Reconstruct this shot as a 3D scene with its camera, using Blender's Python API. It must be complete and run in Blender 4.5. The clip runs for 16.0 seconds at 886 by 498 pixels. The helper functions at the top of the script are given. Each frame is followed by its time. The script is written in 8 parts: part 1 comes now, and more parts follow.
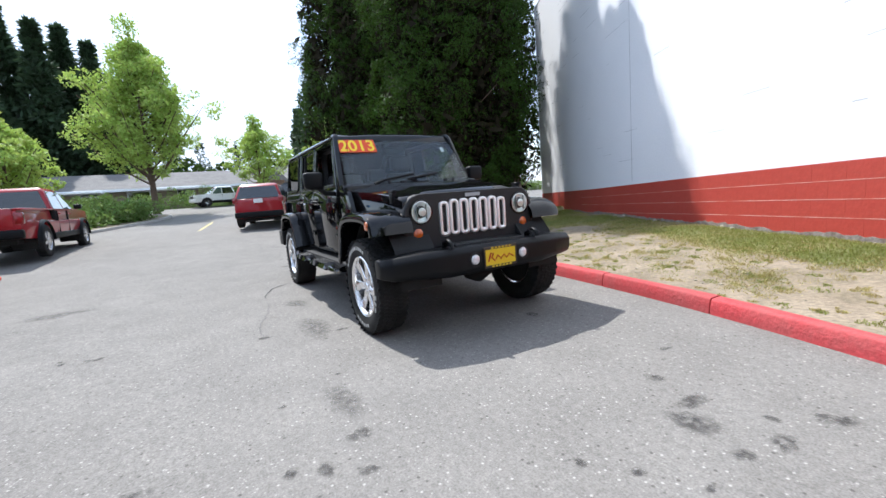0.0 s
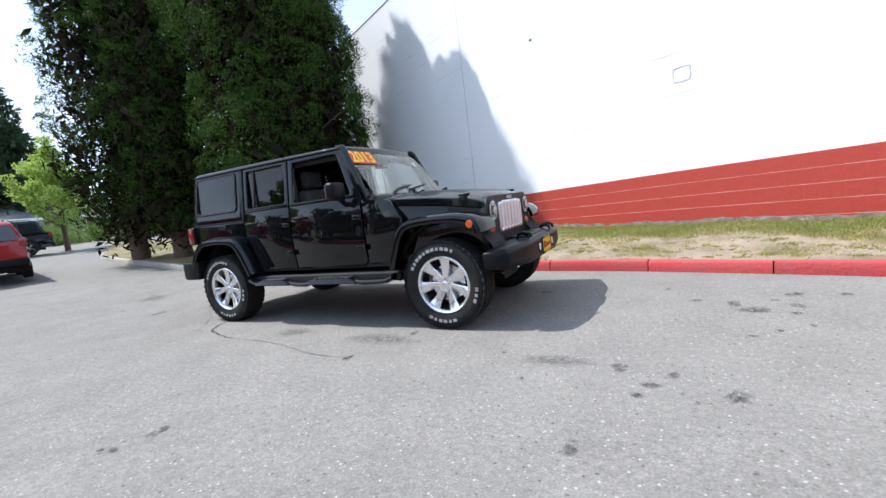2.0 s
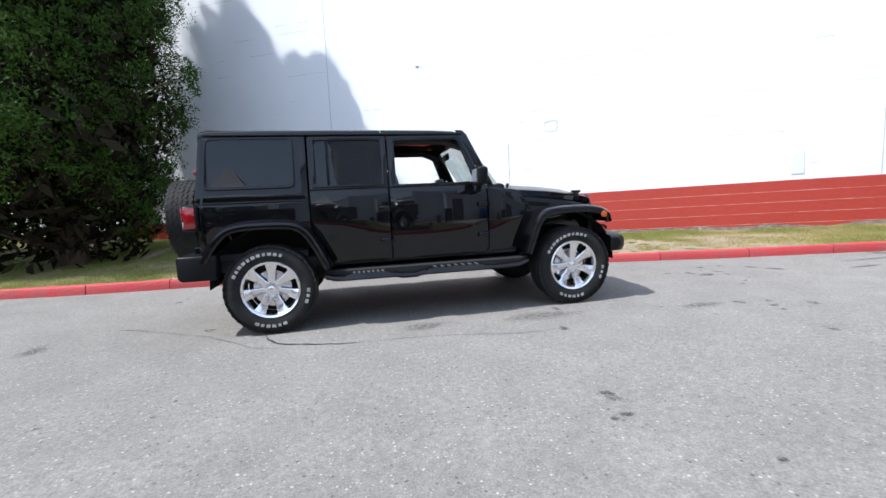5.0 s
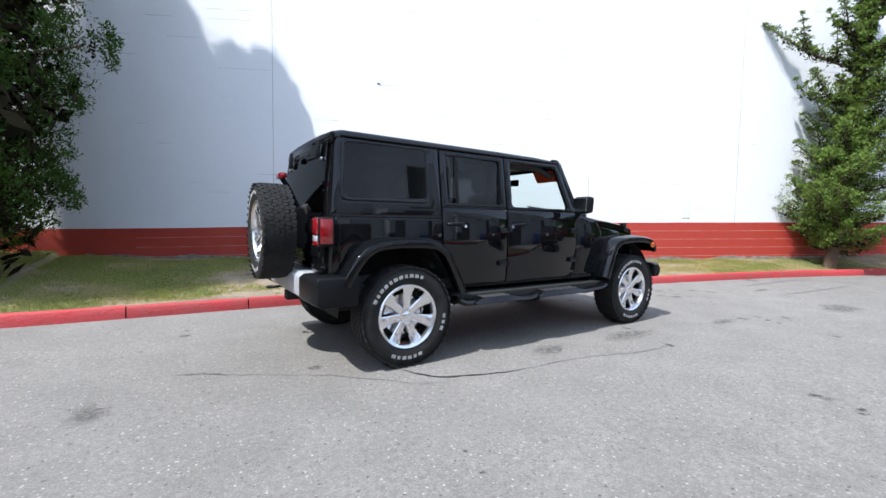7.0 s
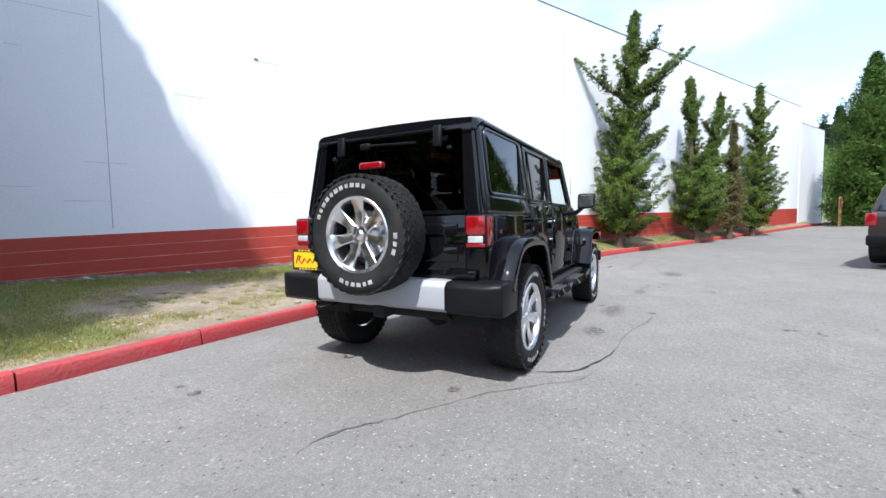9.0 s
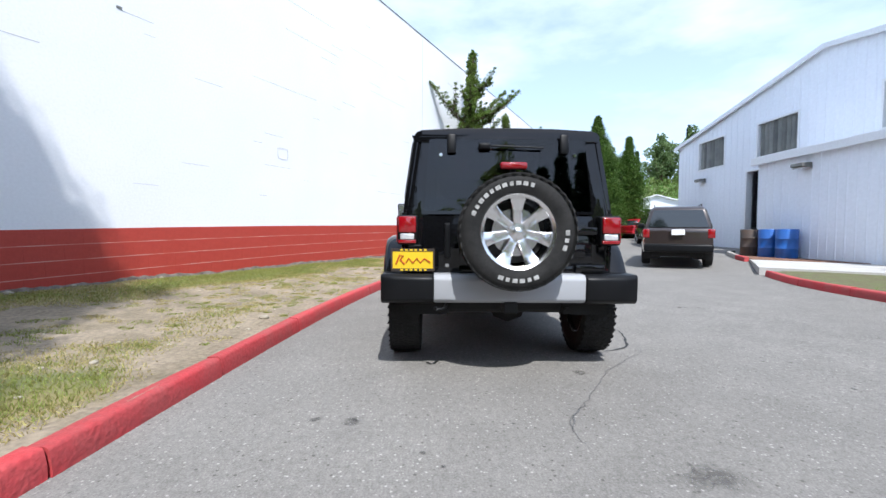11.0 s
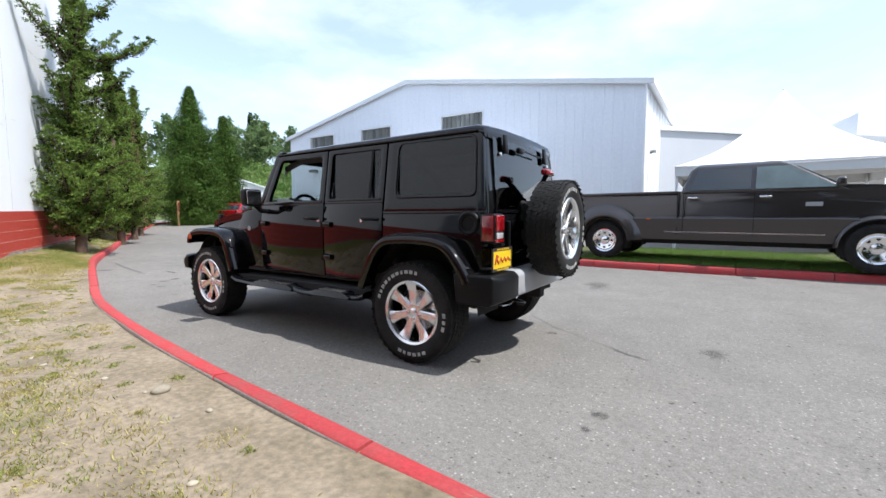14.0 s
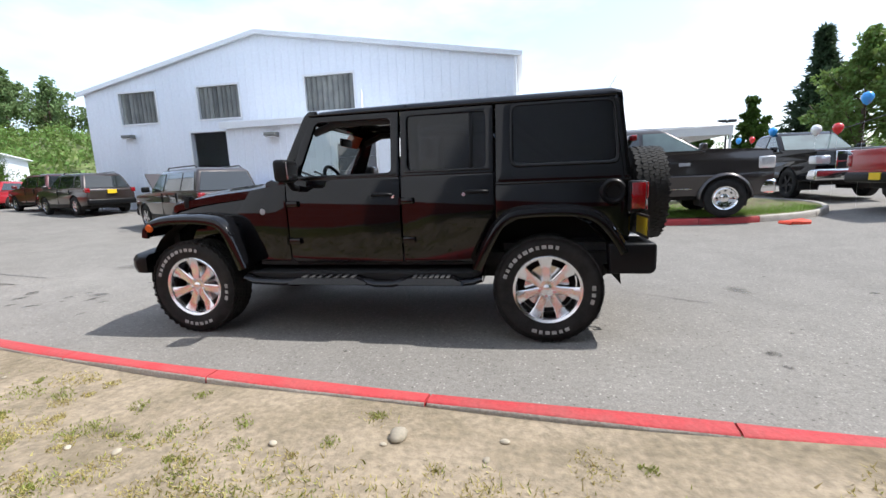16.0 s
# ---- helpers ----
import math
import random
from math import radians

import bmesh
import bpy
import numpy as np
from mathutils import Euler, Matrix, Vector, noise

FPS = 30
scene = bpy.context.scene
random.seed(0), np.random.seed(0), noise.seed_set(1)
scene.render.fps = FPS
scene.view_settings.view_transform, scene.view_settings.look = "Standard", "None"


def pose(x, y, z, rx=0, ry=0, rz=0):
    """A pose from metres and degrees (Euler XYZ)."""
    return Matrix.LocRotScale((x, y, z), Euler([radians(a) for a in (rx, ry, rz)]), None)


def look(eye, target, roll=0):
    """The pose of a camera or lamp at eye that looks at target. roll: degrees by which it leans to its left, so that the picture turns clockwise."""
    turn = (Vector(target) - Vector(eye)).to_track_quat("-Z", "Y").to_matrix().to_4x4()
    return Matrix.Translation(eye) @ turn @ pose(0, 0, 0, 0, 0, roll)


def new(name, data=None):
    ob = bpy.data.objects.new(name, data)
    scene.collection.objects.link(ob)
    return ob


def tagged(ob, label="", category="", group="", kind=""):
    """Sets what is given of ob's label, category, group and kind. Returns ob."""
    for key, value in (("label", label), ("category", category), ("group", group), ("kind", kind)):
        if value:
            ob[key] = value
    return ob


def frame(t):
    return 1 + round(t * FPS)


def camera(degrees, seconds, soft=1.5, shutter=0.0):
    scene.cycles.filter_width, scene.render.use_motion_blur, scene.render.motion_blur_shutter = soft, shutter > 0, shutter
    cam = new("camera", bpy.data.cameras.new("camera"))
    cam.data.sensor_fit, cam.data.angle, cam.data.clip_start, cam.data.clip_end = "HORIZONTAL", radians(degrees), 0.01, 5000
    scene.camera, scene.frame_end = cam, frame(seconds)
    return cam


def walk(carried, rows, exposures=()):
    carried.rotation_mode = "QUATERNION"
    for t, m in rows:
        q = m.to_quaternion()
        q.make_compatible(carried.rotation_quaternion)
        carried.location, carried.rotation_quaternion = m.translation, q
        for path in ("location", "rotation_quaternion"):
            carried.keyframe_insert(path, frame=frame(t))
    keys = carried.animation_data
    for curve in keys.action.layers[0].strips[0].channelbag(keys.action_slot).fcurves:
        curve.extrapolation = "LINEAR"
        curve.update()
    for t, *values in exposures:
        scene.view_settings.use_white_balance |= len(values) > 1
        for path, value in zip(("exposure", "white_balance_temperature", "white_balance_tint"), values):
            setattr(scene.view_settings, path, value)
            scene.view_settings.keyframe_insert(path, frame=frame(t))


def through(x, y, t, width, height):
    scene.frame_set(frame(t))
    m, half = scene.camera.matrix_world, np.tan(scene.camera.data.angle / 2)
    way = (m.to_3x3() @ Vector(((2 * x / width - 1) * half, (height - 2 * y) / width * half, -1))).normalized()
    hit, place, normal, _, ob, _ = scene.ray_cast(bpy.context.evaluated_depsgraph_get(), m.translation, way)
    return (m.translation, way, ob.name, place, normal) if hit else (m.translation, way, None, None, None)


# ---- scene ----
cam = camera(92.6, 16.0)
PATH = [
    (0, (4.807, -2.011, 1.11), (3.084, -1.028, 0.854), -4.4),
    (0.5, (4.521, -2.594, 1.087), (2.921, -1.437, 0.766), -4.2),
    (1, (4.184, -3.187, 1.112), (2.798, -1.769, 0.848), -5.8),
    (1.5, (3.701, -3.67, 1.109), (2.49, -2.101, 0.836), -6.8),
    (2, (3.215, -4.091, 1.119), (2.28, -2.336, 0.899), -7.0),
    (2.5, (2.625, -4.42, 1.107), (1.883, -2.582, 0.842), -6.1),
    (3, (2.0, -4.676, 1.079), (1.451, -2.761, 0.898), -1.9),
    (3.5, (1.313, -4.856, 1.08), (0.938, -2.904, 0.857), -3.2),
    (4, (0.636, -4.927, 1.086), (0.424, -2.949, 0.879), -3.1),
    (4.2, (0.347, -4.94, 1.081), (0.275, -2.956, 0.837), -3.4),
    (6.3, (-2.286, -4.277, 1.165), (-1.389, -2.494, 1.037), -0.2),
    (6.5, (-2.515, -4.151, 1.169), (-1.559, -2.401, 1.017), -0.0),
    (7, (-3.046, -3.79, 1.14), (-1.955, -2.117, 1.016), 0.8),
    (7.5, (-3.563, -3.366, 1.129), (-2.224, -1.887, 0.991), 0.8),
    (8, (-3.938, -2.875, 1.127), (-2.468, -1.525, 0.994), 0.1),
    (8.5, (-4.322, -2.376, 1.119), (-2.649, -1.289, 0.989), -1.3),
    (9, (-4.58, -1.809, 1.133), (-2.821, -0.867, 1.001), -0.9),
    (9.2, (-4.667, -1.571, 1.118), (-2.864, -0.707, 1.043), -0.4),
    (11.3, (-5.238, 0.891, 1.051), (-3.251, 0.669, 0.991), -0.1),
    (11.5, (-5.199, 1.152, 1.05), (-3.235, 0.778, 1.017), -0.6),
    (12, (-5.047, 1.751, 1.074), (-3.223, 0.935, 0.987), -1.4),
    (12.5, (-4.739, 2.259, 1.088), (-3.103, 1.111, 1.019), -1.2),
    (13, (-4.405, 2.779, 1.117), (-2.985, 1.374, 1.028), 0.5),
    (13.5, (-3.943, 3.152, 1.118), (-2.68, 1.612, 0.941), -0.2),
    (14, (-3.476, 3.463, 1.156), (-2.375, 1.801, 0.999), -0.0),
    (14.5, (-2.976, 3.711, 1.222), (-2.107, 1.919, 1.041), -2.6),
    (15, (-2.456, 3.838, 1.219), (-1.793, 1.955, 1.103), -0.8),
    (15.5, (-1.898, 3.98, 1.221), (-1.48, 2.032, 1.046), 1.0),
    (16, (-1.285, 3.986, 1.222), (-0.922, 2.046, 0.902), -2.2),
]
walk(cam, [(t, look(eye, target, roll)) for t, eye, target, roll in PATH], [(0.0, 1.10, 6350, 10), (4.2, 1.05, 6250, 10), (9.2, 1.08, 6250, 10), (11.3, 0.92, 6250, 10), (13.5, 0.90, 6450, 10), (14.5, 0.97, 6500, 10), (16.0, 1.02, 6600, 10)])

# ---- world, sun, exposure ----
SUN = Vector((0.70, 0.13, -1.0)).normalized()
world = bpy.data.worlds.new("sky")
scene.world = world
world.use_nodes = True
wn, wl = world.node_tree.nodes, world.node_tree.links
wn.clear()
w_out, w_bg = wn.new("ShaderNodeOutputWorld"), wn.new("ShaderNodeBackground")
w_sky = wn.new("ShaderNodeTexSky")
w_sky.sky_type, w_sky.sun_disc = "NISHITA", False
w_sky.sun_elevation = math.asin(-SUN.z)
w_sky.sun_rotation = math.atan2(-SUN.x, -SUN.y)
w_geo, w_map = wn.new("ShaderNodeTexCoord"), wn.new("ShaderNodeMapping")
w_map.inputs["Scale"].default_value = (1.6, 1.6, 4.5)
w_noise, w_ramp = wn.new("ShaderNodeTexNoise"), wn.new("ShaderNodeValToRGB")
w_noise.inputs["Scale"].default_value = 1.7
w_noise.inputs["Detail"].default_value = 7
w_noise.inputs["Roughness"].default_value = 0.56
w_ramp.color_ramp.elements[0].position, w_ramp.color_ramp.elements[1].position = 0.41, 0.70
w_ramp.color_ramp.elements[0].color = (0.34, 0.34, 0.34, 1)
w_mix = wn.new("ShaderNodeMix")
w_mix.data_type = "RGBA"
w_mix.inputs["B"].default_value = (3.75, 4.35, 5.35, 1)
w_bg.inputs["Strength"].default_value = 0.155
wl.new(w_geo.outputs["Generated"], w_map.inputs["Vector"])
wl.new(w_map.outputs["Vector"], w_noise.inputs["Vector"])
wl.new(w_noise.outputs["Fac"], w_ramp.inputs["Fac"])
wl.new(w_ramp.outputs["Color"], w_mix.inputs["Factor"])
wl.new(w_sky.outputs["Color"], w_mix.inputs["A"])
wl.new(w_mix.outputs["Result"], w_bg.inputs["Color"])
wl.new(w_bg.outputs["Background"], w_out.inputs["Surface"])
sun = new("sun", bpy.data.lights.new("sun", "SUN"))
sun.data.energy, sun.data.angle, sun.data.color = 3.2, radians(0.55), (1.0, 0.985, 0.96)
sun.matrix_basis = look((-20, -3, 30), Vector((-20, -3, 30)) + SUN)


# ---- materials ----
def mat(name, color, rough=0.6, metal=0.0, second=None, scale=6.0, amount=0.5, grain=0.0, grain_scale=80.0,
        bump=0.0, bump_scale=40.0, coat=0.0, spec=None, vary=0.0, hue_vary=0.0, island=False, low=0.35, high=0.65):
    """A node material: base colour, a second colour in blotches, fine grain, relief, and a spread from piece to piece."""
    m = bpy.data.materials.new(name)
    m.use_nodes = True
    n, l = m.node_tree.nodes, m.node_tree.links
    b = n["Principled BSDF"]
    b.inputs["Roughness"].default_value = rough
    b.inputs["Metallic"].default_value = metal
    b.inputs["Coat Weight"].default_value = coat
    b.inputs["Coat Roughness"].default_value = 0.03
    if spec is not None:
        b.inputs["Specular IOR Level"].default_value = spec
    tc = n.new("ShaderNodeTexCoord")
    rgb = n.new("ShaderNodeRGB")
    rgb.outputs[0].default_value = (*color, 1)
    out = rgb.outputs[0]

    def noise_fac(sc, detail, lo, hi):
        t = n.new("ShaderNodeTexNoise")
        t.inputs["Scale"].default_value, t.inputs["Detail"].default_value = sc, detail
        l.new(tc.outputs["Object"], t.inputs["Vector"])
        r = n.new("ShaderNodeMapRange")
        r.inputs["From Min"].default_value, r.inputs["From Max"].default_value = lo, hi
        l.new(t.outputs["Fac"], r.inputs["Value"])
        return r.outputs["Result"]

    def mix(kind, fac, a, bb):
        x = n.new("ShaderNodeMix")
        x.data_type, x.blend_type = "RGBA", kind
        for sock, v in ((x.inputs["Factor"], fac), (x.inputs["A"], a), (x.inputs["B"], bb)):
            if hasattr(v, "links"):
                l.new(v, sock)
            else:
                sock.default_value = v
        return x.outputs["Result"]

    if second:
        f = noise_fac(scale, 5, low, high)
        mu = n.new("ShaderNodeMath")
        mu.operation = "MULTIPLY"
        mu.inputs[1].default_value = amount
        l.new(f, mu.inputs[0])
        out = mix("MIX", mu.outputs[0], out, (*second, 1))
    if grain:
        g = noise_fac(grain_scale, 3, 0.3, 0.7)
        cr = n.new("ShaderNodeMapRange")
        cr.inputs["To Min"].default_value, cr.inputs["To Max"].default_value = 1 - grain, 1 + grain
        l.new(g, cr.inputs["Value"])
        cc = n.new("ShaderNodeCombineColor")
        for i in range(3):
            l.new(cr.outputs["Result"], cc.inputs[i])
        out = mix("MULTIPLY", 1.0, out, cc.outputs[0])
    if vary or hue_vary:
        if island:
            rnd = n.new("ShaderNodeNewGeometry").outputs["Random Per Island"]
        else:
            rnd = n.new("ShaderNodeObjectInfo").outputs["Random"]
        hs = n.new("ShaderNodeHueSaturation")
        v = n.new("ShaderNodeMapRange")
        v.inputs["To Min"].default_value, v.inputs["To Max"].default_value = 1 - vary, 1 + vary
        l.new(rnd, v.inputs["Value"])
        l.new(v.outputs["Result"], hs.inputs["Value"])
        if hue_vary:
            h = n.new("ShaderNodeMapRange")
            h.inputs["To Min"].default_value, h.inputs["To Max"].default_value = 0.5 - hue_vary, 0.5 + hue_vary
            l.new(rnd, h.inputs["Value"])
            l.new(h.outputs["Result"], hs.inputs["Hue"])
        l.new(out, hs.inputs["Color"])
        out = hs.outputs["Color"]
    l.new(out, b.inputs["Base Color"])
    if bump:
        t = n.new("ShaderNodeTexNoise")
        t.inputs["Scale"].default_value, t.inputs["Detail"].default_value = bump_scale, 4
        l.new(tc.outputs["Object"], t.inputs["Vector"])
        bp = n.new("ShaderNodeBump")
        bp.inputs["Strength"].default_value, bp.inputs["Distance"].default_value = bump, 0.02
        l.new(t.outputs["Fac"], bp.inputs["Height"])
        l.new(bp.outputs["Normal"], b.inputs["Normal"])
    return m


def leaf_mat(name, color, vary=0.35, hue=0.02, through_color=None, through=0.28):
    m = mat(name, color, rough=0.6, vary=vary, hue_vary=hue, island=True, spec=0.25 if through > 0.2 else 0.08)
    n, l = m.node_tree.nodes, m.node_tree.links
    b = n["Principled BSDF"]
    tr, mx, o = n.new("ShaderNodeBsdfTranslucent"), n.new("ShaderNodeMixShader"), n["Material Output"]
    tr.inputs["Color"].default_value = (*(through_color or [min(1, c * 1.5) for c in color]), 1)
    mx.inputs[0].default_value = through
    l.new(b.outputs[0], mx.inputs[1])
    l.new(tr.outputs[0], mx.inputs[2])
    l.new(mx.outputs[0], o.inputs["Surface"])
    return m


def glass_mat(name, tint, rough=0.0):
    """Thin glazing: sees through with a tint, mirrors the sky at its face."""
    m = bpy.data.materials.new(name)
    m.use_nodes = True
    n, l = m.node_tree.nodes, m.node_tree.links
    n.remove(n["Principled BSDF"])
    tr, gl, mx, fr = (n.new(k) for k in ("ShaderNodeBsdfTransparent", "ShaderNodeBsdfGlossy", "ShaderNodeMixShader", "ShaderNodeLayerWeight"))
    tr.inputs["Color"].default_value = (*tint, 1)
    gl.inputs["Roughness"].default_value = rough
    fr.inputs["Blend"].default_value = 0.5
    pw, ad = n.new("ShaderNodeMath"), n.new("ShaderNodeMapRange")
    pw.operation, pw.inputs[1].default_value = "POWER", 4.0
    ad.inputs["To Min"].default_value, ad.inputs["To Max"].default_value = 0.05, 0.9
    l.new(fr.outputs["Facing"], pw.inputs[0])
    l.new(pw.outputs[0], ad.inputs["Value"])
    l.new(ad.outputs["Result"], mx.inputs[0])
    l.new(tr.outputs[0], mx.inputs[1])
    l.new(gl.outputs[0], mx.inputs[2])
    l.new(mx.outputs[0], n["Material Output"].inputs["Surface"])
    return m


def asphalt_mat():
    """Worn road surface: pale worn stone grains in a grey binder, broad tonal drift, fine relief."""
    m = mat("asphalt", (0.182, 0.172, 0.158), 0.93, second=(0.222, 0.210, 0.193), scale=0.28, amount=0.75, low=0.3, high=0.7, spec=0.2)
    n, l = m.node_tree.nodes, m.node_tree.links
    b = n["Principled BSDF"]
    tc = n.new("ShaderNodeTexCoord")
    out = b.inputs["Base Color"].links[0].from_socket
    facs = []
    for sc, det, rough, lo, hi, a, z in ((26, 8, 0.75, 0.32, 0.68, 0.77, 1.22), (95, 3, 0.6, 0.3, 0.7, 0.76, 1.23), (2.2, 5, 0.6, 0.3, 0.7, 0.92, 1.08)):
        t, r = n.new("ShaderNodeTexNoise"), n.new("ShaderNodeMapRange")
        t.inputs["Scale"].default_value, t.inputs["Detail"].default_value, t.inputs["Roughness"].default_value = sc, det, rough
        for k, v in (("From Min", lo), ("From Max", hi), ("To Min", a), ("To Max", z)):
            r.inputs[k].default_value = v
        l.new(tc.outputs["Object"], t.inputs["Vector"])
        l.new(t.outputs["Fac"], r.inputs["Value"])
        v = n.new("ShaderNodeVectorMath")
        v.operation = "SCALE"
        l.new(out, v.inputs[0])
        l.new(r.outputs["Result"], v.inputs["Scale"])
        out = v.outputs[0]
        facs.append(t)
    vo, vr = n.new("ShaderNodeTexVoronoi"), n.new("ShaderNodeMapRange")
    vo.inputs["Scale"].default_value = 30
    for k, v in (("From Min", 0.06), ("From Max", 0.17), ("To Min", 0.8), ("To Max", 0.0)):
        vr.inputs[k].default_value = v
    l.new(tc.outputs["Object"], vo.inputs["Vector"])
    l.new(vo.outputs["Distance"], vr.inputs["Value"])
    def over(fac, color, under):
        mx = n.new("ShaderNodeMix")
        mx.data_type = "RGBA"
        mx.inputs["B"].default_value = (*color, 1)
        l.new(fac, mx.inputs["Factor"])
        l.new(under, mx.inputs["A"])
        return mx.outputs["Result"]

    out = over(vr.outputs["Result"], (0.36, 0.345, 0.32), out)
    # single larger stones, worn pale or torn out dark: a few of the cells only
    for sc, keep, r0, r1, amount, color in ((29, 0.32, 0.10, 0.24, 0.72, (0.45, 0.43, 0.40)), (25, 0.24, 0.10, 0.25, 0.7, (0.055, 0.05, 0.045))):
        vo2, vr2, sp, lt, mu = (n.new(k) for k in ("ShaderNodeTexVoronoi", "ShaderNodeMapRange", "ShaderNodeSeparateColor", "ShaderNodeMath", "ShaderNodeMath"))
        vo2.inputs["Scale"].default_value = sc
        for k, v in (("From Min", r0), ("From Max", r1), ("To Min", amount), ("To Max", 0.0)):
            vr2.inputs[k].default_value = v
        lt.operation, lt.inputs[1].default_value, mu.operation = "LESS_THAN", keep, "MULTIPLY"
        l.new(tc.outputs["Object"], vo2.inputs["Vector"])
        l.new(vo2.outputs["Distance"], vr2.inputs["Value"])
        l.new(vo2.outputs["Color"], sp.inputs[0])
        l.new(sp.outputs[0], lt.inputs[0])
        l.new(vr2.outputs["Result"], mu.inputs[0])
        l.new(lt.outputs[0], mu.inputs[1])
        out = over(mu.outputs[0], color, out)
    l.new(out, b.inputs["Base Color"])
    bp = n.new("ShaderNodeBump")
    bp.inputs["Strength"].default_value, bp.inputs["Distance"].default_value = 0.45, 0.012
    l.new(facs[0].outputs["Fac"], bp.inputs["Height"])
    l.new(bp.outputs["Normal"], b.inputs["Normal"])
    return m


def soft_stain_mat(name, color, strength):
    """A stain that thins out from its middle to nothing at its rim, broken by noise."""
    m = mat(name, color, 0.8, grain=0.3, grain_scale=60, spec=0.3)
    n, l = m.node_tree.nodes, m.node_tree.links
    tc, vd, r, t, mu, tr, mx = (n.new(k) for k in ("ShaderNodeTexCoord", "ShaderNodeVectorMath", "ShaderNodeMapRange", "ShaderNodeTexNoise", "ShaderNodeMath", "ShaderNodeBsdfTransparent", "ShaderNodeMixShader"))
    vd.operation = "DISTANCE"
    vd.inputs[1].default_value = (0.5, 0.5, 0.5)
    mp = n.new("ShaderNodeMapping")
    mp.inputs["Scale"].default_value = (1, 1, 0)
    mp.inputs["Location"].default_value = (0, 0, 0.5)
    l.new(tc.outputs["Generated"], mp.inputs["Vector"])
    l.new(mp.outputs["Vector"], vd.inputs[0])
    for k, v in (("From Min", 0.12), ("From Max", 0.48), ("To Min", strength), ("To Max", 0.0)):
        r.inputs[k].default_value = v
    r.interpolation_type = "SMOOTHSTEP"
    l.new(vd.outputs["Value"], r.inputs["Value"])
    t.inputs["Scale"].default_value, t.inputs["Detail"].default_value = 22, 6
    l.new(tc.outputs["Object"], t.inputs["Vector"])
    tm = n.new("ShaderNodeMapRange")
    tm.inputs["From Min"].default_value, tm.inputs["From Max"].default_value = 0.30, 0.58
    l.new(t.outputs["Fac"], tm.inputs["Value"])
    mu.operation = "MULTIPLY"
    l.new(r.outputs["Result"], mu.inputs[0])
    l.new(tm.outputs["Result"], mu.inputs[1])
    l.new(mu.outputs[0], mx.inputs[0])
    l.new(tr.outputs[0], mx.inputs[1])
    l.new(n["Principled BSDF"].outputs[0], mx.inputs[2])
    l.new(mx.outputs[0], n["Material Output"].inputs["Surface"])
    return m


ASPHALT = asphalt_mat()
STAIN_DARK = soft_stain_mat("oil_spot", (0.055, 0.052, 0.05), 0.62)
STAIN_SOFT = soft_stain_mat("faint_stain", (0.085, 0.08, 0.075), 0.42)
STAIN = mat("oil_stain", (0.105, 0.102, 0.10), 0.75, grain=0.4, grain_scale=60, bump=0.4, bump_scale=70)
CRACK = mat("crack_filler", (0.03, 0.03, 0.03), 0.8, grain=0.3)
SOIL = mat("lawn_soil", (0.165, 0.132, 0.085), 0.95, second=(0.275, 0.222, 0.158), scale=2.4, amount=0.95, grain=0.26, grain_scale=26, bump=0.35, bump_scale=60, low=0.3, high=0.6)
TURF = SOIL.node_tree
t_b = TURF.nodes["Principled BSDF"]
t_at, t_n, t_add, t_r, t_mix, t_n2, t_mix2 = (TURF.nodes.new(k) for k in ("ShaderNodeAttribute", "ShaderNodeTexNoise", "ShaderNodeMath", "ShaderNodeMapRange", "ShaderNodeMix", "ShaderNodeTexNoise", "ShaderNodeMix"))
t_at.attribute_name = "turf"
t_tc = TURF.nodes.new("ShaderNodeTexCoord")
t_n.inputs["Scale"].default_value, t_n.inputs["Detail"].default_value, t_n.inputs["Roughness"].default_value = 5.0, 8, 0.7
t_n2.inputs["Scale"].default_value, t_n2.inputs["Detail"].default_value = 1.4, 5
t_add.operation = "ADD"
t_r.inputs["From Min"].default_value, t_r.inputs["From Max"].default_value = 0.85, 1.15
t_r.inputs["To Max"].default_value = 0.85
t_mix.data_type = t_mix2.data_type = "RGBA"
t_mix2.inputs["A"].default_value, t_mix2.inputs["B"].default_value = (0.105, 0.125, 0.030, 1), (0.225, 0.185, 0.070, 1)
for t_x in (t_n, t_n2):
    TURF.links.new(t_tc.outputs["Object"], t_x.inputs["Vector"])
TURF.links.new(t_n.outputs["Fac"], t_add.inputs[0])
TURF.links.new(t_at.outputs["Fac"], t_add.inputs[1])
TURF.links.new(t_add.outputs[0], t_r.inputs["Value"])
TURF.links.new(t_r.outputs["Result"], t_mix.inputs["Factor"])
t_r2 = TURF.nodes.new("ShaderNodeMapRange")
t_r2.inputs["From Min"].default_value, t_r2.inputs["From Max"].default_value = 0.40, 0.62
TURF.links.new(t_n2.outputs["Fac"], t_r2.inputs["Value"])
TURF.links.new(t_r2.outputs["Result"], t_mix2.inputs["Factor"])
TURF.links.new(t_b.inputs["Base Color"].links[0].from_socket, t_mix.inputs["A"])
TURF.links.new(t_mix2.outputs["Result"], t_mix.inputs["B"])
TURF.links.new(t_mix.outputs["Result"], t_b.inputs["Base Color"])
KERB_RED = mat("red_kerb_paint", (0.44, 0.040, 0.045), 0.75, second=(0.33, 0.075, 0.070), scale=5, amount=0.6, grain=0.13, grain_scale=50, bump=0.4, bump_scale=30, vary=0.09)
KERB_RAW = mat("kerb_concrete", (0.42, 0.39, 0.35), 0.9, second=(0.29, 0.27, 0.24), scale=4, amount=0.7, grain=0.2, bump=0.4, vary=0.08)
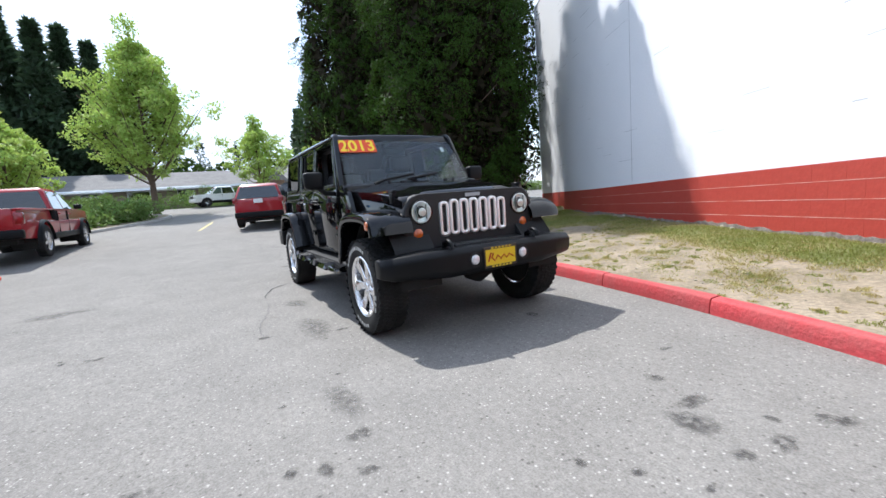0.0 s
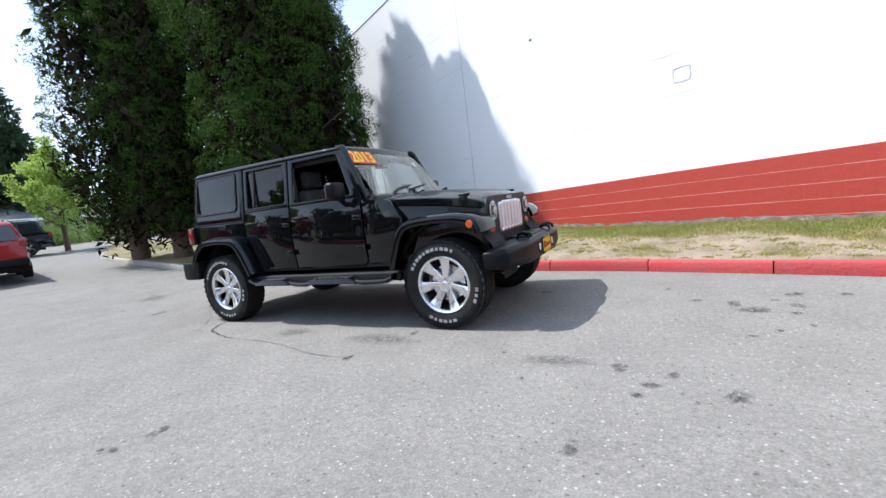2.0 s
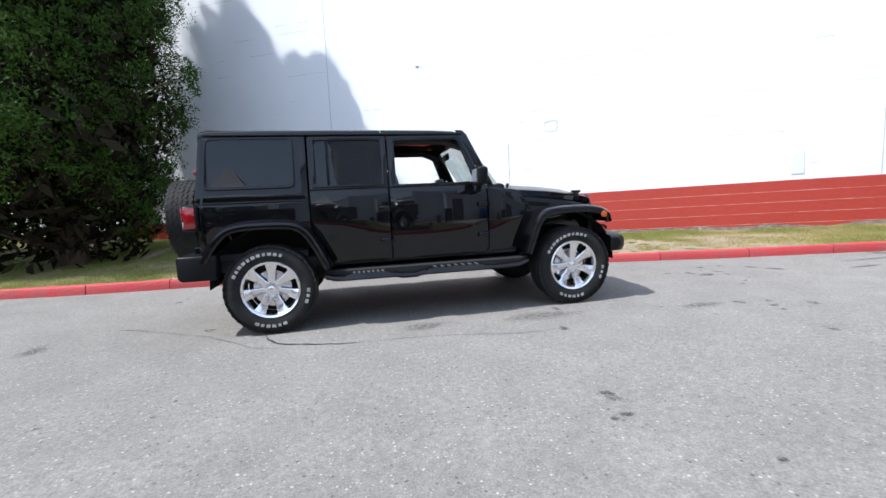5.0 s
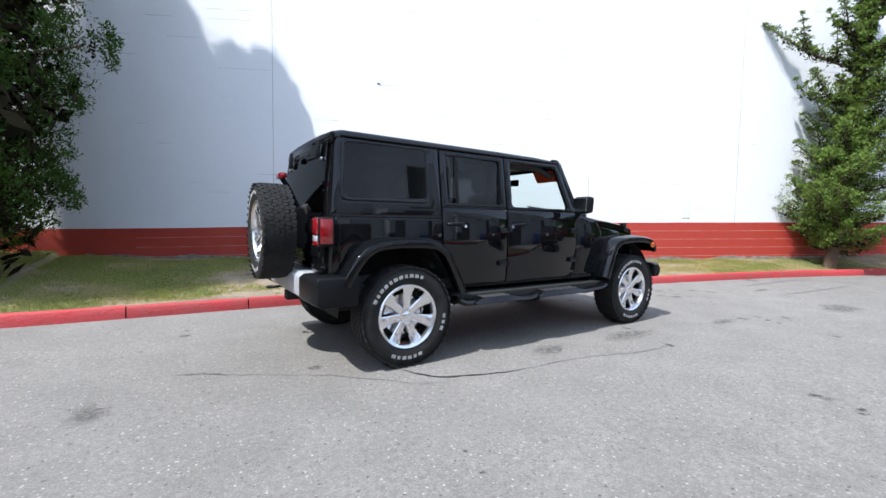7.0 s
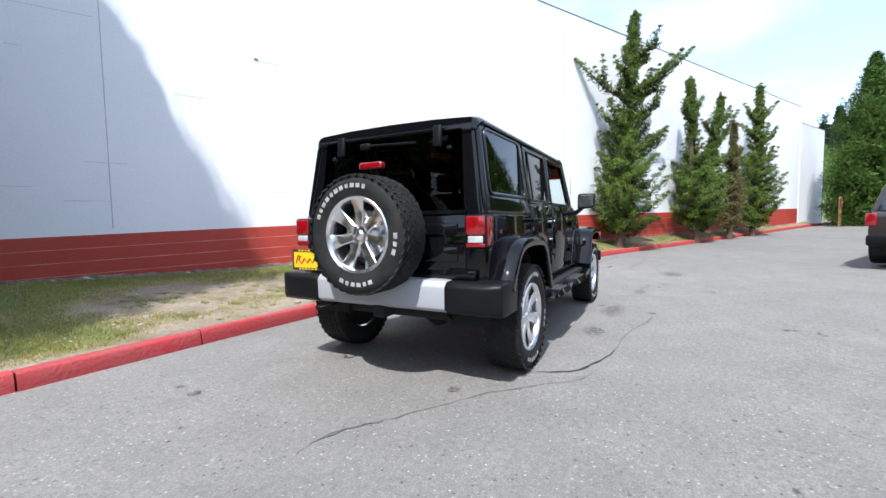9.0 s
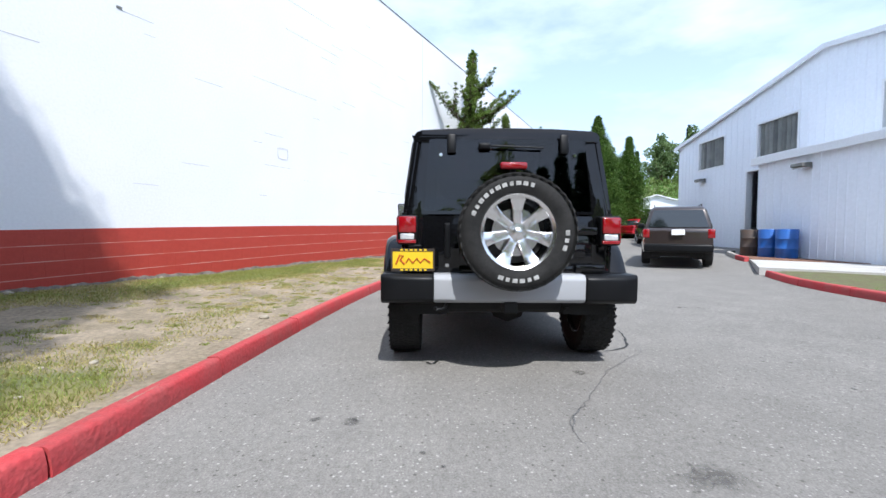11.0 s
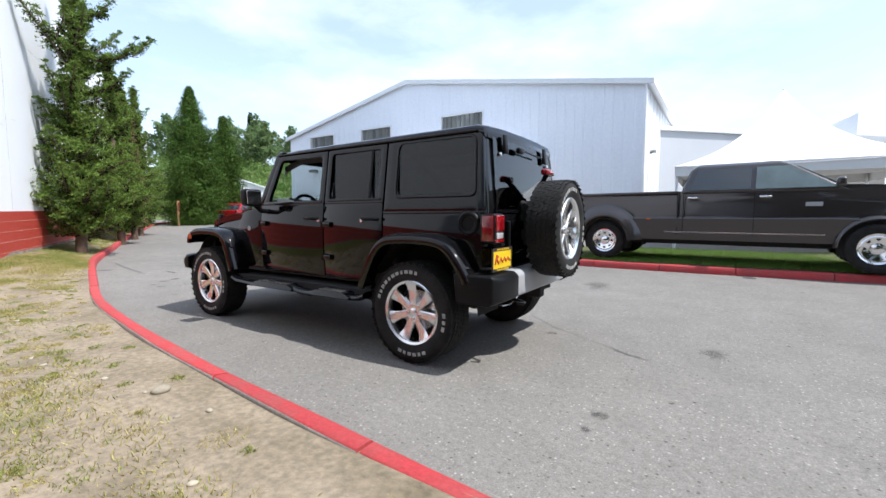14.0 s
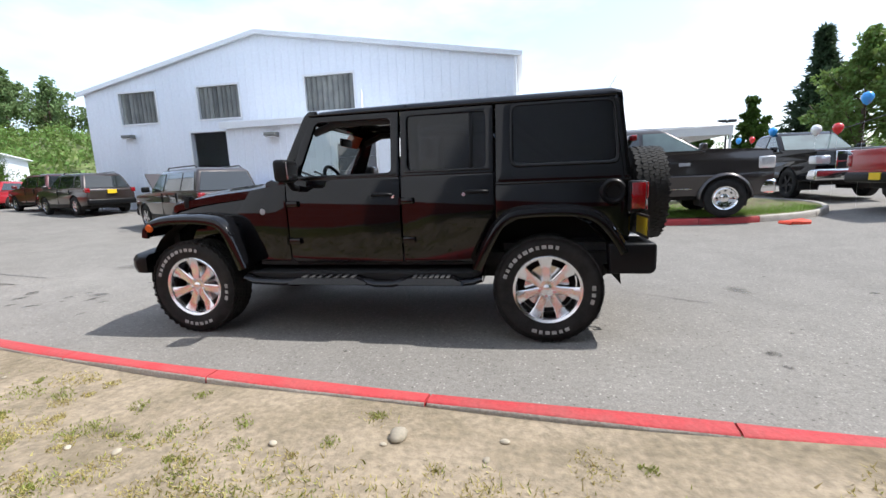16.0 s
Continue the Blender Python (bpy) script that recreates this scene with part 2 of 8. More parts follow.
WALL_WHITE = mat("white_wall_paint", (0.785, 0.795, 0.82), 0.7, second=(0.735, 0.75, 0.78), scale=0.7, amount=0.7, grain=0.03, grain_scale=30, bump=0.12, bump_scale=35)
WALL_RED = mat("red_wall_paint", (0.38, 0.038, 0.024), 0.62, second=(0.43, 0.062, 0.040), scale=1.2, amount=0.7, grain=0.06, grain_scale=20, bump=0.12, bump_scale=35)
CONCRETE = mat("concrete", (0.48, 0.46, 0.43), 0.9, second=(0.36, 0.35, 0.33), scale=2, amount=0.6, grain=0.15, bump=0.3)
METAL_SIDING = mat("painted_siding", (0.82, 0.86, 0.92), 0.45, second=(0.76, 0.80, 0.86), scale=0.5, amount=0.6, grain=0.03, grain_scale=10, vary=0.02)
METAL_TRIM = mat("white_trim_metal", (0.78, 0.80, 0.82), 0.4, grain=0.04, grain_scale=20)
SLAT_GREY = mat("grey_window_slat", (0.15, 0.155, 0.15), 0.6, second=(0.24, 0.245, 0.22), scale=2, amount=0.7, vary=0.35)
DOOR_GREY = mat("grey_roller_door", (0.12, 0.125, 0.135), 0.5, grain=0.06, grain_scale=8)
DARK_INSIDE = mat("dark_interior", (0.03, 0.03, 0.032), 0.9, grain=0.2)
BARK = mat("bark", (0.10, 0.065, 0.045), 0.95, second=(0.16, 0.11, 0.08), scale=9, amount=0.7, bump=0.8, bump_scale=22)
LEAF_SEQ = leaf_mat("sequoia_needles", (0.034, 0.066, 0.011), 0.5, 0.025, through_color=(0.06, 0.13, 0.012), through=0.17)
LEAF_JUN = leaf_mat("juniper_needles", (0.112, 0.164, 0.034), 0.5, 0.03, through=0.18)
LEAF_JUN_DRY = leaf_mat("dry_juniper_needles", (0.15, 0.125, 0.055), 0.4, 0.04, through=0.15)
LEAF_CED = leaf_mat("cedar_fronds", (0.054, 0.097, 0.019), 0.3, 0.02, through=0.15)
LEAF_OAK = leaf_mat("bank_leaves", (0.13, 0.19, 0.075), 0.4, 0.02)
LEAF_MAP = leaf_mat("maple_leaves", (0.33, 0.43, 0.10), 0.35, 0.025)
LEAF_FIR = leaf_mat("fir_needles", (0.035, 0.060, 0.028), 0.4, 0.02)
LEAF_BUSH = leaf_mat("shrub_leaves", (0.13, 0.195, 0.05), 0.5, 0.035)
GRASS = leaf_mat("grass_blades", (0.225, 0.245, 0.065), 0.4, 0.035)
GRASS_GREEN = leaf_mat("lush_grass_blades", (0.15, 0.25, 0.05), 0.4, 0.03)
GRASS_DRY = leaf_mat("dry_grass_blades", (0.37, 0.315, 0.13), 0.3, 0.02)


# ---- mesh helpers ----
def part(name, bm, material, parent=None, label="", smooth=None):
    """One bmesh as one mesh object, under a thing or a part."""
    me = bpy.data.meshes.new(name)
    if smooth is not None:
        for f in bm.faces:
            f.smooth = True
        for e in bm.edges:
            e.smooth = len(e.link_faces) == 2 and e.calc_face_angle(0) < radians(smooth)
    bm.to_mesh(me)
    bm.free()
    me.materials.append(material)
    ob = new(name, me)
    ob.parent = parent
    if label:
        tagged(ob, label)
    return ob


def empty(name, m, label, category, group="", kind=""):
    ob = new(name)
    ob.empty_display_size = 0.2
    ob.matrix_basis = m
    return tagged(ob, label, category, group, kind)


def add_box(bm, x0, x1, y0, y1, z0, z1, m=None):
    vs = [bm.verts.new(p) for p in ((x0, y0, z0), (x1, y0, z0), (x1, y1, z0), (x0, y1, z0), (x0, y0, z1), (x1, y0, z1), (x1, y1, z1), (x0, y1, z1))]
    for f in ((3, 2, 1, 0), (4, 5, 6, 7), (0, 1, 5, 4), (1, 2, 6, 5), (2, 3, 7, 6), (3, 0, 4, 7)):
        bm.faces.new([vs[i] for i in f])
    if m is not None:
        bmesh.ops.transform(bm, matrix=m, verts=vs)
    return vs


def box(x0, x1, y0, y1, z0, z1, bevel=0.0, seg=2, m=None):
    bm = bmesh.new()
    add_box(bm, x0, x1, y0, y1, z0, z1)
    if bevel:
        bmesh.ops.bevel(bm, geom=bm.edges[:], offset=bevel, segments=seg, profile=0.5, affect="EDGES")
    if m is not None:
        bmesh.ops.transform(bm, matrix=m, verts=bm.verts[:])
    return bm


def soften(bm, offset, angle=30, seg=2):
    es = [e for e in bm.edges if len(e.link_faces) == 2 and e.calc_face_angle(0) > radians(angle)]
    bmesh.ops.bevel(bm, geom=es, offset=offset, segments=seg, profile=0.5, affect="EDGES", clamp_overlap=True)
    return bm


def add_loft(bm, loops, cap=True, closed=True):
    """Skins loops of equal length one to the next."""
    rings = [[bm.verts.new(p) for p in lp] for lp in loops]
    n = len(rings[0])
    for a, b in zip(rings, rings[1:]):
        for i in range(n if closed else n - 1):
            j = (i + 1) % n
            bm.faces.new((a[i], a[j], b[j], b[i]))
    if cap:
        bm.faces.new(rings[0][::-1])
        bm.faces.new(rings[-1])
    bmesh.ops.recalc_face_normals(bm, faces=bm.faces[:])
    return bm


def loft(loops, cap=True, closed=True):
    return add_loft(bmesh.new(), loops, cap, closed)


def add_tube(bm, pts, r, n=8, r_end=None, cap=True):
    pts = [Vector(p) for p in pts]
    loops = []
    for i, p in enumerate(pts):
        d = (pts[min(i + 1, len(pts) - 1)] - pts[max(i - 1, 0)]).normalized()
        a = d.orthogonal().normalized()
        if i:
            a = (last - d * last.dot(d)).normalized()
        last = a
        b = d.cross(a)
        rr = r if r_end is None else r + (r_end - r) * i / (len(pts) - 1)
        loops.append([p + (a * math.cos(2 * math.pi * k / n) + b * math.sin(2 * math.pi * k / n)) * rr for k in range(n)])
    return add_loft(bm, loops, cap)


def tube(pts, r, n=8, r_end=None):
    return add_tube(bmesh.new(), pts, r, n, r_end)


def lathe(profile, n=32, axis="y", centre=(0, 0, 0), close=False):
    """Turns (radius, along) pairs round an axis."""
    bm = bmesh.new()
    cx, cy, cz = centre
    rings = []
    for k in range(n):
        a = 2 * math.pi * k / n
        c, s = math.cos(a), math.sin(a)
        ring = []
        for r, h in profile:
            p = {"y": (r * c, h, r * s), "x": (h, r * c, r * s), "z": (r * c, r * s, h)}[axis]
            ring.append(bm.verts.new((p[0] + cx, p[1] + cy, p[2] + cz)))
        rings.append(ring)
    m = len(profile)
    for k in range(n):
        a, b = rings[k], rings[(k + 1) % n]
        for i in range(m if close else m - 1):
            j = (i + 1) % m
            bm.faces.new((a[i], a[j], b[j], b[i]))
    bmesh.ops.remove_doubles(bm, verts=bm.verts[:], dist=1e-5)
    bmesh.ops.recalc_face_normals(bm, faces=bm.faces[:])
    return bm


def extrude_xz(poly, y0, y1):
    return loft([[(x, y0, z) for x, z in poly], [(x, y1, z) for x, z in poly]])


def smooth_line(pts, step=0.3):
    """A Catmull-Rom curve through points of any size."""
    pts = [Vector(p) for p in pts]
    out = []
    for i in range(len(pts) - 1):
        p0, p1, p2, p3 = pts[max(i - 1, 0)], pts[i], pts[i + 1], pts[min(i + 2, len(pts) - 1)]
        k = max(1, round((p2 - p1).length / step))
        for j in range(k):
            t = j / k
            out.append(0.5 * (2 * p1 + (p2 - p0) * t + (2 * p0 - 5 * p1 + 4 * p2 - p3) * t * t + (3 * p1 - p0 - 3 * p2 + p3) * t ** 3))
    return out + [pts[-1]]


def np_mesh(name, verts, faces_n, material, parent=None):
    """A mesh of separate polygons with faces_n corners each, from an array of corners."""
    n = len(verts)
    me = bpy.data.meshes.new(name)
    me.vertices.add(n)
    me.vertices.foreach_set("co", np.asarray(verts, dtype=np.float32).ravel())
    me.loops.add(n)
    me.loops.foreach_set("vertex_index", np.arange(n, dtype=np.int32))
    me.polygons.add(n // faces_n)
    me.polygons.foreach_set("loop_start", np.arange(0, n, faces_n, dtype=np.int32))
    me.update(calc_edges=True)
    me.validate()
    me.materials.append(material)
    ob = new(name, me)
    ob.parent = parent
    return ob


def leaves(rng, base, direction, length, width):
    """Leaf blades (four corners each) that start at base and point along direction."""
    n = len(base)
    d = direction / np.linalg.norm(direction, axis=1, keepdims=True)
    side = np.cross(d, rng.normal(size=(n, 3)))
    side /= np.linalg.norm(side, axis=1, keepdims=True) + 1e-9
    L, W = length[:, None], width[:, None]
    q = np.empty((n, 4, 3))
    q[:, 0], q[:, 1], q[:, 2], q[:, 3] = base, base + d * L * 0.5 + side * W, base + d * L, base + d * L * 0.5 - side * W
    return q.reshape(-1, 3)


def puffs(rng, centres, radius, per, length, width, up=0.35, squash=0.8, fill=0.45, stray=0.45):
    """Tufts of blades round each centre, denser at their outside."""
    n = len(centres)
    v = rng.normal(size=(n, per, 3))
    v /= np.linalg.norm(v, axis=2, keepdims=True)
    r = radius[:, None, None] * (fill + (1 - fill) * rng.random((n, per, 1)) ** 0.5)
    off = v * r
    off[:, :, 2] *= squash
    base = (centres[:, None, :] + off).reshape(-1, 3)
    d = v + rng.normal(size=v.shape) * stray
    d[:, :, 2] += up
    k = n * per
    return leaves(rng, base, d.reshape(-1, 3), length * (0.6 + 0.8 * rng.random(k)), width * (0.6 + 0.8 * rng.random(k)))


def sprays(rng, centres, outward, radius, per, length, width, up=0.5, squash=0.9, fill=0.55):
    """Tufts of flat sprays that lie on the skin of each tuft like scales and look outwards."""
    n = len(centres)
    v = rng.normal(size=(n, per, 3))
    v /= np.linalg.norm(v, axis=2, keepdims=True)
    v += outward[:, None, :] * 0.8
    v /= np.linalg.norm(v, axis=2, keepdims=True)
    off = v * radius[:, None, None] * (fill + (1 - fill) * rng.random((n, per, 1)))
    off[:, :, 2] *= squash
    base = (centres[:, None, :] + off).reshape(-1, 3)
    nrm = (v + 0.45 * outward[:, None, :] + rng.normal(size=v.shape) * 0.28).reshape(-1, 3)
    nrm /= np.linalg.norm(nrm, axis=1, keepdims=True)
    d = np.cross(nrm, rng.normal(size=nrm.shape))
    d /= np.linalg.norm(d, axis=1, keepdims=True)
    d[:, 2] += up
    d += nrm * 0.45
    d /= np.linalg.norm(d, axis=1, keepdims=True)
    side = np.cross(d, nrm)
    side /= np.linalg.norm(side, axis=1, keepdims=True) + 1e-9
    k = n * per
    L = (length * (0.6 + 0.8 * rng.random(k)))[:, None]
    W = (width * (0.6 + 0.8 * rng.random(k)))[:, None]
    q = np.empty((k, 4, 3))
    q[:, 0], q[:, 1], q[:, 2], q[:, 3] = base, base + d * L * 0.5 + side * W, base + d * L, base + d * L * 0.5 - side * W
    return q.reshape(-1, 3)


def cores(rng, centres, radius, squash=0.8, per=80, scale=1.0):
    """The inside of each tuft: short broad sprays that overlap like scales round its heart."""
    n = len(centres)
    v = rng.normal(size=(n, per, 3))
    v /= np.linalg.norm(v, axis=2, keepdims=True)
    r = radius[:, None, None] * np.ones((n, per, 1))
    base = (centres[:, None, :] + v * r * (0.75 + 0.35 * rng.random((n, per, 1))) * np.array((1, 1, squash))).reshape(-1, 3)
    nrm = (v + rng.normal(size=v.shape) * 0.45).reshape(-1, 3)
    d = np.cross(nrm, rng.normal(size=nrm.shape))
    d[:, 2] += 0.3
    d /= np.linalg.norm(d, axis=1, keepdims=True)
    s = np.cross(nrm, d)
    s /= np.linalg.norm(s, axis=1, keepdims=True)
    k = (scale * r * (0.15 + 0.12 * rng.random((n, per, 1)))).reshape(-1, 1)
    q = np.empty((n * per, 4, 3))
    q[:, 0], q[:, 1], q[:, 2], q[:, 3] = base - d * k, base + s * k * 0.36, base + d * k, base - s * k * 0.36
    return q.reshape(-1, 3)


# ---- the lie of the land ----
def smoothstep(a, b, x):
    t = min(1, max(0, (x - a) / (b - a)))
    return t * t * (3 - 2 * t)


def road_z(x, y):
    s = max(0.0, -4.5 - x)
    s = min(s, 33)
    z = 0.036 * s * smoothstep(0, 6, s) + 0.0004 * s * s
    z += 0.013 * min(30, max(0.0, x - 5))
    z += (0.016 * min(12, max(0.0, -2.0 - y)) + 0.026 * min(5, max(0.0, -6.3 - y))) * smoothstep(-14, -6, x)
    return z


def wall_y(x):
    return 3.75 - 0.516 * (x - 3.5)


WALL_ANGLE = math.atan(-0.516)
KERB = smooth_line([(-11.0, 10.9, 0), (-14.0, 9.4, 0), (-17.0, 7.9, 0), (-18.7, 6.6, 0), (-18.9, 5.6, 0), (-17.6, 4.8, 0), (-15.0, 4.05, 0), (-12.0, 3.38, 0), (-9.1, 2.85, 0), (-7, 2.50, 0), (-5, 2.28, 0), (-4, 2.18, 0), (-2.5, 2.09, 0), (-0.5, 1.93, 0),
                    (1.2, 1.73, 0), (3, 1.42, 0), (5.2, 0.80, 0), (8.7, -0.30, 0), (12.5, -1.95, 0), (18, -4.4, 0), (24, -7.3, 0), (28.2, -9.55, 0), (29.6, -11.0, 0), (29.3, -12.6, 0), (27.0, -15.2, 0)], 0.32)


def sheet(name, xs, ys, zf, material, parent=None):
    bm = bmesh.new()
    rows = [[bm.verts.new((x, y, zf(x, y))) for x in xs] for y in ys]
    for a, b in zip(rows, rows[1:]):
        for i in range(len(xs) - 1):
            bm.faces.new((a[i], a[i + 1], b[i + 1], b[i]))
    return part(name, bm, material, parent, smooth=60)


def spread(lo, hi, fine_lo, fine_hi, step, n):
    fine = list(np.arange(fine_lo, fine_hi + step / 2, step))
    a = [fine_lo - (fine_lo - lo) * ((i / n) ** 2.2) for i in range(n, 0, -1)]
    b = [fine_hi + (hi - fine_hi) * ((i / n) ** 2.2) for i in range(1, n + 1)]
    return a + fine + b


ground = sheet("ground", spread(-900, 900, -34, 34, 1.0, 14), spread(-900, 900, -30, 16, 1.0, 14), road_z, ASPHALT)
tagged(ground, "weathered grey asphalt of a dealership lane and lot", "asphalt", kind="structure")


def kerb_run(name, line, painted, label, w=0.125, h=0.135, side=1, stone=4, skip=()):
    """A kerb of cast stones along a line, which is its face to the road; side: where its back lies."""
    top = tagged(new(name), label, "kerb", kind="structure")
    i, k = 0, 0
    while i < len(line) - 1:
        j = min(len(line) - 1, i + stone)
        seg = line[i:j + 1]
        bm = bmesh.new()
        loops = []
        jit = random.uniform(-0.006, 0.006)
        for a, p in enumerate(seg):
            q0, q1 = line[max(0, i + a - 1)], line[min(len(line) - 1, i + a + 1)]
            d = (q1 - q0).normalized()
            nrm = Vector((-d.y, d.x, 0)) * side
            pp = p.copy()
            if a == 0:
                pp += d * 0.007
            if a == len(seg) - 1:
                pp -= d * 0.007
            z = road_z(p.x, p.y)
            prof = ((0, -0.1), (0.0, 0.05), (0.012, h - 0.022), (0.020, h - 0.007), (0.036, h), (w - 0.016, h), (w - 0.004, h - 0.008), (w, h - 0.022), (w, -0.1))
            loops.append([(pp.x + nrm.x * (o + jit), pp.y + nrm.y * (o + jit), z + zz + jit + 0.004 * math.sin(3.1 * p.x + o * 40)) for o, zz in prof])
        add_loft(bm, loops)
        red = painted(seg[len(seg) // 2])
        ob = part("kerb_stone", bm, KERB_RED if red else KERB_RAW, top, smooth=50)
        if red:
            ob.data.materials.append(KERB_RAW)
            n = len(loops[0])
            for f in ob.data.polygons:
                if all(v % n in (6, 7, 8) for v in f.vertices):
                    f.material_index = 1
        i, k = j, k + 1
    return top


kerb_run("kerb_lawn", KERB, lambda p: p.x > -6.45, "red-painted concrete kerb along the lawn strip", side=1, stone=4)


def kerb_y(x):
    best = min(range(len(KERB) - 1), key=lambda i: abs(KERB[i].x - x) + (0 if -11 < KERB[i].y < 5.7 else 9))
    return KERB[best].y


def lawn_z(x, y, u):
    """u runs from the kerb (0) to the wall (1)."""
    dip = 0.118 - 0.015 * math.sin(1.7 * x) * math.sin(0.9 * x + 1) - 0.010 * smoothstep(-3, -1.5, x) * (1 - smoothstep(3, 5, x))
    rise = 0.30 if x > -5 else 0.42
    b = 0.035 * noise.noise(Vector((x * 0.8, y * 0.8, 0))) + 0.02 * noise.noise(Vector((x * 2.3, y * 2.3, 3)))
    return road_z(x, y) * (1 - u) + road_z(x, min(y, 2)) * u + dip + (rise - dip) * smoothstep(0.05, 1, u) + b * smoothstep(0, 0.15, u)


def lawn_point(x, u):
    y0 = kerb_y(x) + 0.06
    y1 = wall_y(x) + 0.15 if x > -7.0 else float(np.interp(x, [-18.9, -18.4, -17.0, -14.0, -11.0, -7.0], [5.7, 6.8, 7.85, 9.35, 10.8, 11.5]))
    y1 = max(y1, y0 + 0.25)
    y = y0 + (y1 - y0) * u
    return x, y, lawn_z(x, y, u)


def patch_density(x, y):
    return noise.noise(Vector((x * 0.55, y * 0.8, 7.0))) + 0.5 * noise.noise(Vector((x * 1.5, y * 1.5, 2.0)))


def bareness(x, u):
    """Where feet have worn the lawn down to earth: along the middle stretch of the kerb."""
    worn = smoothstep(-3.4, -1.6, x) * (1 - smoothstep(3.0, 8.0, x)) * (1 - smoothstep(0.34, 0.70, u)) * 0.60
    return worn + 0.30 * (1 - smoothstep(0.0, 0.16, u)) * smoothstep(-5, -3, x) * (1 - smoothstep(5, 8, x))


bm = bmesh.new()
lx = [-18.8 + 0.125 * i for i in range(int((28.3 + 18.8) / 0.125) + 1)]
rows = [[bm.verts.new(lawn_point(x, u / 44)) for x in lx] for u in range(45)]
film = [max(0.0, min(1.0, 0.56 + 1.0 * patch_density(x, u / 44 * 4) - 1.3 * bareness(x, u / 44) - 0.5 * smoothstep(0.93, 0.99, u / 44))) for u in range(45) for x in lx]
for a, b in zip(rows, rows[1:]):
    for i in range(len(lx) - 1):
        bm.faces.new((a[i], a[i + 1], b[i + 1], b[i]))
lawn = tagged(part("lawn_ground", bm, SOIL, smooth=60), "dry bare earth and thin turf of a patchy lawn strip", "soil", kind="structure")
lawn.data.attributes.new("turf", "FLOAT", "POINT").data.foreach_set("value", film)

# ---- the white hall with the red band ----
ux, uy = math.cos(WALL_ANGLE), math.sin(WALL_ANGLE)
WALL_M = Matrix.Translation((3.5, 3.75, 0)) @ Matrix.Rotation(WALL_ANGLE, 4, "Z")
W0, W1, WTOP = -11.9, 26.35, 7.32


def wall_piece(name, material, x0, x1, y0, y1, z0, z1, label, bevel=0.0):
    ob = part(name, box(x0, x1, y0, y1, z0, z1, bevel), material)
    ob.matrix_basis = WALL_M
    return tagged(ob, label, "wall", kind="structure")


wall_piece("wall_hall", WALL_WHITE, W0, W1, 0.0, 0.3, -0.5, WTOP, "tall white-painted masonry wall of a long hall")
wall_piece("wall_hall_end", WALL_WHITE, W0, W0 + 0.3, 0.3, 22, -0.5, WTOP, "white-painted end wall of the hall")
wall_piece("roof_hall", CONCRETE, W0, W1, 0.3, 22, WTOP - 0.4, WTOP - 0.2, "flat hall roof behind the parapet")
wall_piece("trim_coping", SLAT_GREY, W0 - 0.03, W1 + 0.03, -0.012, 0.31, WTOP, WTOP + 0.03, "thin grey metal coping on the wall top", 0.004)
wall_piece("wall_hall_far", WALL_WHITE, W1, W1 + 0.3, 0.3, 9, -0.5, WTOP, "white end of the hall")
wall_piece("wall_lower_wing", WALL_WHITE, W1 + 0.304, 30.9, 0.03, 0.33, -0.5, 6.46, "lower white wall beyond the hall")
wall_piece("wall_lower_end", DARK_INSIDE, 30.904, 31.1, 0.05, 9, -0.5, 6.4, "dark end of the lower wing")
wall_piece("trim_lower_coping", SLAT_GREY, W1 + 0.304, 31.1, 0.02, 0.34, 6.46, 6.50, "thin grey metal coping on the lower wall", 0.004)


def band_z(s):
    """The top of the red band, which climbs gently along the wall."""
    return float(np.interp(s, [-12, -7.3, -2.8, 0, 4, 27.4], [0.85, 0.94, 1.08, 1.15, 1.22, 1.55]))


band = loft([[(s, -0.006, -0.4), (s, 0.0, -0.4), (s, 0.0, band_z(s)), (s, -0.006, band_z(s))] for s in [W0 - 0.004 + (W1 + 0.01 - W0) * i / 40 for i in range(41)]])
band = part("wall_hall_band", band, WALL_RED)
band.matrix_basis = WALL_M
tagged(band, "red-painted band along the foot of the white wall", "wall", kind="structure")


# ---- the metal-clad hall across the lane ----
BY = -12.4
PEAK, EAVE_R, EAVE_L, BX0, BX1 = (9.0, 7.30), 5.60, 5.52, -1.08, 17.6


def gable_z(x):
    return PEAK[1] - (PEAK[0] - x) * (PEAK[1] - EAVE_R) / (PEAK[0] - BX0) if x < PEAK[0] else PEAK[1] - (x - PEAK[0]) * (PEAK[1] - EAVE_L) / (BX1 - PEAK[0])


HOLES = [(13.98, 15.82, 4.14, 5.43), (10.04, 11.96, 4.13, 5.42), (5.06, 7.10, 4.14, 5.47), (10.70, 12.5, -0.5, 3.60)]


def siding_panel(x0, x1, z0, z1a, z1b, y):
    """One ribbed sheet of wall cladding."""
    bm = bmesh.new()
    prof, n = [], max(1, round((x1 - x0) / 0.3))
    w = (x1 - x0) / n
    for i in range(n):
        a = x0 + i * w
        prof += [(a + (0.0005 if i == 0 else 0.004), 0), (a + w - 0.075, 0), (a + w - 0.055, 0.013), (a + w - 0.025, 0.013), (a + w - (0.0005 if i == n - 1 else 0.006), 0)]
    lo = [(x, y + d, z0) for x, d in prof]
    hi = [(x, y + d, z1a + (z1b - z1a) * (x - x0) / (x1 - x0)) for x, d in prof]
    add_loft(bm, [lo, hi], cap=False, closed=False)
    return bm


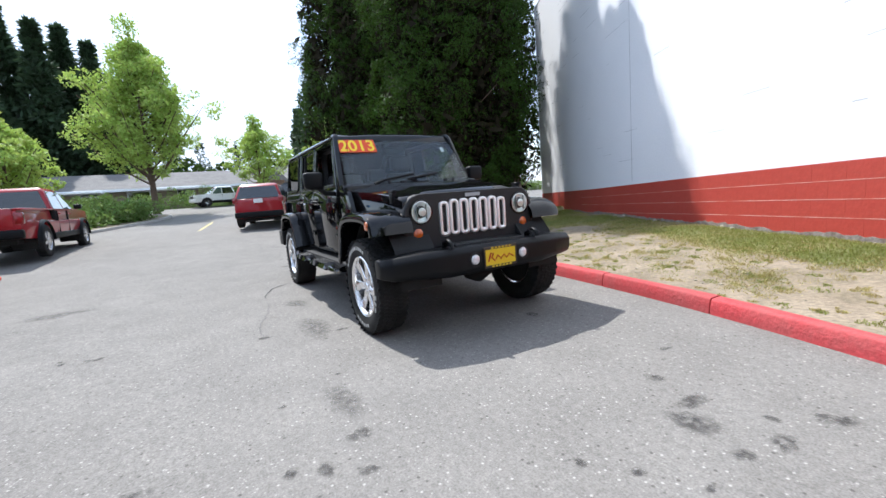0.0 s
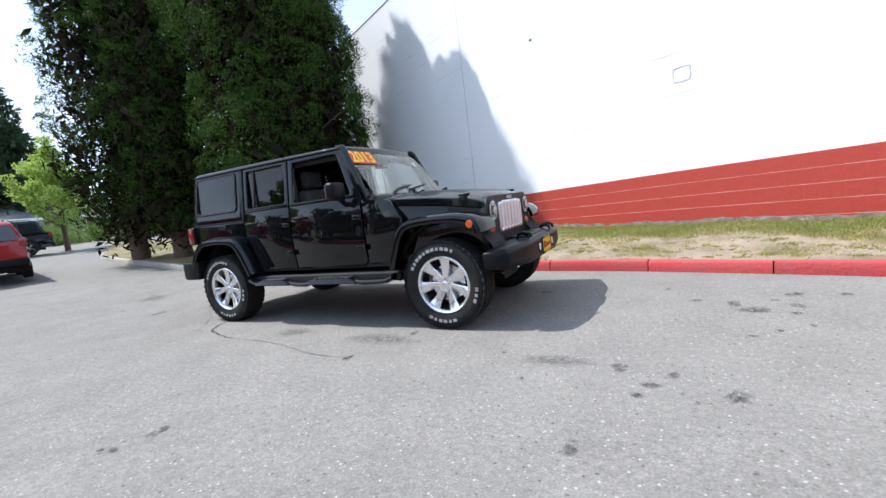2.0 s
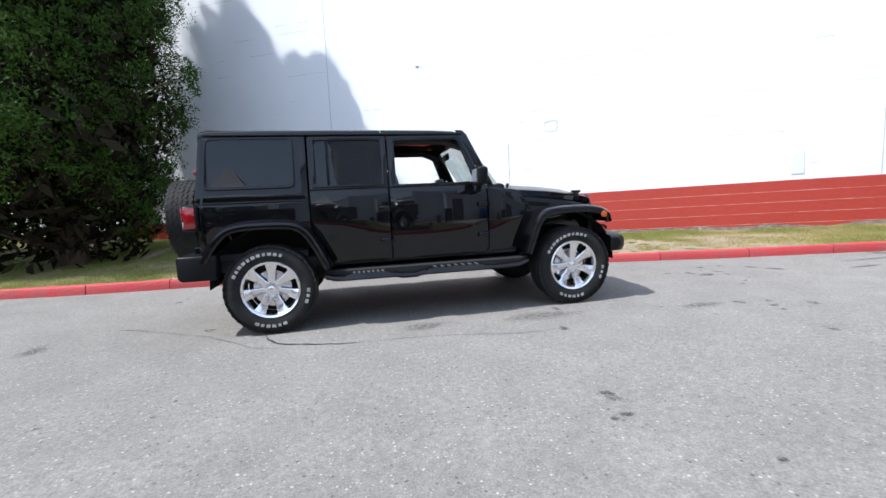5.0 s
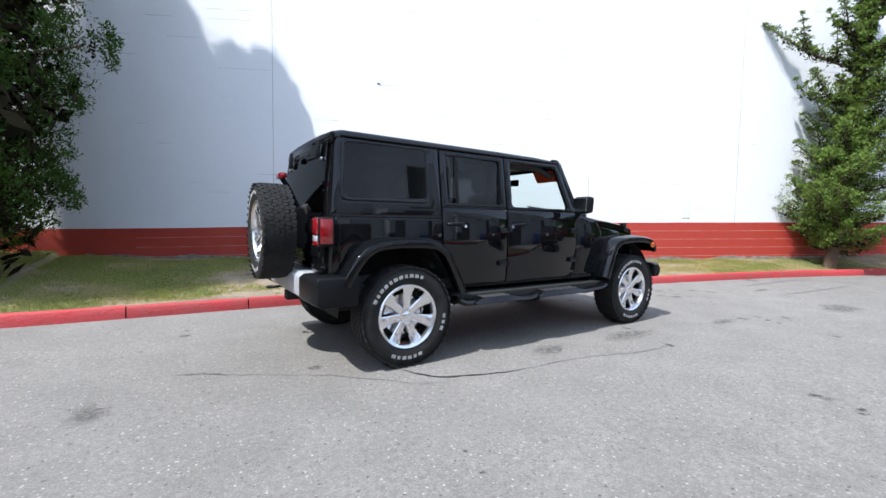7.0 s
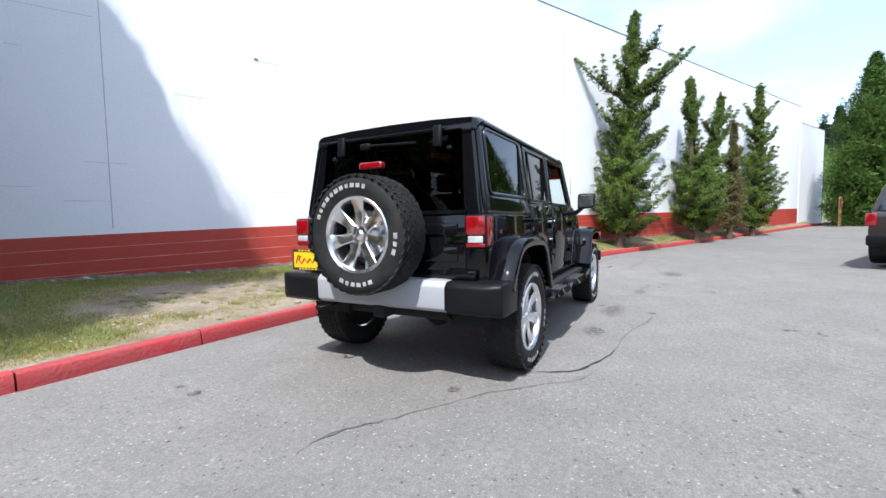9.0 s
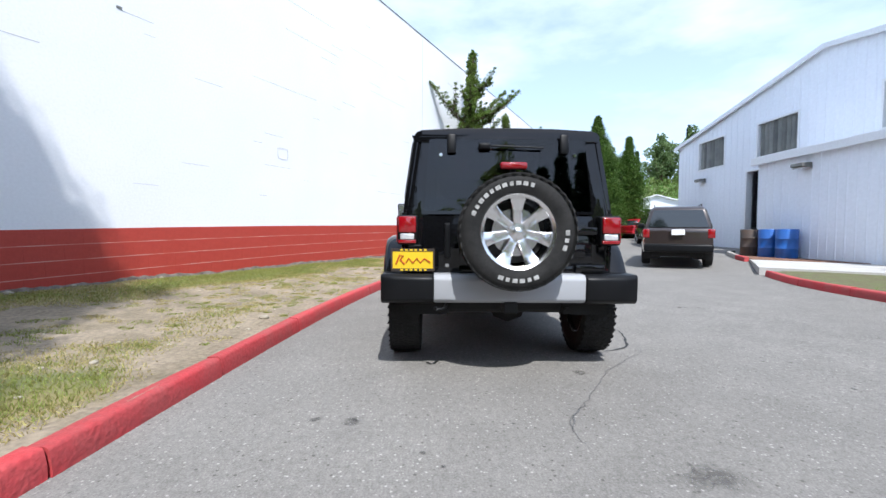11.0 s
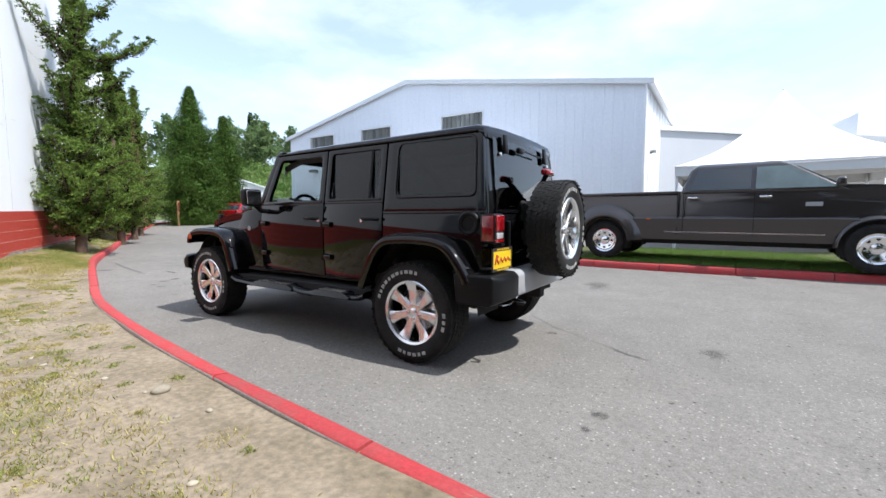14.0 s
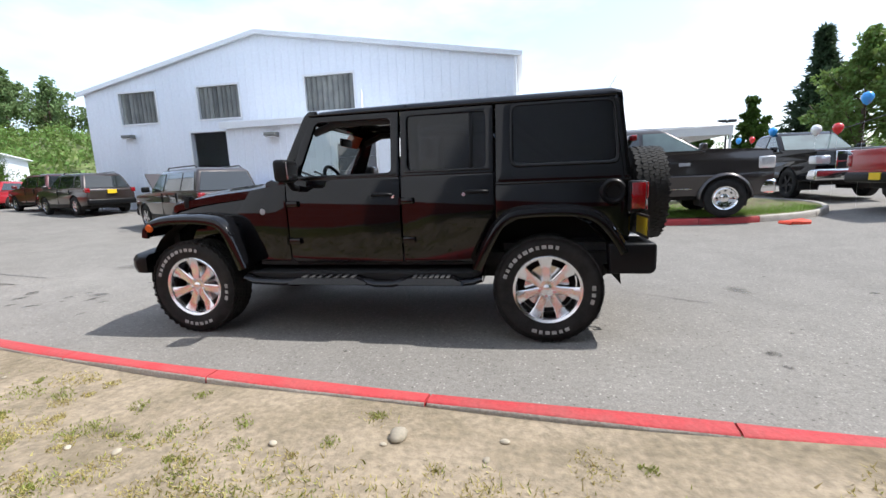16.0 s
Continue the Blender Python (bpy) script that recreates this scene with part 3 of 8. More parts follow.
metal_hall = tagged(new("wall_metal_hall"), "pale blue-white ribbed metal gable wall of a workshop hall", "wall", kind="structure")
edges = sorted({BX0, BX1, PEAK[0], *[h for q in HOLES for h in q[:2]]})
xs = []
for a, b in zip(edges, edges[1:]):
    k = max(1, round((b - a) / 0.95))
    xs += [a + (b - a) * i / k for i in range(k)]
xs.append(BX1)
for a, b in zip(xs, xs[1:]):
    mid = (a + b) / 2
    cuts = sorted([(h[2], h[3]) for h in HOLES if h[0] < mid < h[1]])
    z = -0.3
    for c0, c1 in cuts:
        if c0 > z:
            part("siding_panel", siding_panel(a, b, z, c0, c0, BY), METAL_SIDING, metal_hall)
        z = c1
    part("siding_panel", siding_panel(a, b, z, gable_z(a), gable_z(b), BY), METAL_SIDING, metal_hall)
for h in HOLES:
    bm = bmesh.new()
    for a in ((h[0] - 0.07, h[0], BY - 0.22, BY + 0.035, h[2] - 0.07, h[3] + 0.07), (h[1], h[1] + 0.07, BY - 0.22, BY + 0.035, h[2] - 0.07, h[3] + 0.07),
              (h[0], h[1], BY - 0.22, BY + 0.035, h[3], h[3] + 0.07), (h[0], h[1], BY - 0.22, BY + 0.03, h[2] - 0.07, h[2])):
        add_box(bm, *a)
    part("trim_frame", bm, METAL_TRIM, metal_hall)
for h in HOLES[:3]:
    win = tagged(new("window_hall"), "tall workshop window of dark corrugated grey sheets in a white frame", "window", kind="structure")
    n = 9
    w = (h[1] - h[0]) / n
    for i in range(n):
        bm = bmesh.new()
        xa = h[0] + i * w
        add_loft(bm, [[(xa + w * 0.05, BY - 0.10, z), (xa + w * 0.35, BY - 0.05, z), (xa + w * 0.65, BY - 0.05, z), (xa + w * 0.95, BY - 0.10, z), (xa + w * 0.95, BY - 0.13, z), (xa + w * 0.05, BY - 0.13, z)] for z in (h[2], h[3])])
        part("slat", bm, SLAT_GREY, win)
    part("backing", box(h[0], h[1], BY - 0.2, BY - 0.16, h[2], h[3]), DARK_INSIDE, win)
# side wall, roof, eaves
bm = bmesh.new()
add_box(bm, BX0, BX0 + 0.02, BY - 30, BY - 0.02, -0.3, EAVE_R)
side_wall = tagged(part("wall_metal_side", bm, METAL_TRIM), "white side wall of the metal hall", "wall", kind="structure")
bm = bmesh.new()
for i in range(34):
    y = BY - 0.3 - i * 0.9
    add_box(bm, BX0 - 0.02, BX0, y - 0.03, y + 0.03, -0.3, EAVE_R - 0.05)
part("rib", bm, METAL_TRIM, side_wall)
tagged(part("wall_metal_far", box(BX1 - 0.05, BX1, BY - 30, BY - 0.02, -0.3, EAVE_L), METAL_SIDING), "far side wall of the metal hall", "wall", kind="structure")
tagged(part("wall_metal_back", box(BX0, BX1, BY - 30.05, BY - 30, -0.3, EAVE_L), METAL_SIDING), "back wall of the metal hall", "wall", kind="structure")
bm = bmesh.new()
for (xa, za), (xb, zb) in (((BX0 - 0.2, EAVE_R + 0.02), PEAK), (PEAK, (BX1 + 0.2, EAVE_L + 0.02))):
    add_loft(bm, [[(xa, y, za), (xb, y, zb), (xb, y, zb + 0.06), (xa, y, za + 0.06)] for y in (BY - 30.2, BY + 0.16)])
roof_metal = tagged(part("roof_metal_hall", bm, METAL_TRIM), "low pitched white metal roof", "roof", kind="structure")
bm = bmesh.new()
for (xa, za), (xb, zb) in (((BX0 - 0.22, EAVE_R - 0.1), (PEAK[0], PEAK[1] - 0.1)), ((PEAK[0], PEAK[1] - 0.1), (BX1 + 0.22, EAVE_L - 0.1))):
    add_loft(bm, [[(xa, y, za), (xb, y, zb), (xb, y, zb + 0.17), (xa, y, za + 0.17)] for y in (BY + 0.10, BY + 0.18)])
part("rake_trim", bm, METAL_TRIM, roof_metal)
bm = bmesh.new()
add_box(bm, BX0 - 0.30, BX0 - 0.16, BY - 30, BY + 0.2, EAVE_R - 0.10, EAVE_R + 0.06)
part("gutter", bm, METAL_TRIM, roof_metal)
part("downpipe", tube([(BX0 - 0.06, BY + 0.10, EAVE_R - 0.1), (BX0 - 0.05, BY + 0.09, 0.2)], 0.05), METAL_TRIM, roof_metal)
tagged(part("interior_bay", box(8.5, 14.5, BY - 8, BY - 7.9, -0.2, 5), DARK_INSIDE), "dark inside of the workshop bay", "interior", kind="structure")

# lean-to in front of it
LY, LX0, LX1 = -10.6, 2.96, 9.5
LH0 = 3.44
lean = tagged(new("wall_lean_to"), "white ribbed metal lean-to shed against the hall", "shed wall", kind="structure")
for a, b, z0 in ((LX0, 3.68, -0.3), (3.68, 5.14, 2.66), (5.14, 6.3, -0.3), (6.3, 7.4, -0.3), (7.4, 8.5, -0.3), (8.5, LX1, -0.3)):
    part("siding_panel", siding_panel(a, b, z0, LH0, LH0, LY), METAL_SIDING, lean)
for a in range(2):
    bm = siding_panel(0, 0.9, -0.3, LH0, LH0 + 0.1, 0)
    ob = part("siding_panel", bm, METAL_TRIM, lean)
    ob.matrix_basis = pose(LX0, LY - 0.9 * a - 0.9, 0, 0, 0, 90) @ Matrix.Diagonal((1, -1, 1, 1))
bm = bmesh.new()
add_loft(bm, [[(x, LY + 0.14, LH0), (x, BY, LH0 + 0.28), (x, BY, LH0 + 0.36), (x, LY + 0.14, LH0 + 0.07)] for x in (LX0 - 0.14, LX1 + 0.1)])
lean_roof = tagged(part("roof_lean_to", bm, METAL_TRIM), "white metal lean-to roof with a thick fascia", "roof", kind="structure")
part("fascia", box(LX0 - 0.16, LX1 + 0.12, LY + 0.14, LY + 0.20, LH0 - 0.05, LH0 + 0.19, 0.01), METAL_TRIM, lean_roof)
part("fascia", loft([[(x, LY + 0.2, LH0 - 0.06), (x, BY, LH0 + 0.22), (x, BY, LH0 + 0.38), (x, LY + 0.2, LH0 + 0.10)] for x in (LX0 - 0.18, LX0 - 0.14)]), METAL_TRIM, lean_roof)
door1 = tagged(new("door_1"), "closed grey sectional overhead door in a white frame", "door", kind="structure")
for i in range(5):
    z0 = 0.30 + i * 0.47
    part("door_section", box(3.70, 5.12, LY - 0.06, LY - 0.02, z0 + 0.004, z0 + 0.466, 0.008), DOOR_GREY, door1)
for x0, x1, z0, z1 in ((3.6, 3.69, -0.2, 2.74), (5.13, 5.22, -0.2, 2.74), (3.69, 5.13, 2.65, 2.74)):
    part("frame", box(x0, x1, LY - 0.05, LY + 0.045, z0, z1, 0.01), METAL_TRIM, door1)

# ---- the low white wing behind the tent ----
WING_M = pose(BX0, -16.8, 0, 0, 0, 226)


def wing_piece(name, material, x0, x1, y0, y1, z0, z1, label, cat="wall"):
    ob = part(name, box(x0, x1, y0, y1, z0, z1, 0.01), material)
    ob.matrix_basis = WING_M
    return tagged(ob, label, cat, kind="structure")


WING_PAINT = mat("grey_white_siding", (0.55, 0.57, 0.60), 0.6, second=(0.48, 0.50, 0.53), scale=0.6, amount=0.5)
WING_DARK = mat("brown_wall_paint", (0.22, 0.21, 0.20), 0.7, second=(0.27, 0.26, 0.25), scale=0.8, amount=0.6)
wing_piece("wall_wing", WING_PAINT, 0, 9.4, 0, 0.3, -0.5, 4.74, "low grey-white wing of the dealership")
wing_piece("wall_wing_brown", WING_DARK, 9.4, 12.4, -0.25, 0.3, -0.5, 4.42, "brown-grey end of the low wing")
wing_piece("roof_wing", METAL_TRIM, -0.1, 9.4, -0.12, 9, 4.74, 4.90, "flat white roof of the wing", "roof")
wing_piece("roof_wing_brown", WING_PAINT, 9.4, 12.6, -0.45, 9, 4.42, 4.90, "pale flat roof edge of the brown end", "roof")
bm = bmesh.new()
add_loft(bm, [[(10.3, 1.1, 4.9), (11.4, 0.4, 4.9), (11.78, 0.45, 4.9), (11.78, 1.3, 4.9)], [(10.3, 1.1, 5.55), (11.4, 0.4, 6.15), (11.78, 0.45, 6.2), (11.78, 1.3, 6.2)]])
sign_tower = part("wall_sign_tower", bm, METAL_TRIM)
sign_tower.matrix_basis = WING_M
tagged(sign_tower, "white folded panel standing on the roof of the wing", "panel", kind="structure")
part("wall_lamp", box(11.2, 11.5, -0.50, -0.25, 3.95, 4.12, 0.02), DARK_INSIDE, bpy.data.objects["wall_wing_brown"], "small dark lamp")

# ---- island with the pickup ----
ISLAND = smooth_line([(-7.7, -9.8, 0), (-8.5, -8.7, 0), (-8.42, -7.5, 0), (-7.6, -6.5, 0), (-6.3, -6.08, 0), (-4, -5.88, 0), (-1.5, -5.82, 0), (1.0, -5.95, 0), (2.6, -6.2, 0), (4.1, -6.75, 0)], 0.32)
kerb_run("kerb_island", ISLAND, lambda p: p.x > -6.7, "red-painted kerb round a planted island", side=-1)
bm = bmesh.new()
rows = []
for p in ISLAND:
    rows.append([bm.verts.new((p.x + (-2.0 - p.x) * u * (0.35 if p.x < -6 else 0.0), p.y + (-10.2 - p.y) * u - 0.1, road_z(p.x, p.y) + 0.11 + 0.04 * smoothstep(0, .3, u))) for u in [i / 10 for i in range(11)]])
for a, b in zip(rows, rows[1:]):
    for i in range(10):
        bm.faces.new((a[i], b[i], b[i + 1], a[i + 1]))
island = tagged(part("island_ground", bm, mat("dark_mulch_soil", (0.11, 0.085, 0.048), 0.95, second=(0.11, 0.14, 0.045), scale=5, amount=0.8, grain=0.3, grain_scale=50, bump=0.5, bump_scale=45), smooth=60), "dark brown mulch soil of the planted island", "soil", kind="structure")


# ---- trees ----
def tree(name, x, y, z, label, trunk, crown_arrays, leaf, category="tree", group="", limbs=(), trunk_r=0.2):
    top = empty(name, Matrix.Translation((x, y, z)), label, category, group)
    bm = bmesh.new()
    add_tube(bm, trunk, trunk_r, 10, trunk_r * 0.25)
    part("trunk", bm, BARK, top, smooth=60)
    if limbs:
        bm = bmesh.new()
        for pts, r in limbs:
            add_tube(bm, pts, r, 6, r * 0.35)
        part("bough_wood", bm, BARK, top, smooth=60)["kind"] = "stuff"
    np_mesh("crown", np.concatenate(crown_arrays), 4, leaf, top)
    return top


def column_tree(name, x, y, z, h, r, label, seed, leaf, low=0.6, puff=0.42, per=110, count=420, llen=0.16, lwid=0.022, taper=1.5, belly=0.18, foot=0.72, group="", lean=0.0):
    """A dense conifer: upswept tufts with solid hearts over a tall, uneven spindle."""
    rng = np.random.default_rng(seed)
    u = rng.random(count) ** 1.1
    zz = low + u * (h - low)
    k = u
    prof = np.where(k < belly, foot + (1 - foot) * k / belly, np.maximum(0.03, 1 - (np.maximum(0, k - belly) / (1 - belly)) ** taper))
    ang = rng.random(count) * 2 * np.pi
    lump = 1 + 0.09 * np.sin(3 * ang + seed + 4 * k) + 0.07 * np.sin(5 * ang - 9 * k + seed) + rng.normal(size=count) * 0.05
    rad = np.maximum(0, r * prof * lump - puff * 0.45) * (0.80 + 0.22 * rng.random(count))
    c = np.stack([rad * np.cos(ang) + lean * zz, rad * np.sin(ang), zz], 1)
    size = puff * (0.5 + 0.75 * rng.random(count)) * (0.35 + 0.65 * prof)
    a = puffs(rng, c, size, per, llen, lwid, up=0.35, squash=0.85, fill=0.35, stray=0.28)
    ci = c * np.array([0.5, 0.5, 1.0])
    b = np.concatenate([cores(rng, c, size * 0.75, 0.85, max(30, per // 3), 1.1), cores(rng, ci, size * 1.4, 1.2, max(34, int(per * 0.6)), 1.35)])
    return tree(name, x, y, z, label, [(0, 0, -0.4), (0.02, 0, h * 0.3), (0, 0.02, h * 0.92)], [a, b], leaf, group=group, trunk_r=0.12 + r * 0.10)


# near-black brown for the inside of crowns: painted shade between the tufts
SHADE_TWIGS = mat("dead_inner_twigs", (0.022, 0.019, 0.011), 0.9, vary=0.4, island=True, spec=0.05)


def billow_tree(x, y, z, h, r, seed, label, group, low=1.0, shape=((0, 0.7), (0.06, 0.86), (0.16, 1), (0.5, 0.8), (0.8, 0.48), (0.95, 0.18), (1, 0.03)), lumps=230, fine=1.0, leaf=LEAF_SEQ, trunk_r=0.3):
    """A tall conifer of billowing boughs: each bough is a cushion of small needle tufts over near-black brown twigs,
    whose colour paints the shade in the gaps between boughs.
    """
    g = np.random.default_rng(seed)
    u = np.linspace(0, 1, lumps) ** 0.95
    zz = low + u * (h - low) + g.normal(size=lumps) * 0.12
    ang = np.arange(lumps) * 2.39996 + g.normal(size=lumps) * 0.35
    prof = np.interp(u, [k for k, _ in shape], [k for _, k in shape])
    out = r * prof * (1 + 0.06 * np.sin(3 * ang + seed + 7 * u) + g.normal(size=lumps) * 0.09)
    size = (0.32 + 0.48 * g.random(lumps) ** 1.3) * np.interp(prof, [0, 0.25, 1], [0.30, 0.60, 1.20]) * min(1.0, 0.45 + 0.30 * r)
    rad = np.maximum(0.02, out - size * 0.85)
    c = np.stack([rad * np.cos(ang), rad * np.sin(ang), zz], 1)
    away = np.stack([np.cos(ang), np.sin(ang), np.full(lumps, 0.75)], 1)
    away /= np.linalg.norm(away, axis=1, keepdims=True)
    # small tufts on the outer, upper side of every bough
    n = int(16 * fine)
    v = g.normal(size=(lumps, n, 3))
    v /= np.linalg.norm(v, axis=2, keepdims=True)
    v += away[:, None, :] * 1.0
    v /= np.linalg.norm(v, axis=2, keepdims=True)
    t = (c[:, None, :] + v * size[:, None, None] * (0.66 + 0.42 * g.random((lumps, n, 1))) * np.array((1, 1, 1.12))).reshape(-1, 3)
    ts = np.repeat(size, n) * (0.20 + 0.24 * g.random(lumps * n))
    a = sprays(g, t, v.reshape(-1, 3), ts, int(34 * fine), 0.070, 0.0122, up=0.5)
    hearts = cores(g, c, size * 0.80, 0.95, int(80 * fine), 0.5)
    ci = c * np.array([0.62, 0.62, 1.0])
    # dark sprays under the needles put the shade of the gaps into colour
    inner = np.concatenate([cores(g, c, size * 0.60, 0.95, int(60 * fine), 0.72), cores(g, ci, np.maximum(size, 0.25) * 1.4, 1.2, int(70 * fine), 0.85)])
    limbs = []
    for i in range(0, lumps, 4):
        p = c[i]
        limbs.append(([(0, 0, max(0.3, zz[i] - 0.5 * rad[i])), tuple(p * np.array((0.55, 0.55, 1)) - np.array((0, 0, 0.18 * rad[i]))), tuple(p)], 0.035))
    for i in range(5):
        q = g.random() * 6.28
        limbs.append(([(0, 0, low * 0.55), (math.cos(q) * r * 0.3, math.sin(q) * r * 0.3, low * 0.7), (math.cos(q) * r * 0.6, math.sin(q) * r * 0.6, low * 1.15)], 0.06))
    top = tree("conifer", x, y, z, label, [(0, 0, -0.5), (0.03, 0, h * 0.3), (0, 0.02, h * 0.94)], [a, hearts], leaf, limbs=limbs, group=group, trunk_r=trunk_r)
    np_mesh("inner_wood", inner, 4, SHADE_TWIGS, top)
    return top


SEQ = "tall dense dark green conifer with billowing boughs on the grass"
G_SEQ = "conifers by the hall"
FULL = ((0, 0.72), (0.06, 0.88), (0.14, 1), (0.58, 0.98), (0.70, 0.76), (0.80, 0.48), (0.90, 0.28), (0.97, 0.14), (1, 0.03))
WIDE = ((0, 0.70), (0.06, 0.86), (0.16, 1), (0.5, 0.84), (0.75, 0.66), (0.88, 0.44), (0.96, 0.22), (1, 0.04))
SLIM = ((0, 0.70), (0.06, 0.86), (0.16, 1), (0.5, 0.86), (0.8, 0.58), (0.95, 0.28), (1, 0.05))
billow_tree(-6.28, 5.05, 0.25, 11.4, 2.18, 11, SEQ, G_SEQ, low=0.62, shape=FULL, lumps=270, fine=1.1)
billow_tree(-11.2, 5.50, 0.55, 17.0, 2.3, 15, SEQ, G_SEQ, low=0.7, shape=WIDE, lumps=260, fine=0.78)
billow_tree(-10.7, 4.15, 0.50, 14.5, 1.45, 14, "tall narrow dark green conifer with a bare forked foot", G_SEQ, low=0.85, shape=SLIM, lumps=250, fine=0.82)
billow_tree(-12.6, 3.85, 0.62, 14.5, 1.72, 12, "tall narrow dark green conifer at the end of the row", G_SEQ, low=0.8, shape=SLIM, lumps=230, fine=0.75)
# unseen behind the row, added to throw the left-hand shadow on the white wall
billow_tree(-9.0, 9.5, 0.50, 11.5, 1.6, 13, SEQ, G_SEQ, low=1.0, shape=SLIM, lumps=150, fine=0.6)


def juniper(x, y, z, stems, seed, label, leaf=LEAF_JUN):
    """A ragged twisted juniper: every bough is a limb of its own with short tufts packed along it, level plates low down, upturned arms above."""
    g = np.random.default_rng(seed)
    cs, sz, dr, limbs, hearts = [], [], [], [], []

    def bough(base, az, ln, rise, thick, curl=0.5):
        n = max(4, int(ln / 0.075))
        t = np.linspace(0.10, 1, n)
        bend = g.normal() * 0.35
        a = az + bend * t
        p = np.stack([base[0] + np.cos(a) * ln * t, base[1] + np.sin(a) * ln * t, base[2] + ln * (rise * t + curl * t ** 3) + 0.03 * np.sin(9 * t + bend)], 1)
        d = np.gradient(p, axis=0)
        d /= np.linalg.norm(d, axis=1, keepdims=True)
        limbs.append(([tuple(base), tuple(p[n // 2]), tuple(p[-1])], 0.012 + 0.012 * ln))
        side = np.cross(d, np.array((0, 0, 1.0)))
        pad = thick * (0.40 + 0.80 * np.sin(np.pi * np.clip(t, 0, 1) ** 1.25)) * (1.0 - 0.25 * t)
        for q in range(3):
            w = pad[:, None]
            cs.append(p + side * w * g.uniform(-1.0, 1.0, (n, 1)) + np.array((0, 0, 1.0)) * w * g.uniform(-0.10, 0.50, (n, 1)))
            sz.append(pad * (0.45 + 0.5 * g.random(n)))
            dr.append(d)
        hearts.append(p[: max(2, int(n * 0.8))])

    for dx, dy, h, r0, arms in stems:
        def stem_at(zz):
            k = (zz / h) ** 0.9
            return (dx * k + 0.10 * math.sin(1.7 * zz + seed), dy * k, zz)
        n = int(19 * h)
        for i in range(n):
            u = (i + g.random()) / n
            zb = 0.25 + u * (h - 0.40)
            prof = float(np.interp(u, [0, 0.05, 0.28, 0.42, 0.52, 0.68, 0.82, 0.93, 1.0], [0.70, 0.98, 1.0, 0.74, 0.40, 0.24, 0.20, 0.14, 0.10]))
            ln = r0 * prof * g.uniform(0.55, 1.12)
            bough(stem_at(zb), i * 2.39996 + g.normal() * 0.4, ln, g.uniform(-0.12, 0.18) + 0.45 * u, 0.27 * (0.45 + 0.75 * prof), g.uniform(0.10, 0.55))
        bough(stem_at(h - 0.45), 0.0, 0.05, 9.0, 0.10, 0.0)
        for az, zb, ln, rise in arms:
            bough(stem_at(zb), az, ln * 1.12, rise * 0.75, 0.21, 0.30)
            for f in (0.35, 0.6, 0.8):
                b = stem_at(zb)
                bough((b[0] + math.cos(az) * ln * f, b[1] + math.sin(az) * ln * f, b[2] + rise * 0.7 * ln * f), az + g.choice((-0.8, 0.8)), ln * 0.26, 0.9, 0.13, 0.5)
    c, size, d = np.concatenate(cs), np.concatenate(sz), np.concatenate(dr)
    lift = d * 0.35 + np.array((0, 0, 0.9))
    lift /= np.linalg.norm(lift, axis=1, keepdims=True)
    blades = sprays(g, c, lift, size, 19, 0.074, 0.0118, up=0.35, squash=0.6, fill=0.35)
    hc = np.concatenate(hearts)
    # dark sprays along each bough, shade painted in behind the needles
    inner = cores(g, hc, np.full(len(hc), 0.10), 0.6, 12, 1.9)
    h = stems[0][2]
    top = tree("juniper", x, y, z, label, [(0, 0, -0.3), (stems[0][0] * 0.6, stems[0][1] * 0.6, h * 0.4), (stems[0][0], stems[0][1], h * 0.97)], [blades], leaf, group="junipers along the wall", limbs=limbs, trunk_r=0.13)
    np_mesh("inner_wood", inner, 4, SHADE_TWIGS, top)
    return top


A_OUT, A_IN = WALL_ANGLE, WALL_ANGLE + math.pi
WX, WY = math.cos(WALL_ANGLE), math.sin(WALL_ANGLE)
juniper(10.1, -0.40, 0.28, [(0.70 * WX, 0.70 * WY, 7.45, 1.22, [(A_IN, 4.5, 1.75, 0.40), (A_IN + 0.3, 5.0, 1.0, 0.6), (A_OUT, 4.75, 1.6, 0.66), (A_OUT - 0.3, 5.6, 0.7, 0.6), (A_IN, 3.7, 1.35, 0.15), (-2.0, 3.9, 1.1, 0.4), (-2.17, 4.7, 1.55, 0.42), (-1.5, 4.5, 0.9, 0.5), (-1.9, 2.9, 1.15, 0.2), (-1.6, 5.8, 0.8, 0.7)])], 21, "tall ragged green juniper with upswept arms against the wall")
juniper(14.3, -2.75, 0.32, [(-0.85 * WX, -0.85 * WY, 5.85, 1.0, [(A_IN, 4.2, 0.7, 0.8), (A_OUT, 4.6, 0.6, 0.8)]), (1.75 * WX, 1.75 * WY, 5.65, 0.80, [(A_OUT, 3.4, 1.3, 1.1), (A_OUT, 4.2, 0.9, 0.9), (A_IN, 3.9, 0.8, 0.7), (A_OUT, 2.7, 1.1, 0.5)])], 22, "two-stemmed ragged juniper against the wall")
juniper(18.9, -5.1, 0.34, [(0.5 * WX, 0.5 * WY, 6.7, 1.1, [(A_OUT, 3.8, 1.6, 0.6), (A_IN, 4.8, 0.9, 0.7), (A_OUT, 3.0, 1.5, 0.4), (A_OUT, 5.0, 0.8, 0.9), (A_IN, 4.1, 0.9, 0.5)])], 23, "ragged green juniper at the end of the wall")
juniper(16.6, -4.0, 0.33, [(0.2 * WX, 0.2 * WY, 4.7, 0.55, [(A_OUT, 3.2, 0.6, 0.5), (A_IN, 2.8, 0.6, 0.5)])], 24, "thin half-dead brownish juniper between two green ones", LEAF_JUN_DRY)
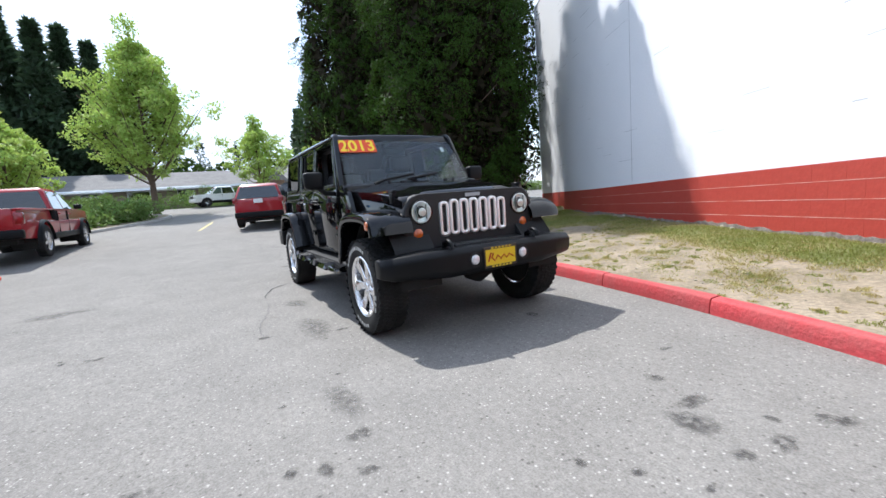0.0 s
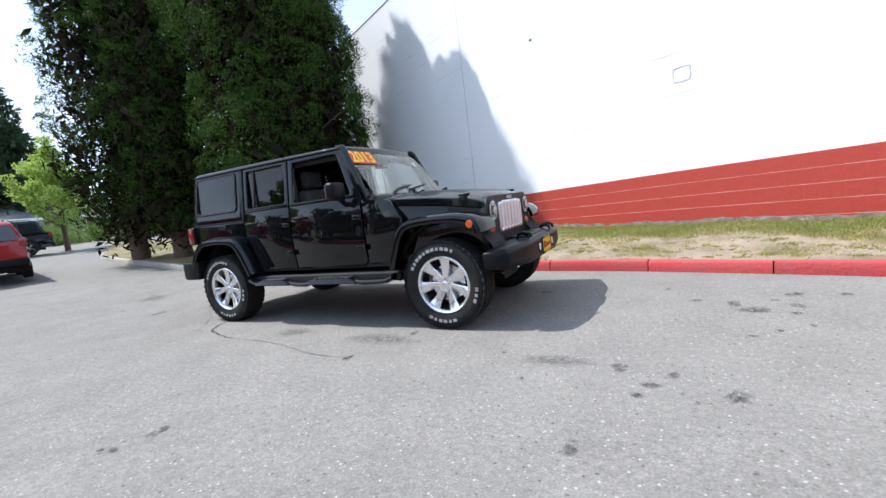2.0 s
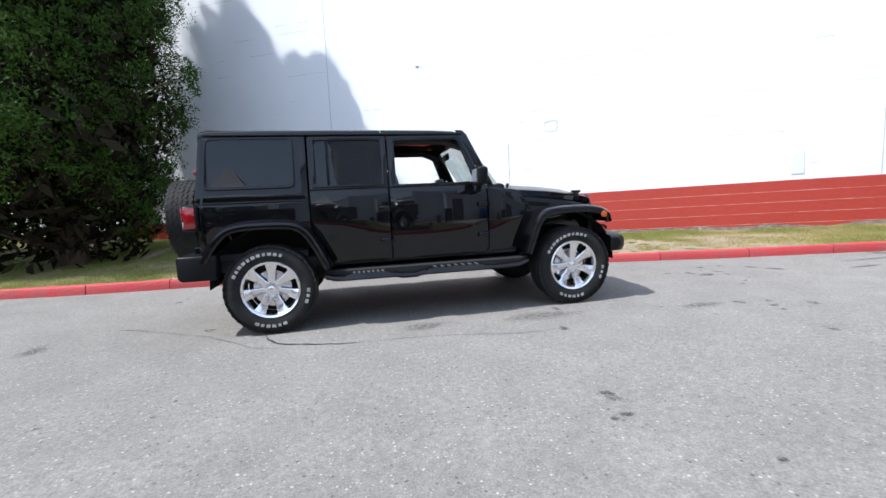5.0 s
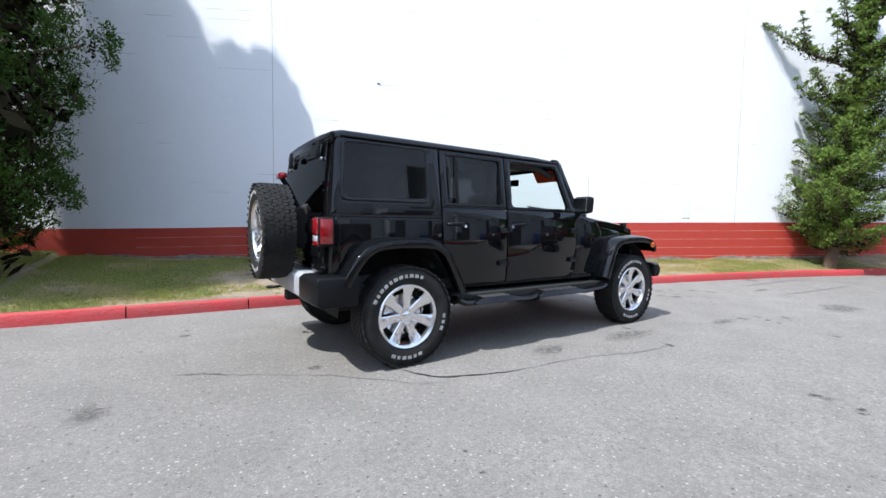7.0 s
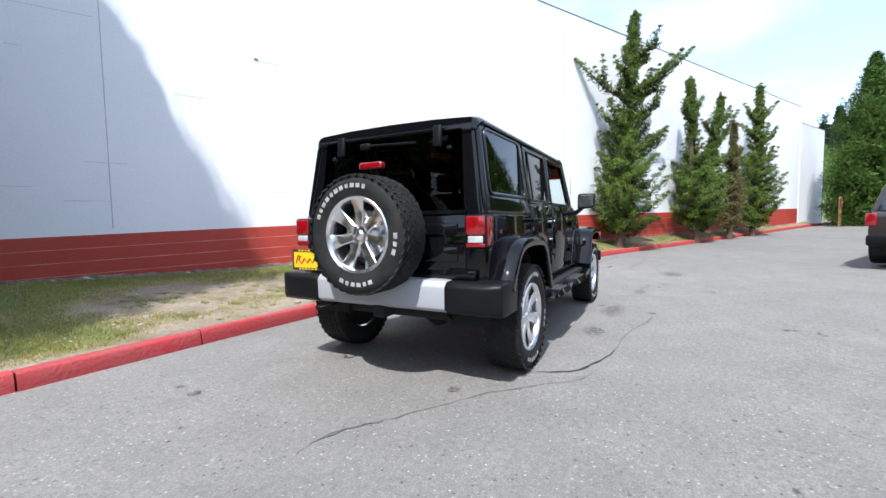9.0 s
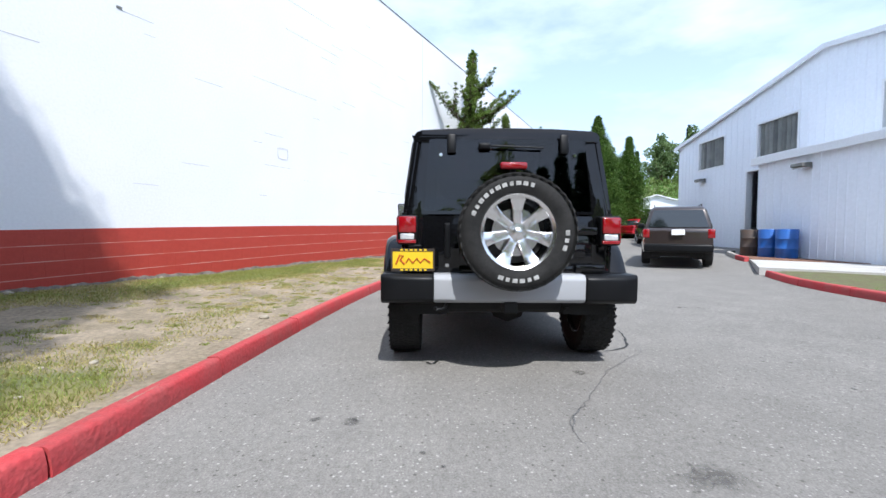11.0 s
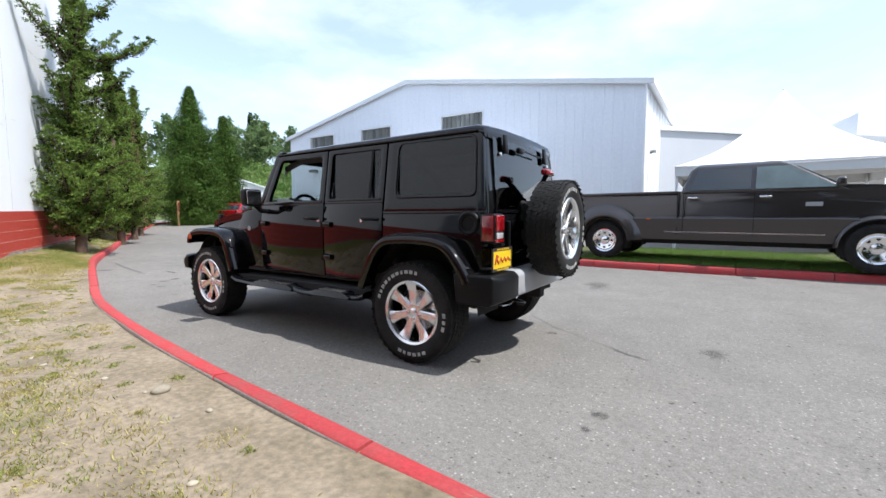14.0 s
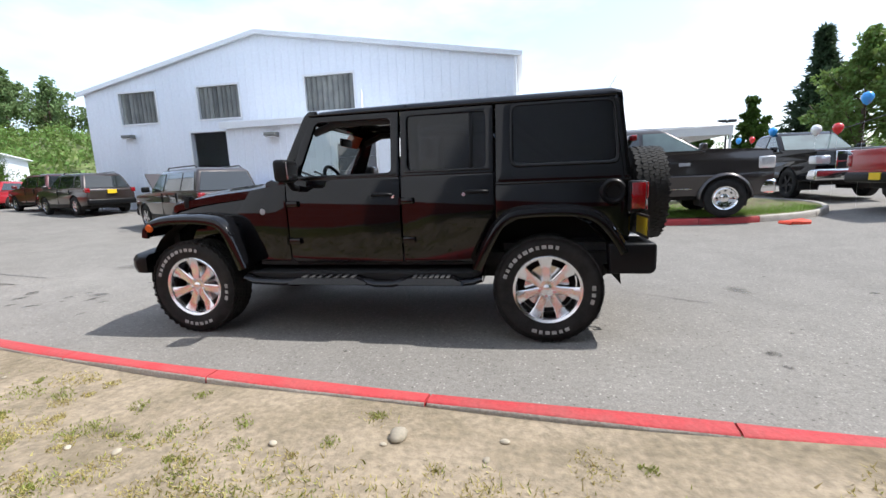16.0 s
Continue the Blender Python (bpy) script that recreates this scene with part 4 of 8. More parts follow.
column_tree("cedar", 26.7, -11.35, 0.4, 9.2, 2.0, "broad cone-shaped green cedar behind the kerb", 31, LEAF_CED, low=0.2, puff=0.44, per=46, count=520, llen=0.20, lwid=0.012, taper=2.3, belly=0.10, foot=0.95)
column_tree("cedar", 28.3, -14.45, 0.4, 8.0, 1.6, "smaller cone-shaped green cedar", 32, LEAF_CED, low=0.2, puff=0.42, per=46, count=360, llen=0.20, lwid=0.012, taper=2.3, belly=0.10, foot=0.95)


# ---- vehicle materials ----
PAINT_BLACK = mat("black_car_paint", (0.0042, 0.0043, 0.0052), 0.3, coat=0.85, spec=0.0)
SEAL_GLOSS = mat("glossy_window_seal", (0.006, 0.006, 0.007), 0.24, spec=0.4)
PAINT_GREY = mat("dark_grey_car_paint", (0.055, 0.048, 0.047), 0.28, metal=0.55, coat=0.9, spec=0.2)
PAINT_RED = mat("red_car_paint", (0.31, 0.008, 0.014), 0.35, coat=0.8, spec=0.2)
PAINT_DARKRED = mat("maroon_car_paint", (0.10, 0.008, 0.010), 0.3, coat=1.0)
PAINT_WHITE = mat("white_car_paint", (0.75, 0.75, 0.75), 0.35, coat=0.8)
PAINT_BROWN = mat("dark_brown_car_paint", (0.035, 0.025, 0.022), 0.3, metal=0.3, coat=1.0)
PLASTIC = mat("black_trim_plastic", (0.006, 0.0065, 0.0075), 0.40, spec=0.16, second=(0.009, 0.009, 0.010), scale=8, amount=0.5, bump=0.05, bump_scale=150)
UNDER = mat("underbody", (0.012, 0.012, 0.012), 0.85, grain=0.2)
RUBBER = mat("tyre_rubber", (0.012, 0.012, 0.012), 0.75, spec=0.25, second=(0.028, 0.027, 0.026), scale=9, amount=0.6, grain=0.15, grain_scale=60)
LETTER = mat("tyre_letter_white", (0.44, 0.44, 0.43), 0.7, second=(0.16, 0.16, 0.155), scale=30, amount=0.7)
CHROME = mat("chrome", (0.82, 0.82, 0.83), 0.16, metal=1.0)
SLOT_CHROME = mat("bright_slot_chrome", (0.90, 0.90, 0.91), 0.38, metal=0.75)
LAMP_SILVER = mat("lamp_reflector_silver", (0.86, 0.87, 0.88), 0.34, metal=0.7, second=(0.6, 0.61, 0.62), scale=40, amount=0.6)
WHEEL_CHROME = mat("bright_wheel_chrome", (0.84, 0.84, 0.85), 0.26, metal=1.0)
STEEL = mat("bright_wheel_steel", (0.62, 0.62, 0.63), 0.2, metal=1.0)
SILVER = mat("silver_bumper_paint", (0.34, 0.35, 0.37), 0.42, second=(0.33, 0.34, 0.36), scale=3, amount=0.4)
CLOTH = mat("dark_seat_cloth", (0.045, 0.045, 0.048), 0.85, grain=0.2, grain_scale=120)
LAMP_RED = mat("red_lamp_lens", (0.27, 0.004, 0.008), 0.12, coat=1.0, second=(0.14, 0.003, 0.005), scale=25, amount=0.5)
LAMP_WHITE = mat("clear_lamp_lens", (0.70, 0.70, 0.72), 0.12, metal=0.4, coat=1.0, grain=0.2, grain_scale=60)
LAMP_AMBER = mat("amber_lamp_lens", (0.55, 0.10, 0.012), 0.15, coat=1.0)
PLATE_YELLOW = mat("yellow_plate", (0.72, 0.48, 0.012), 0.5, grain=0.03)
PLATE_INK = mat("black_plate_ink", (0.03, 0.02, 0.015), 0.6)
INK_RED = mat("red_plate_ink", (0.45, 0.06, 0.01), 0.6)
STICKER = mat("orange_sticker", (0.78, 0.075, 0.012), 0.5)
STICKER_TEXT = mat("yellow_sticker_print", (0.95, 0.70, 0.03), 0.5)
PAPER = mat("white_paper", (0.75, 0.75, 0.74), 0.7)
GLASS_DARK = glass_mat("tinted_privacy_glass", (0.16, 0.165, 0.17))
GLASS_CLEAR = glass_mat("clear_car_glass", (0.88, 0.93, 0.91))


def rounded(poly, r, k=4):
    """A polygon of (x, z) corners with rounded corners, k + 1 points each."""
    out, n = [], len(poly)
    rs = r if isinstance(r, (list, tuple)) else [r] * n
    for i in range(n):
        p, a, b = Vector(poly[i]), Vector(poly[i - 1]), Vector(poly[(i + 1) % n])
        rr = min(rs[i], (a - p).length * 0.45, (b - p).length * 0.45)
        p0, p1 = p + (a - p).normalized() * rr, p + (b - p).normalized() * rr
        for j in range(k + 1):
            t = j / k
            out.append(tuple(p0 * (1 - t) ** 2 + p * 2 * t * (1 - t) + p1 * t * t))
    return out


def slab_bm(outer, inner, thick, bevel=0.0, cuts=()):
    """A plate in the x-z plane, its face at y = 0 and its back at -thick, with an opening if inner is given."""
    bm = bmesh.new()
    if inner is None:
        add_loft(bm, [[(x, 0, z) for x, z in outer], [(x, -thick, z) for x, z in outer]])
    else:
        of, ob = [bm.verts.new((x, 0, z)) for x, z in outer], [bm.verts.new((x, -thick, z)) for x, z in outer]
        nf, nb = [bm.verts.new((x, 0, z)) for x, z in inner], [bm.verts.new((x, -thick, z)) for x, z in inner]
        n = len(of)
        for i in range(n):
            j = (i + 1) % n
            for q in ((of[i], of[j], nf[j], nf[i]), (ob[j], ob[i], nb[i], nb[j]), (of[j], of[i], ob[i], ob[j]), (nf[i], nf[j], nb[j], nb[i])):
                bm.faces.new(q)
        bmesh.ops.recalc_face_normals(bm, faces=bm.faces[:])
    if bevel:
        es = [e for e in bm.edges if len(e.link_faces) == 2 and e.calc_face_angle(0) > radians(50) and abs(e.verts[0].co.y - e.verts[1].co.y) < 1e-6 and e.verts[0].co.y > -1e-6]
        bmesh.ops.bevel(bm, geom=es, offset=bevel, segments=2, profile=0.5, affect="EDGES", clamp_overlap=True)
    for z in cuts:
        bmesh.ops.bisect_plane(bm, geom=bm.verts[:] + bm.edges[:] + bm.faces[:], plane_co=(0, 0, z), plane_no=(0, 0, 1))
    return bm


def mapped(bm, fn):
    for v in bm.verts:
        v.co = fn(v.co)
    bmesh.ops.recalc_face_normals(bm, faces=bm.faces[:])
    if bm.calc_volume(signed=True) < 0:
        bmesh.ops.reverse_faces(bm, faces=bm.faces[:])
    return bm


def text_part(name, words, size, m, material, parent, depth=0.002):
    """Raised lettering in the built-in font, as a mesh."""
    cu = bpy.data.curves.new(name, "FONT")
    cu.body, cu.size, cu.extrude, cu.align_x, cu.align_y, cu.resolution_u, cu.offset = words, size, depth, "CENTER", "CENTER", 3, 0.0035
    tmp = bpy.data.objects.new(name, cu)
    me = bpy.data.meshes.new_from_object(tmp)
    bpy.data.objects.remove(tmp)
    me.transform(m)
    me.materials.append(material)
    ob = new(name, me)
    ob.parent = parent
    return ob


# ---- wheels ----
def tyre_bm(R, W, rim):
    h = W / 2
    prof = [(rim - 0.012, -h * 0.78), (rim + 0.005, -h * 0.86), (rim + (R - rim) * 0.35, -h * 1.0), (rim + (R - rim) * 0.62, -h * 1.0), (R - 0.035, -h * 0.92), (R - 0.012, -h * 0.80), (R - 0.009, -h * 0.5), (R - 0.008, 0)]
    prof += [(r, -a) for r, a in prof[-2::-1]]
    return lathe(prof, 56, "y")


def tread_bm(R, W, n=78):
    bm = bmesh.new()
    rows = [(-0.40, 0.16, 0.0), (-0.22, 0.14, 0.5), (-0.05, 0.12, 0.2), (0.11, 0.13, 0.7), (0.27, 0.13, 0.35), (0.43, 0.10, 0.9)]
    for k in range(n):
        for c, w, ph in rows:
            a = 2 * math.pi * (k + ph) / n
            half = math.pi * 2 * R / n * 0.44
            y0, y1 = (c - w / 2) * W, (c + w / 2) * W
            drop = 0.0 if abs(c) < 0.35 else 0.006
            sk = 0.012 if k % 2 else -0.006
            pts = [(-half, y0), (half, y0 + sk), (half, y1 + sk), (-half, y1)]
            vs = []
            for rr in (R - 0.013 - drop, R - 0.003 - drop):
                for s, y in pts:
                    t = a + s / R
                    vs.append(bm.verts.new((rr * math.cos(t), y, rr * math.sin(t))))
            for f in ((4, 5, 6, 7), (0, 1, 5, 4), (1, 2, 6, 5), (2, 3, 7, 6), (3, 0, 4, 7)):
                bm.faces.new([vs[i] for i in f])
    # shoulder lugs that reach down the sidewall
    for side in (-1, 1):
        for k in range(n):
            a = 2 * math.pi * (k + 0.25) / n
            for s0, s1 in ((-0.0125, 0.0125),):
                vs = []
                for rr, y in ((R - 0.009, 0.40 * W), (R - 0.014, 0.440 * W), (R - 0.027, 0.466 * W), (R - 0.027, 0.44 * W), (R - 0.02, 0.38 * W)):
                    for s in (s0, s1):
                        t = a + s / R
                        vs.append(bm.verts.new((rr * math.cos(t), side * y, rr * math.sin(t))))
                for i in range(4):
                    bm.faces.new((vs[2 * i], vs[2 * i + 1], vs[2 * i + 3], vs[2 * i + 2]))
                bm.faces.new([vs[i] for i in (0, 2, 4, 6, 8)])
                bm.faces.new([vs[i] for i in (1, 3, 5, 7, 9)])
    bmesh.ops.recalc_face_normals(bm, faces=bm.faces[:])
    return bm


def letters_bm(r, y, arcs):
    """White raised bars on a sidewall where its moulded words stand."""
    bm = bmesh.new()
    for mid, count, pitch in arcs:
        for i in range(count):
            a = mid + (i - (count - 1) / 2) * pitch
            m = Matrix.Rotation(-a, 4, "Y") @ Matrix.Translation((r, y, 0))
            w = pitch * r * (0.34, 0.26, 0.36)[i % 3]
            add_box(bm, -0.0135, 0.0135, -0.002, 0.002, -w, w, m)
    return bm


def alloy_wheel(parent, m, material, label):
    """Seven-spoke wheel with its tyre; its outer face looks along +y."""
    hub = new("wheel")
    hub.empty_display_size = 0.1
    hub.parent = parent
    hub.matrix_basis = m
    tagged(hub, label)
    R, W, rim = 0.402, 0.25, 0.250
    part("tyre", tyre_bm(R, W, rim), RUBBER, hub, smooth=40)
    part("tread", tread_bm(R, W), RUBBER, hub)
    part("lettering", letters_bm(0.322, W * 0.497, ((math.pi / 2, 11, 0.145), (-math.pi / 2 + 0.45, 6, 0.15), (-math.pi / 2 - 0.95, 3, 0.16))), LETTER, hub, "worn white raised tyre lettering as plain bars")["kind"] = "stuff"
    y = W / 2
    part("rim", lathe([(0.232, -0.10), (0.236, 0.02), (0.224, y - 0.045), (0.232, y - 0.020), (0.250, y - 0.010), (0.258, y - 0.018), (0.258, y - 0.036), (0.246, 0.0), (0.246, -0.10)], 56, "y"), material, hub, smooth=35)
    part("barrel", lathe([(0.0, -0.06), (0.12, -0.055), (0.215, -0.06), (0.222, -0.09)], 40, "y"), UNDER, hub, "dark wheel barrel with brake disc", smooth=40)
    part("brake_disc", lathe([(0.0, 0.0), (0.165, 0.0), (0.165, -0.02), (0.0, -0.02)], 40, "y"), STEEL, hub)
    for k in range(7):
        bm = bmesh.new()
        loops = []
        for r, hw, yo, th in ((0.045, 0.034, 0.066, 0.03), (0.075, 0.030, 0.076, 0.035), (0.14, 0.034, 0.072, 0.04), (0.19, 0.042, 0.080, 0.04), (0.228, 0.053, 0.094, 0.045)):
            loops.append([(r, yo - th, -hw * 0.8), (r, yo - 0.006, -hw), (r, yo, -hw * 0.8), (r, yo - 0.004, 0), (r, yo, hw * 0.8), (r, yo - 0.006, hw), (r, yo - th, hw * 0.8)])
        add_loft(bm, loops)
        bmesh.ops.transform(bm, matrix=Matrix.Rotation(2 * math.pi * k / 7 + math.pi / 2, 4, "Y"), verts=bm.verts[:])
        part("spoke", bm, material, hub, smooth=40)
    part("hub_cap", lathe([(0.0, 0.084), (0.024, 0.083), (0.032, 0.076), (0.034, 0.04)], 24, "y"), material, hub, smooth=40)
    part("hub_boss", lathe([(0.03, 0.070), (0.072, 0.066), (0.078, 0.04), (0.078, 0.0)], 28, "y"), material, hub, smooth=40)
    for k in range(5):
        a = 2 * math.pi * k / 5 + math.pi / 2
        part("lug_nut", tube([(0.056 * math.cos(a), 0.05, 0.056 * math.sin(a)), (0.056 * math.cos(a), 0.080, 0.056 * math.sin(a))], 0.011, 6), CHROME, hub)
    return hub


# ---- the black off-road car ----
car = empty("off_road_car", Matrix.Identity(4), "glossy black four-door off-road car with hard top and spare wheel", "car")


def side_y(z):
    pts = ((0.0, 0.755), (0.56, 0.772), (0.75, 0.786), (0.95, 0.792), (1.12, 0.788), (1.19, 0.783), (1.745, 0.700), (2.0, 0.66))
    for (a, ya), (b, yb) in zip(pts, pts[1:]):
        if z <= b:
            return ya + (yb - ya) * (z - a) / (b - a)
    return 0.66


CUTS = (0.62, 0.70, 0.80, 0.90, 1.0, 1.08, 1.15)


def side_panel(name, outer, inner, s, r_out=0.02, r_in=0.04, thick=0.035, material=None, label="", parent=None, proud=0.0, bevel=0.006):
    bm = slab_bm(rounded(outer, r_out), None if inner is None else rounded(inner, r_in), thick, bevel, CUTS)
    mapped(bm, lambda v: Vector((v.x, s * (side_y(v.z) + v.y + proud), v.z)))
    return part(name, bm, material or PAINT_BLACK, parent or car, label, smooth=35)


for s in (-1, 1):
    # rear quarter with its wheel opening
    side_panel("rear_quarter", [(-1.10, 1.175), (-2.035, 1.175), (-2.045, 0.70), (-1.97, 0.70), (-1.90, 0.86), (-1.75, 0.945), (-1.25, 0.945), (-1.10, 0.90)], None, s, 0.02)
    # rear door
    d = side_panel("rear_door", [(-1.088, 1.262), (-1.088, 0.98), (-1.0, 0.80), (-0.925, 0.585), (-0.372, 0.585), (-0.372, 1.262)], None, s)
    side_panel("window_frame", [(-1.088, 1.258), (-0.372, 1.258), (-0.372, 1.738), (-1.088, 1.738)], [(-1.028, 1.302), (-0.425, 1.302), (-0.425, 1.69), (-1.028, 1.69)], s, 0.02, 0.035, parent=d)
    side_panel("window_glass", [(-1.03, 1.30), (-0.423, 1.30), (-0.423, 1.692), (-1.03, 1.692)], None, s, 0.03, thick=0.006, material=GLASS_DARK, parent=d, proud=-0.018, bevel=0)
    side_panel("window_bar", [(-0.930, 1.30), (-0.905, 1.30), (-0.905, 1.692), (-0.930, 1.692)], None, s, 0.002, thick=0.012, material=PLASTIC, parent=d, proud=-0.010, bevel=0.002)
    side_panel("belt_seal", [(-1.06, 1.284), (-0.40, 1.284), (-0.40, 1.302), (-1.06, 1.302)], None, s, 0.004, thick=0.03, material=SEAL_GLOSS, parent=d, proud=0.010, bevel=0.008)
    f = side_panel("front_door", [(-0.358, 1.262), (-0.358, 0.585), (0.56, 0.585), (0.60, 0.63), (0.60, 1.262)], None, s)
    side_panel("window_frame", [(-0.358, 1.258), (0.585, 1.258), (0.372, 1.738), (-0.358, 1.738)], [(-0.292, 1.292), (0.490, 1.292), (0.330, 1.684), (-0.292, 1.684)], s, 0.02, 0.04, parent=f)
    side_panel("belt_seal", [(-0.33, 1.272), (0.53, 1.272), (0.53, 1.292), (-0.33, 1.292)], None, s, 0.004, thick=0.03, material=SEAL_GLOSS, parent=f, proud=0.010, bevel=0.008)
    # door handles with push buttons
    for dr, x in ((f, -0.21), (d, -0.955)):
        yy = side_y(1.13)
        bm = tube([(x - 0.085, s * (yy + 0.005), 1.125), (x - 0.06, s * (yy + 0.042), 1.13), (x + 0.05, s * (yy + 0.042), 1.13), (x + 0.07, s * (yy + 0.005), 1.125)], 0.015, 8)
        bmesh.ops.scale(bm, vec=(1, 1, 1.0), verts=bm.verts[:])
        part("handle", bm, PLASTIC, dr, "black grab handle", smooth=50)
        part("lock", lathe([(0, 0.012), (0.014, 0.012), (0.016, 0.0)], 16, "y", (x + 0.095 * (1 if dr is d else -1), 0, 1.112)) if s > 0 else lathe([(0, -0.012), (0.014, -0.012), (0.016, 0.0)], 16, "y", (x + 0.095 * (1 if dr is d else -1), 0, 1.112)), CHROME, dr).location = (0, s * yy, 0)
    # hinges
    for x in (0.555, -0.415):
        for z in (0.77, 1.075):
            yy = side_y(z)
            bm = box(x - 0.055, x + 0.045, min(s * yy, s * (yy + 0.022)), max(s * yy, s * (yy + 0.022)), z - 0.024, z + 0.024, 0.008)
            add_tube(bm, [(x + 0.05, s * (yy + 0.014), z - 0.028), (x + 0.05, s * (yy + 0.014), z + 0.028)], 0.014, 8)
            part("hinge", bm, PAINT_BLACK, car, smooth=40)
    # hard top side with its bonded pane
    h = side_panel("hard_top_side", [(-2.055, 1.188), (-1.104, 1.188), (-1.104, 1.742), (-1.995, 1.742)], [(-1.955, 1.318), (-1.235, 1.318), (-1.235, 1.700), (-1.925, 1.700)], s, [0.03, 0.01, 0.01, 0.06], 0.05)
    side_panel("pane", [(-1.975, 1.300), (-1.218, 1.300), (-1.218, 1.716), (-1.942, 1.716)], None, s, 0.055, thick=0.006, material=GLASS_DARK, parent=h, proud=0.004, bevel=0)
    side_panel("pane_seal", [(-1.982, 1.292), (-1.211, 1.292), (-1.211, 1.724), (-1.948, 1.724)], [(-1.965, 1.310), (-1.228, 1.310), (-1.228, 1.706), (-1.932, 1.706)], s, 0.06, 0.05, thick=0.012, material=SEAL_GLOSS, parent=h, proud=0.012, bevel=0.005)
    # seam strip between tub and top
    side_panel("seam_trim", [(-2.05, 1.176), (-1.10, 1.176), (-1.10, 1.190), (-2.05, 1.190)], None, s, 0.002, thick=0.03, material=SEAL_GLOSS, proud=0.006, bevel=0.005)
    # cowl side ahead of the door
    side_panel("cowl_side", [(0.613, 1.245), (0.613, 0.60), (0.93, 0.60), (1.06, 0.90), (1.06, 1.02), (0.93, 1.20)], None, s, 0.02, proud=-0.008)
    # badge on the cowl
    if s > 0:
        part("badge", lathe([(0, 0.004), (0.024, 0.004), (0.026, 0)], 20, "y", (0.83, 0, 1.02)) if s > 0 else lathe([(0, -0.004), (0.024, -0.004), (0.026, 0)], 20, "y", (0.83, 0, 1.02)), SILVER, car, "small round silver badge").location = (0, s * (side_y(1.02) - 0.008), 0)
    # windscreen post
    bm = loft([[(x + dx, s * (y + dy), z) for dx, dy in ((-0.05, 0.0), (0.03, 0.0), (0.045, -0.045), (-0.02, -0.06))] for x, y, z in ((0.665, 0.770, 1.225), (0.40, 0.705, 1.735), (0.36, 0.69, 1.775))])
    part("windscreen_post", soften(bm, 0.01), PAINT_BLACK, car, smooth=40)
    # flares
    def flare(name, path, y_in, y_out, label):
        loops = []
        for i, (x, z) in enumerate(path):
            a, b = Vector(path[max(0, i - 1)]), Vector(path[min(len(path) - 1, i + 1)])
            t = (b - a).normalized()
            n = Vector((-t.y, t.x)) if path[0][0] > path[-1][0] else Vector((-t.y, t.x))
            if n.y < 0 and abs(t.x) > 0.5:
                n = -n
            hub_x = 1.473 if x > 0 else -1.473
            if (Vector((x - hub_x, z - 0.40))).dot(n) < 0:
                n = -n
            sec = ((y_in, 0.0), (y_in + (y_out - y_in) * 0.55, 0.006), (y_out - 0.035, -0.002), (y_out - 0.008, -0.018), (y_out, -0.045), (y_out - 0.006, -0.075), (y_out - 0.03, -0.078), (y_out - 0.04, -0.045), (y_in, -0.035))
            loops.append([(x + n.x * o, s * y, z + n.y * o) for y, o in sec])
        return part(name, loft(loops), PAINT_BLACK, car, label, smooth=42)

    def fine(pts):
        return [(p.x, p.y) for p in smooth_line([(x, z, 0) for x, z in pts], 0.05)]

    flare("front_fender", fine([(0.93, 0.575), (0.99, 0.74), (1.06, 0.90), (1.16, 0.985), (1.32, 1.015), (1.55, 1.02), (1.72, 1.005), (1.84, 0.965), (1.895, 0.90), (1.905, 0.84)]), 0.60, 0.94, "glossy black front fender with a wide flare")
    flare("rear_flare", fine([(-0.925, 0.575), (-1.0, 0.74), (-1.09, 0.90), (-1.19, 0.985), (-1.32, 1.012), (-1.55, 1.018), (-1.74, 1.0), (-1.86, 0.94), (-1.96, 0.82), (-2.03, 0.70)]), 0.745, 0.94, "glossy black rear wheel flare")
    # inner wheel houses
    for hx in (-1.473, 1.473):
        bm = bmesh.new()
        arc = [(hx + 0.53 * math.cos(a), 0.42 + 0.54 * math.sin(a)) for a in [math.pi * k / 16 for k in range(17)]]
        add_loft(bm, [[(x, s * 0.44, z) for x, z in arc], [(x, s * 0.78, z) for x, z in arc]], cap=False, closed=False)
        bm.faces.new([bm.verts.new((x, s * 0.44, z)) for x, z in arc])
        part("wheel_house", bm, UNDER, car)
    # marker lamp on the front flare
    part("marker_lamp", lathe([(0, 0.014), (0.03, 0.012), (0.036, 0.0)], 20, "y", (0, 0, 0)), LAMP_AMBER, car, "amber side marker lamp").matrix_basis = pose(1.80, s * 0.931, 0.915, 0, 0, 0 if s > 0 else 180)
    # side step
    oval = [(math.cos(q), math.sin(q)) for q in [2 * math.pi * k / 12 for k in range(12)]]
    st = part("side_step", loft([[(x, s * (0.875 + 0.065 * a), z + 0.030 * b) for a, b in oval] for x, z in ((-1.0, 0.49), (-0.93, 0.462), (-0.86, 0.455), (-0.36, 0.455), (-0.30, 0.440), (-0.16, 0.440), (-0.10, 0.455), (0.55, 0.455), (0.62, 0.448), (0.88, 0.458), (0.96, 0.49))]), PAINT_BLACK, car, "black side step bar", smooth=60)
    for x0, x1 in ((-0.86, -0.36), (-0.10, 0.55)):
        bm = loft([[(x, s * 0.82, 0.478 + dz), (x, s * 0.955, 0.474 + dz), (x, s * 0.975, 0.45), (x, s * 0.955, 0.44), (x, s * 0.82, 0.44)] for x, dz in ((x0, -0.012), (x0 + 0.08, 0.022), (x1 - 0.08, 0.022), (x1, -0.012))])
        part("step_pad", bm, PAINT_BLACK, st, smooth=40)
        bm = bmesh.new()
        for k in range(7):
            xx = x0 + 0.12 + k * (x1 - x0 - 0.24) / 6
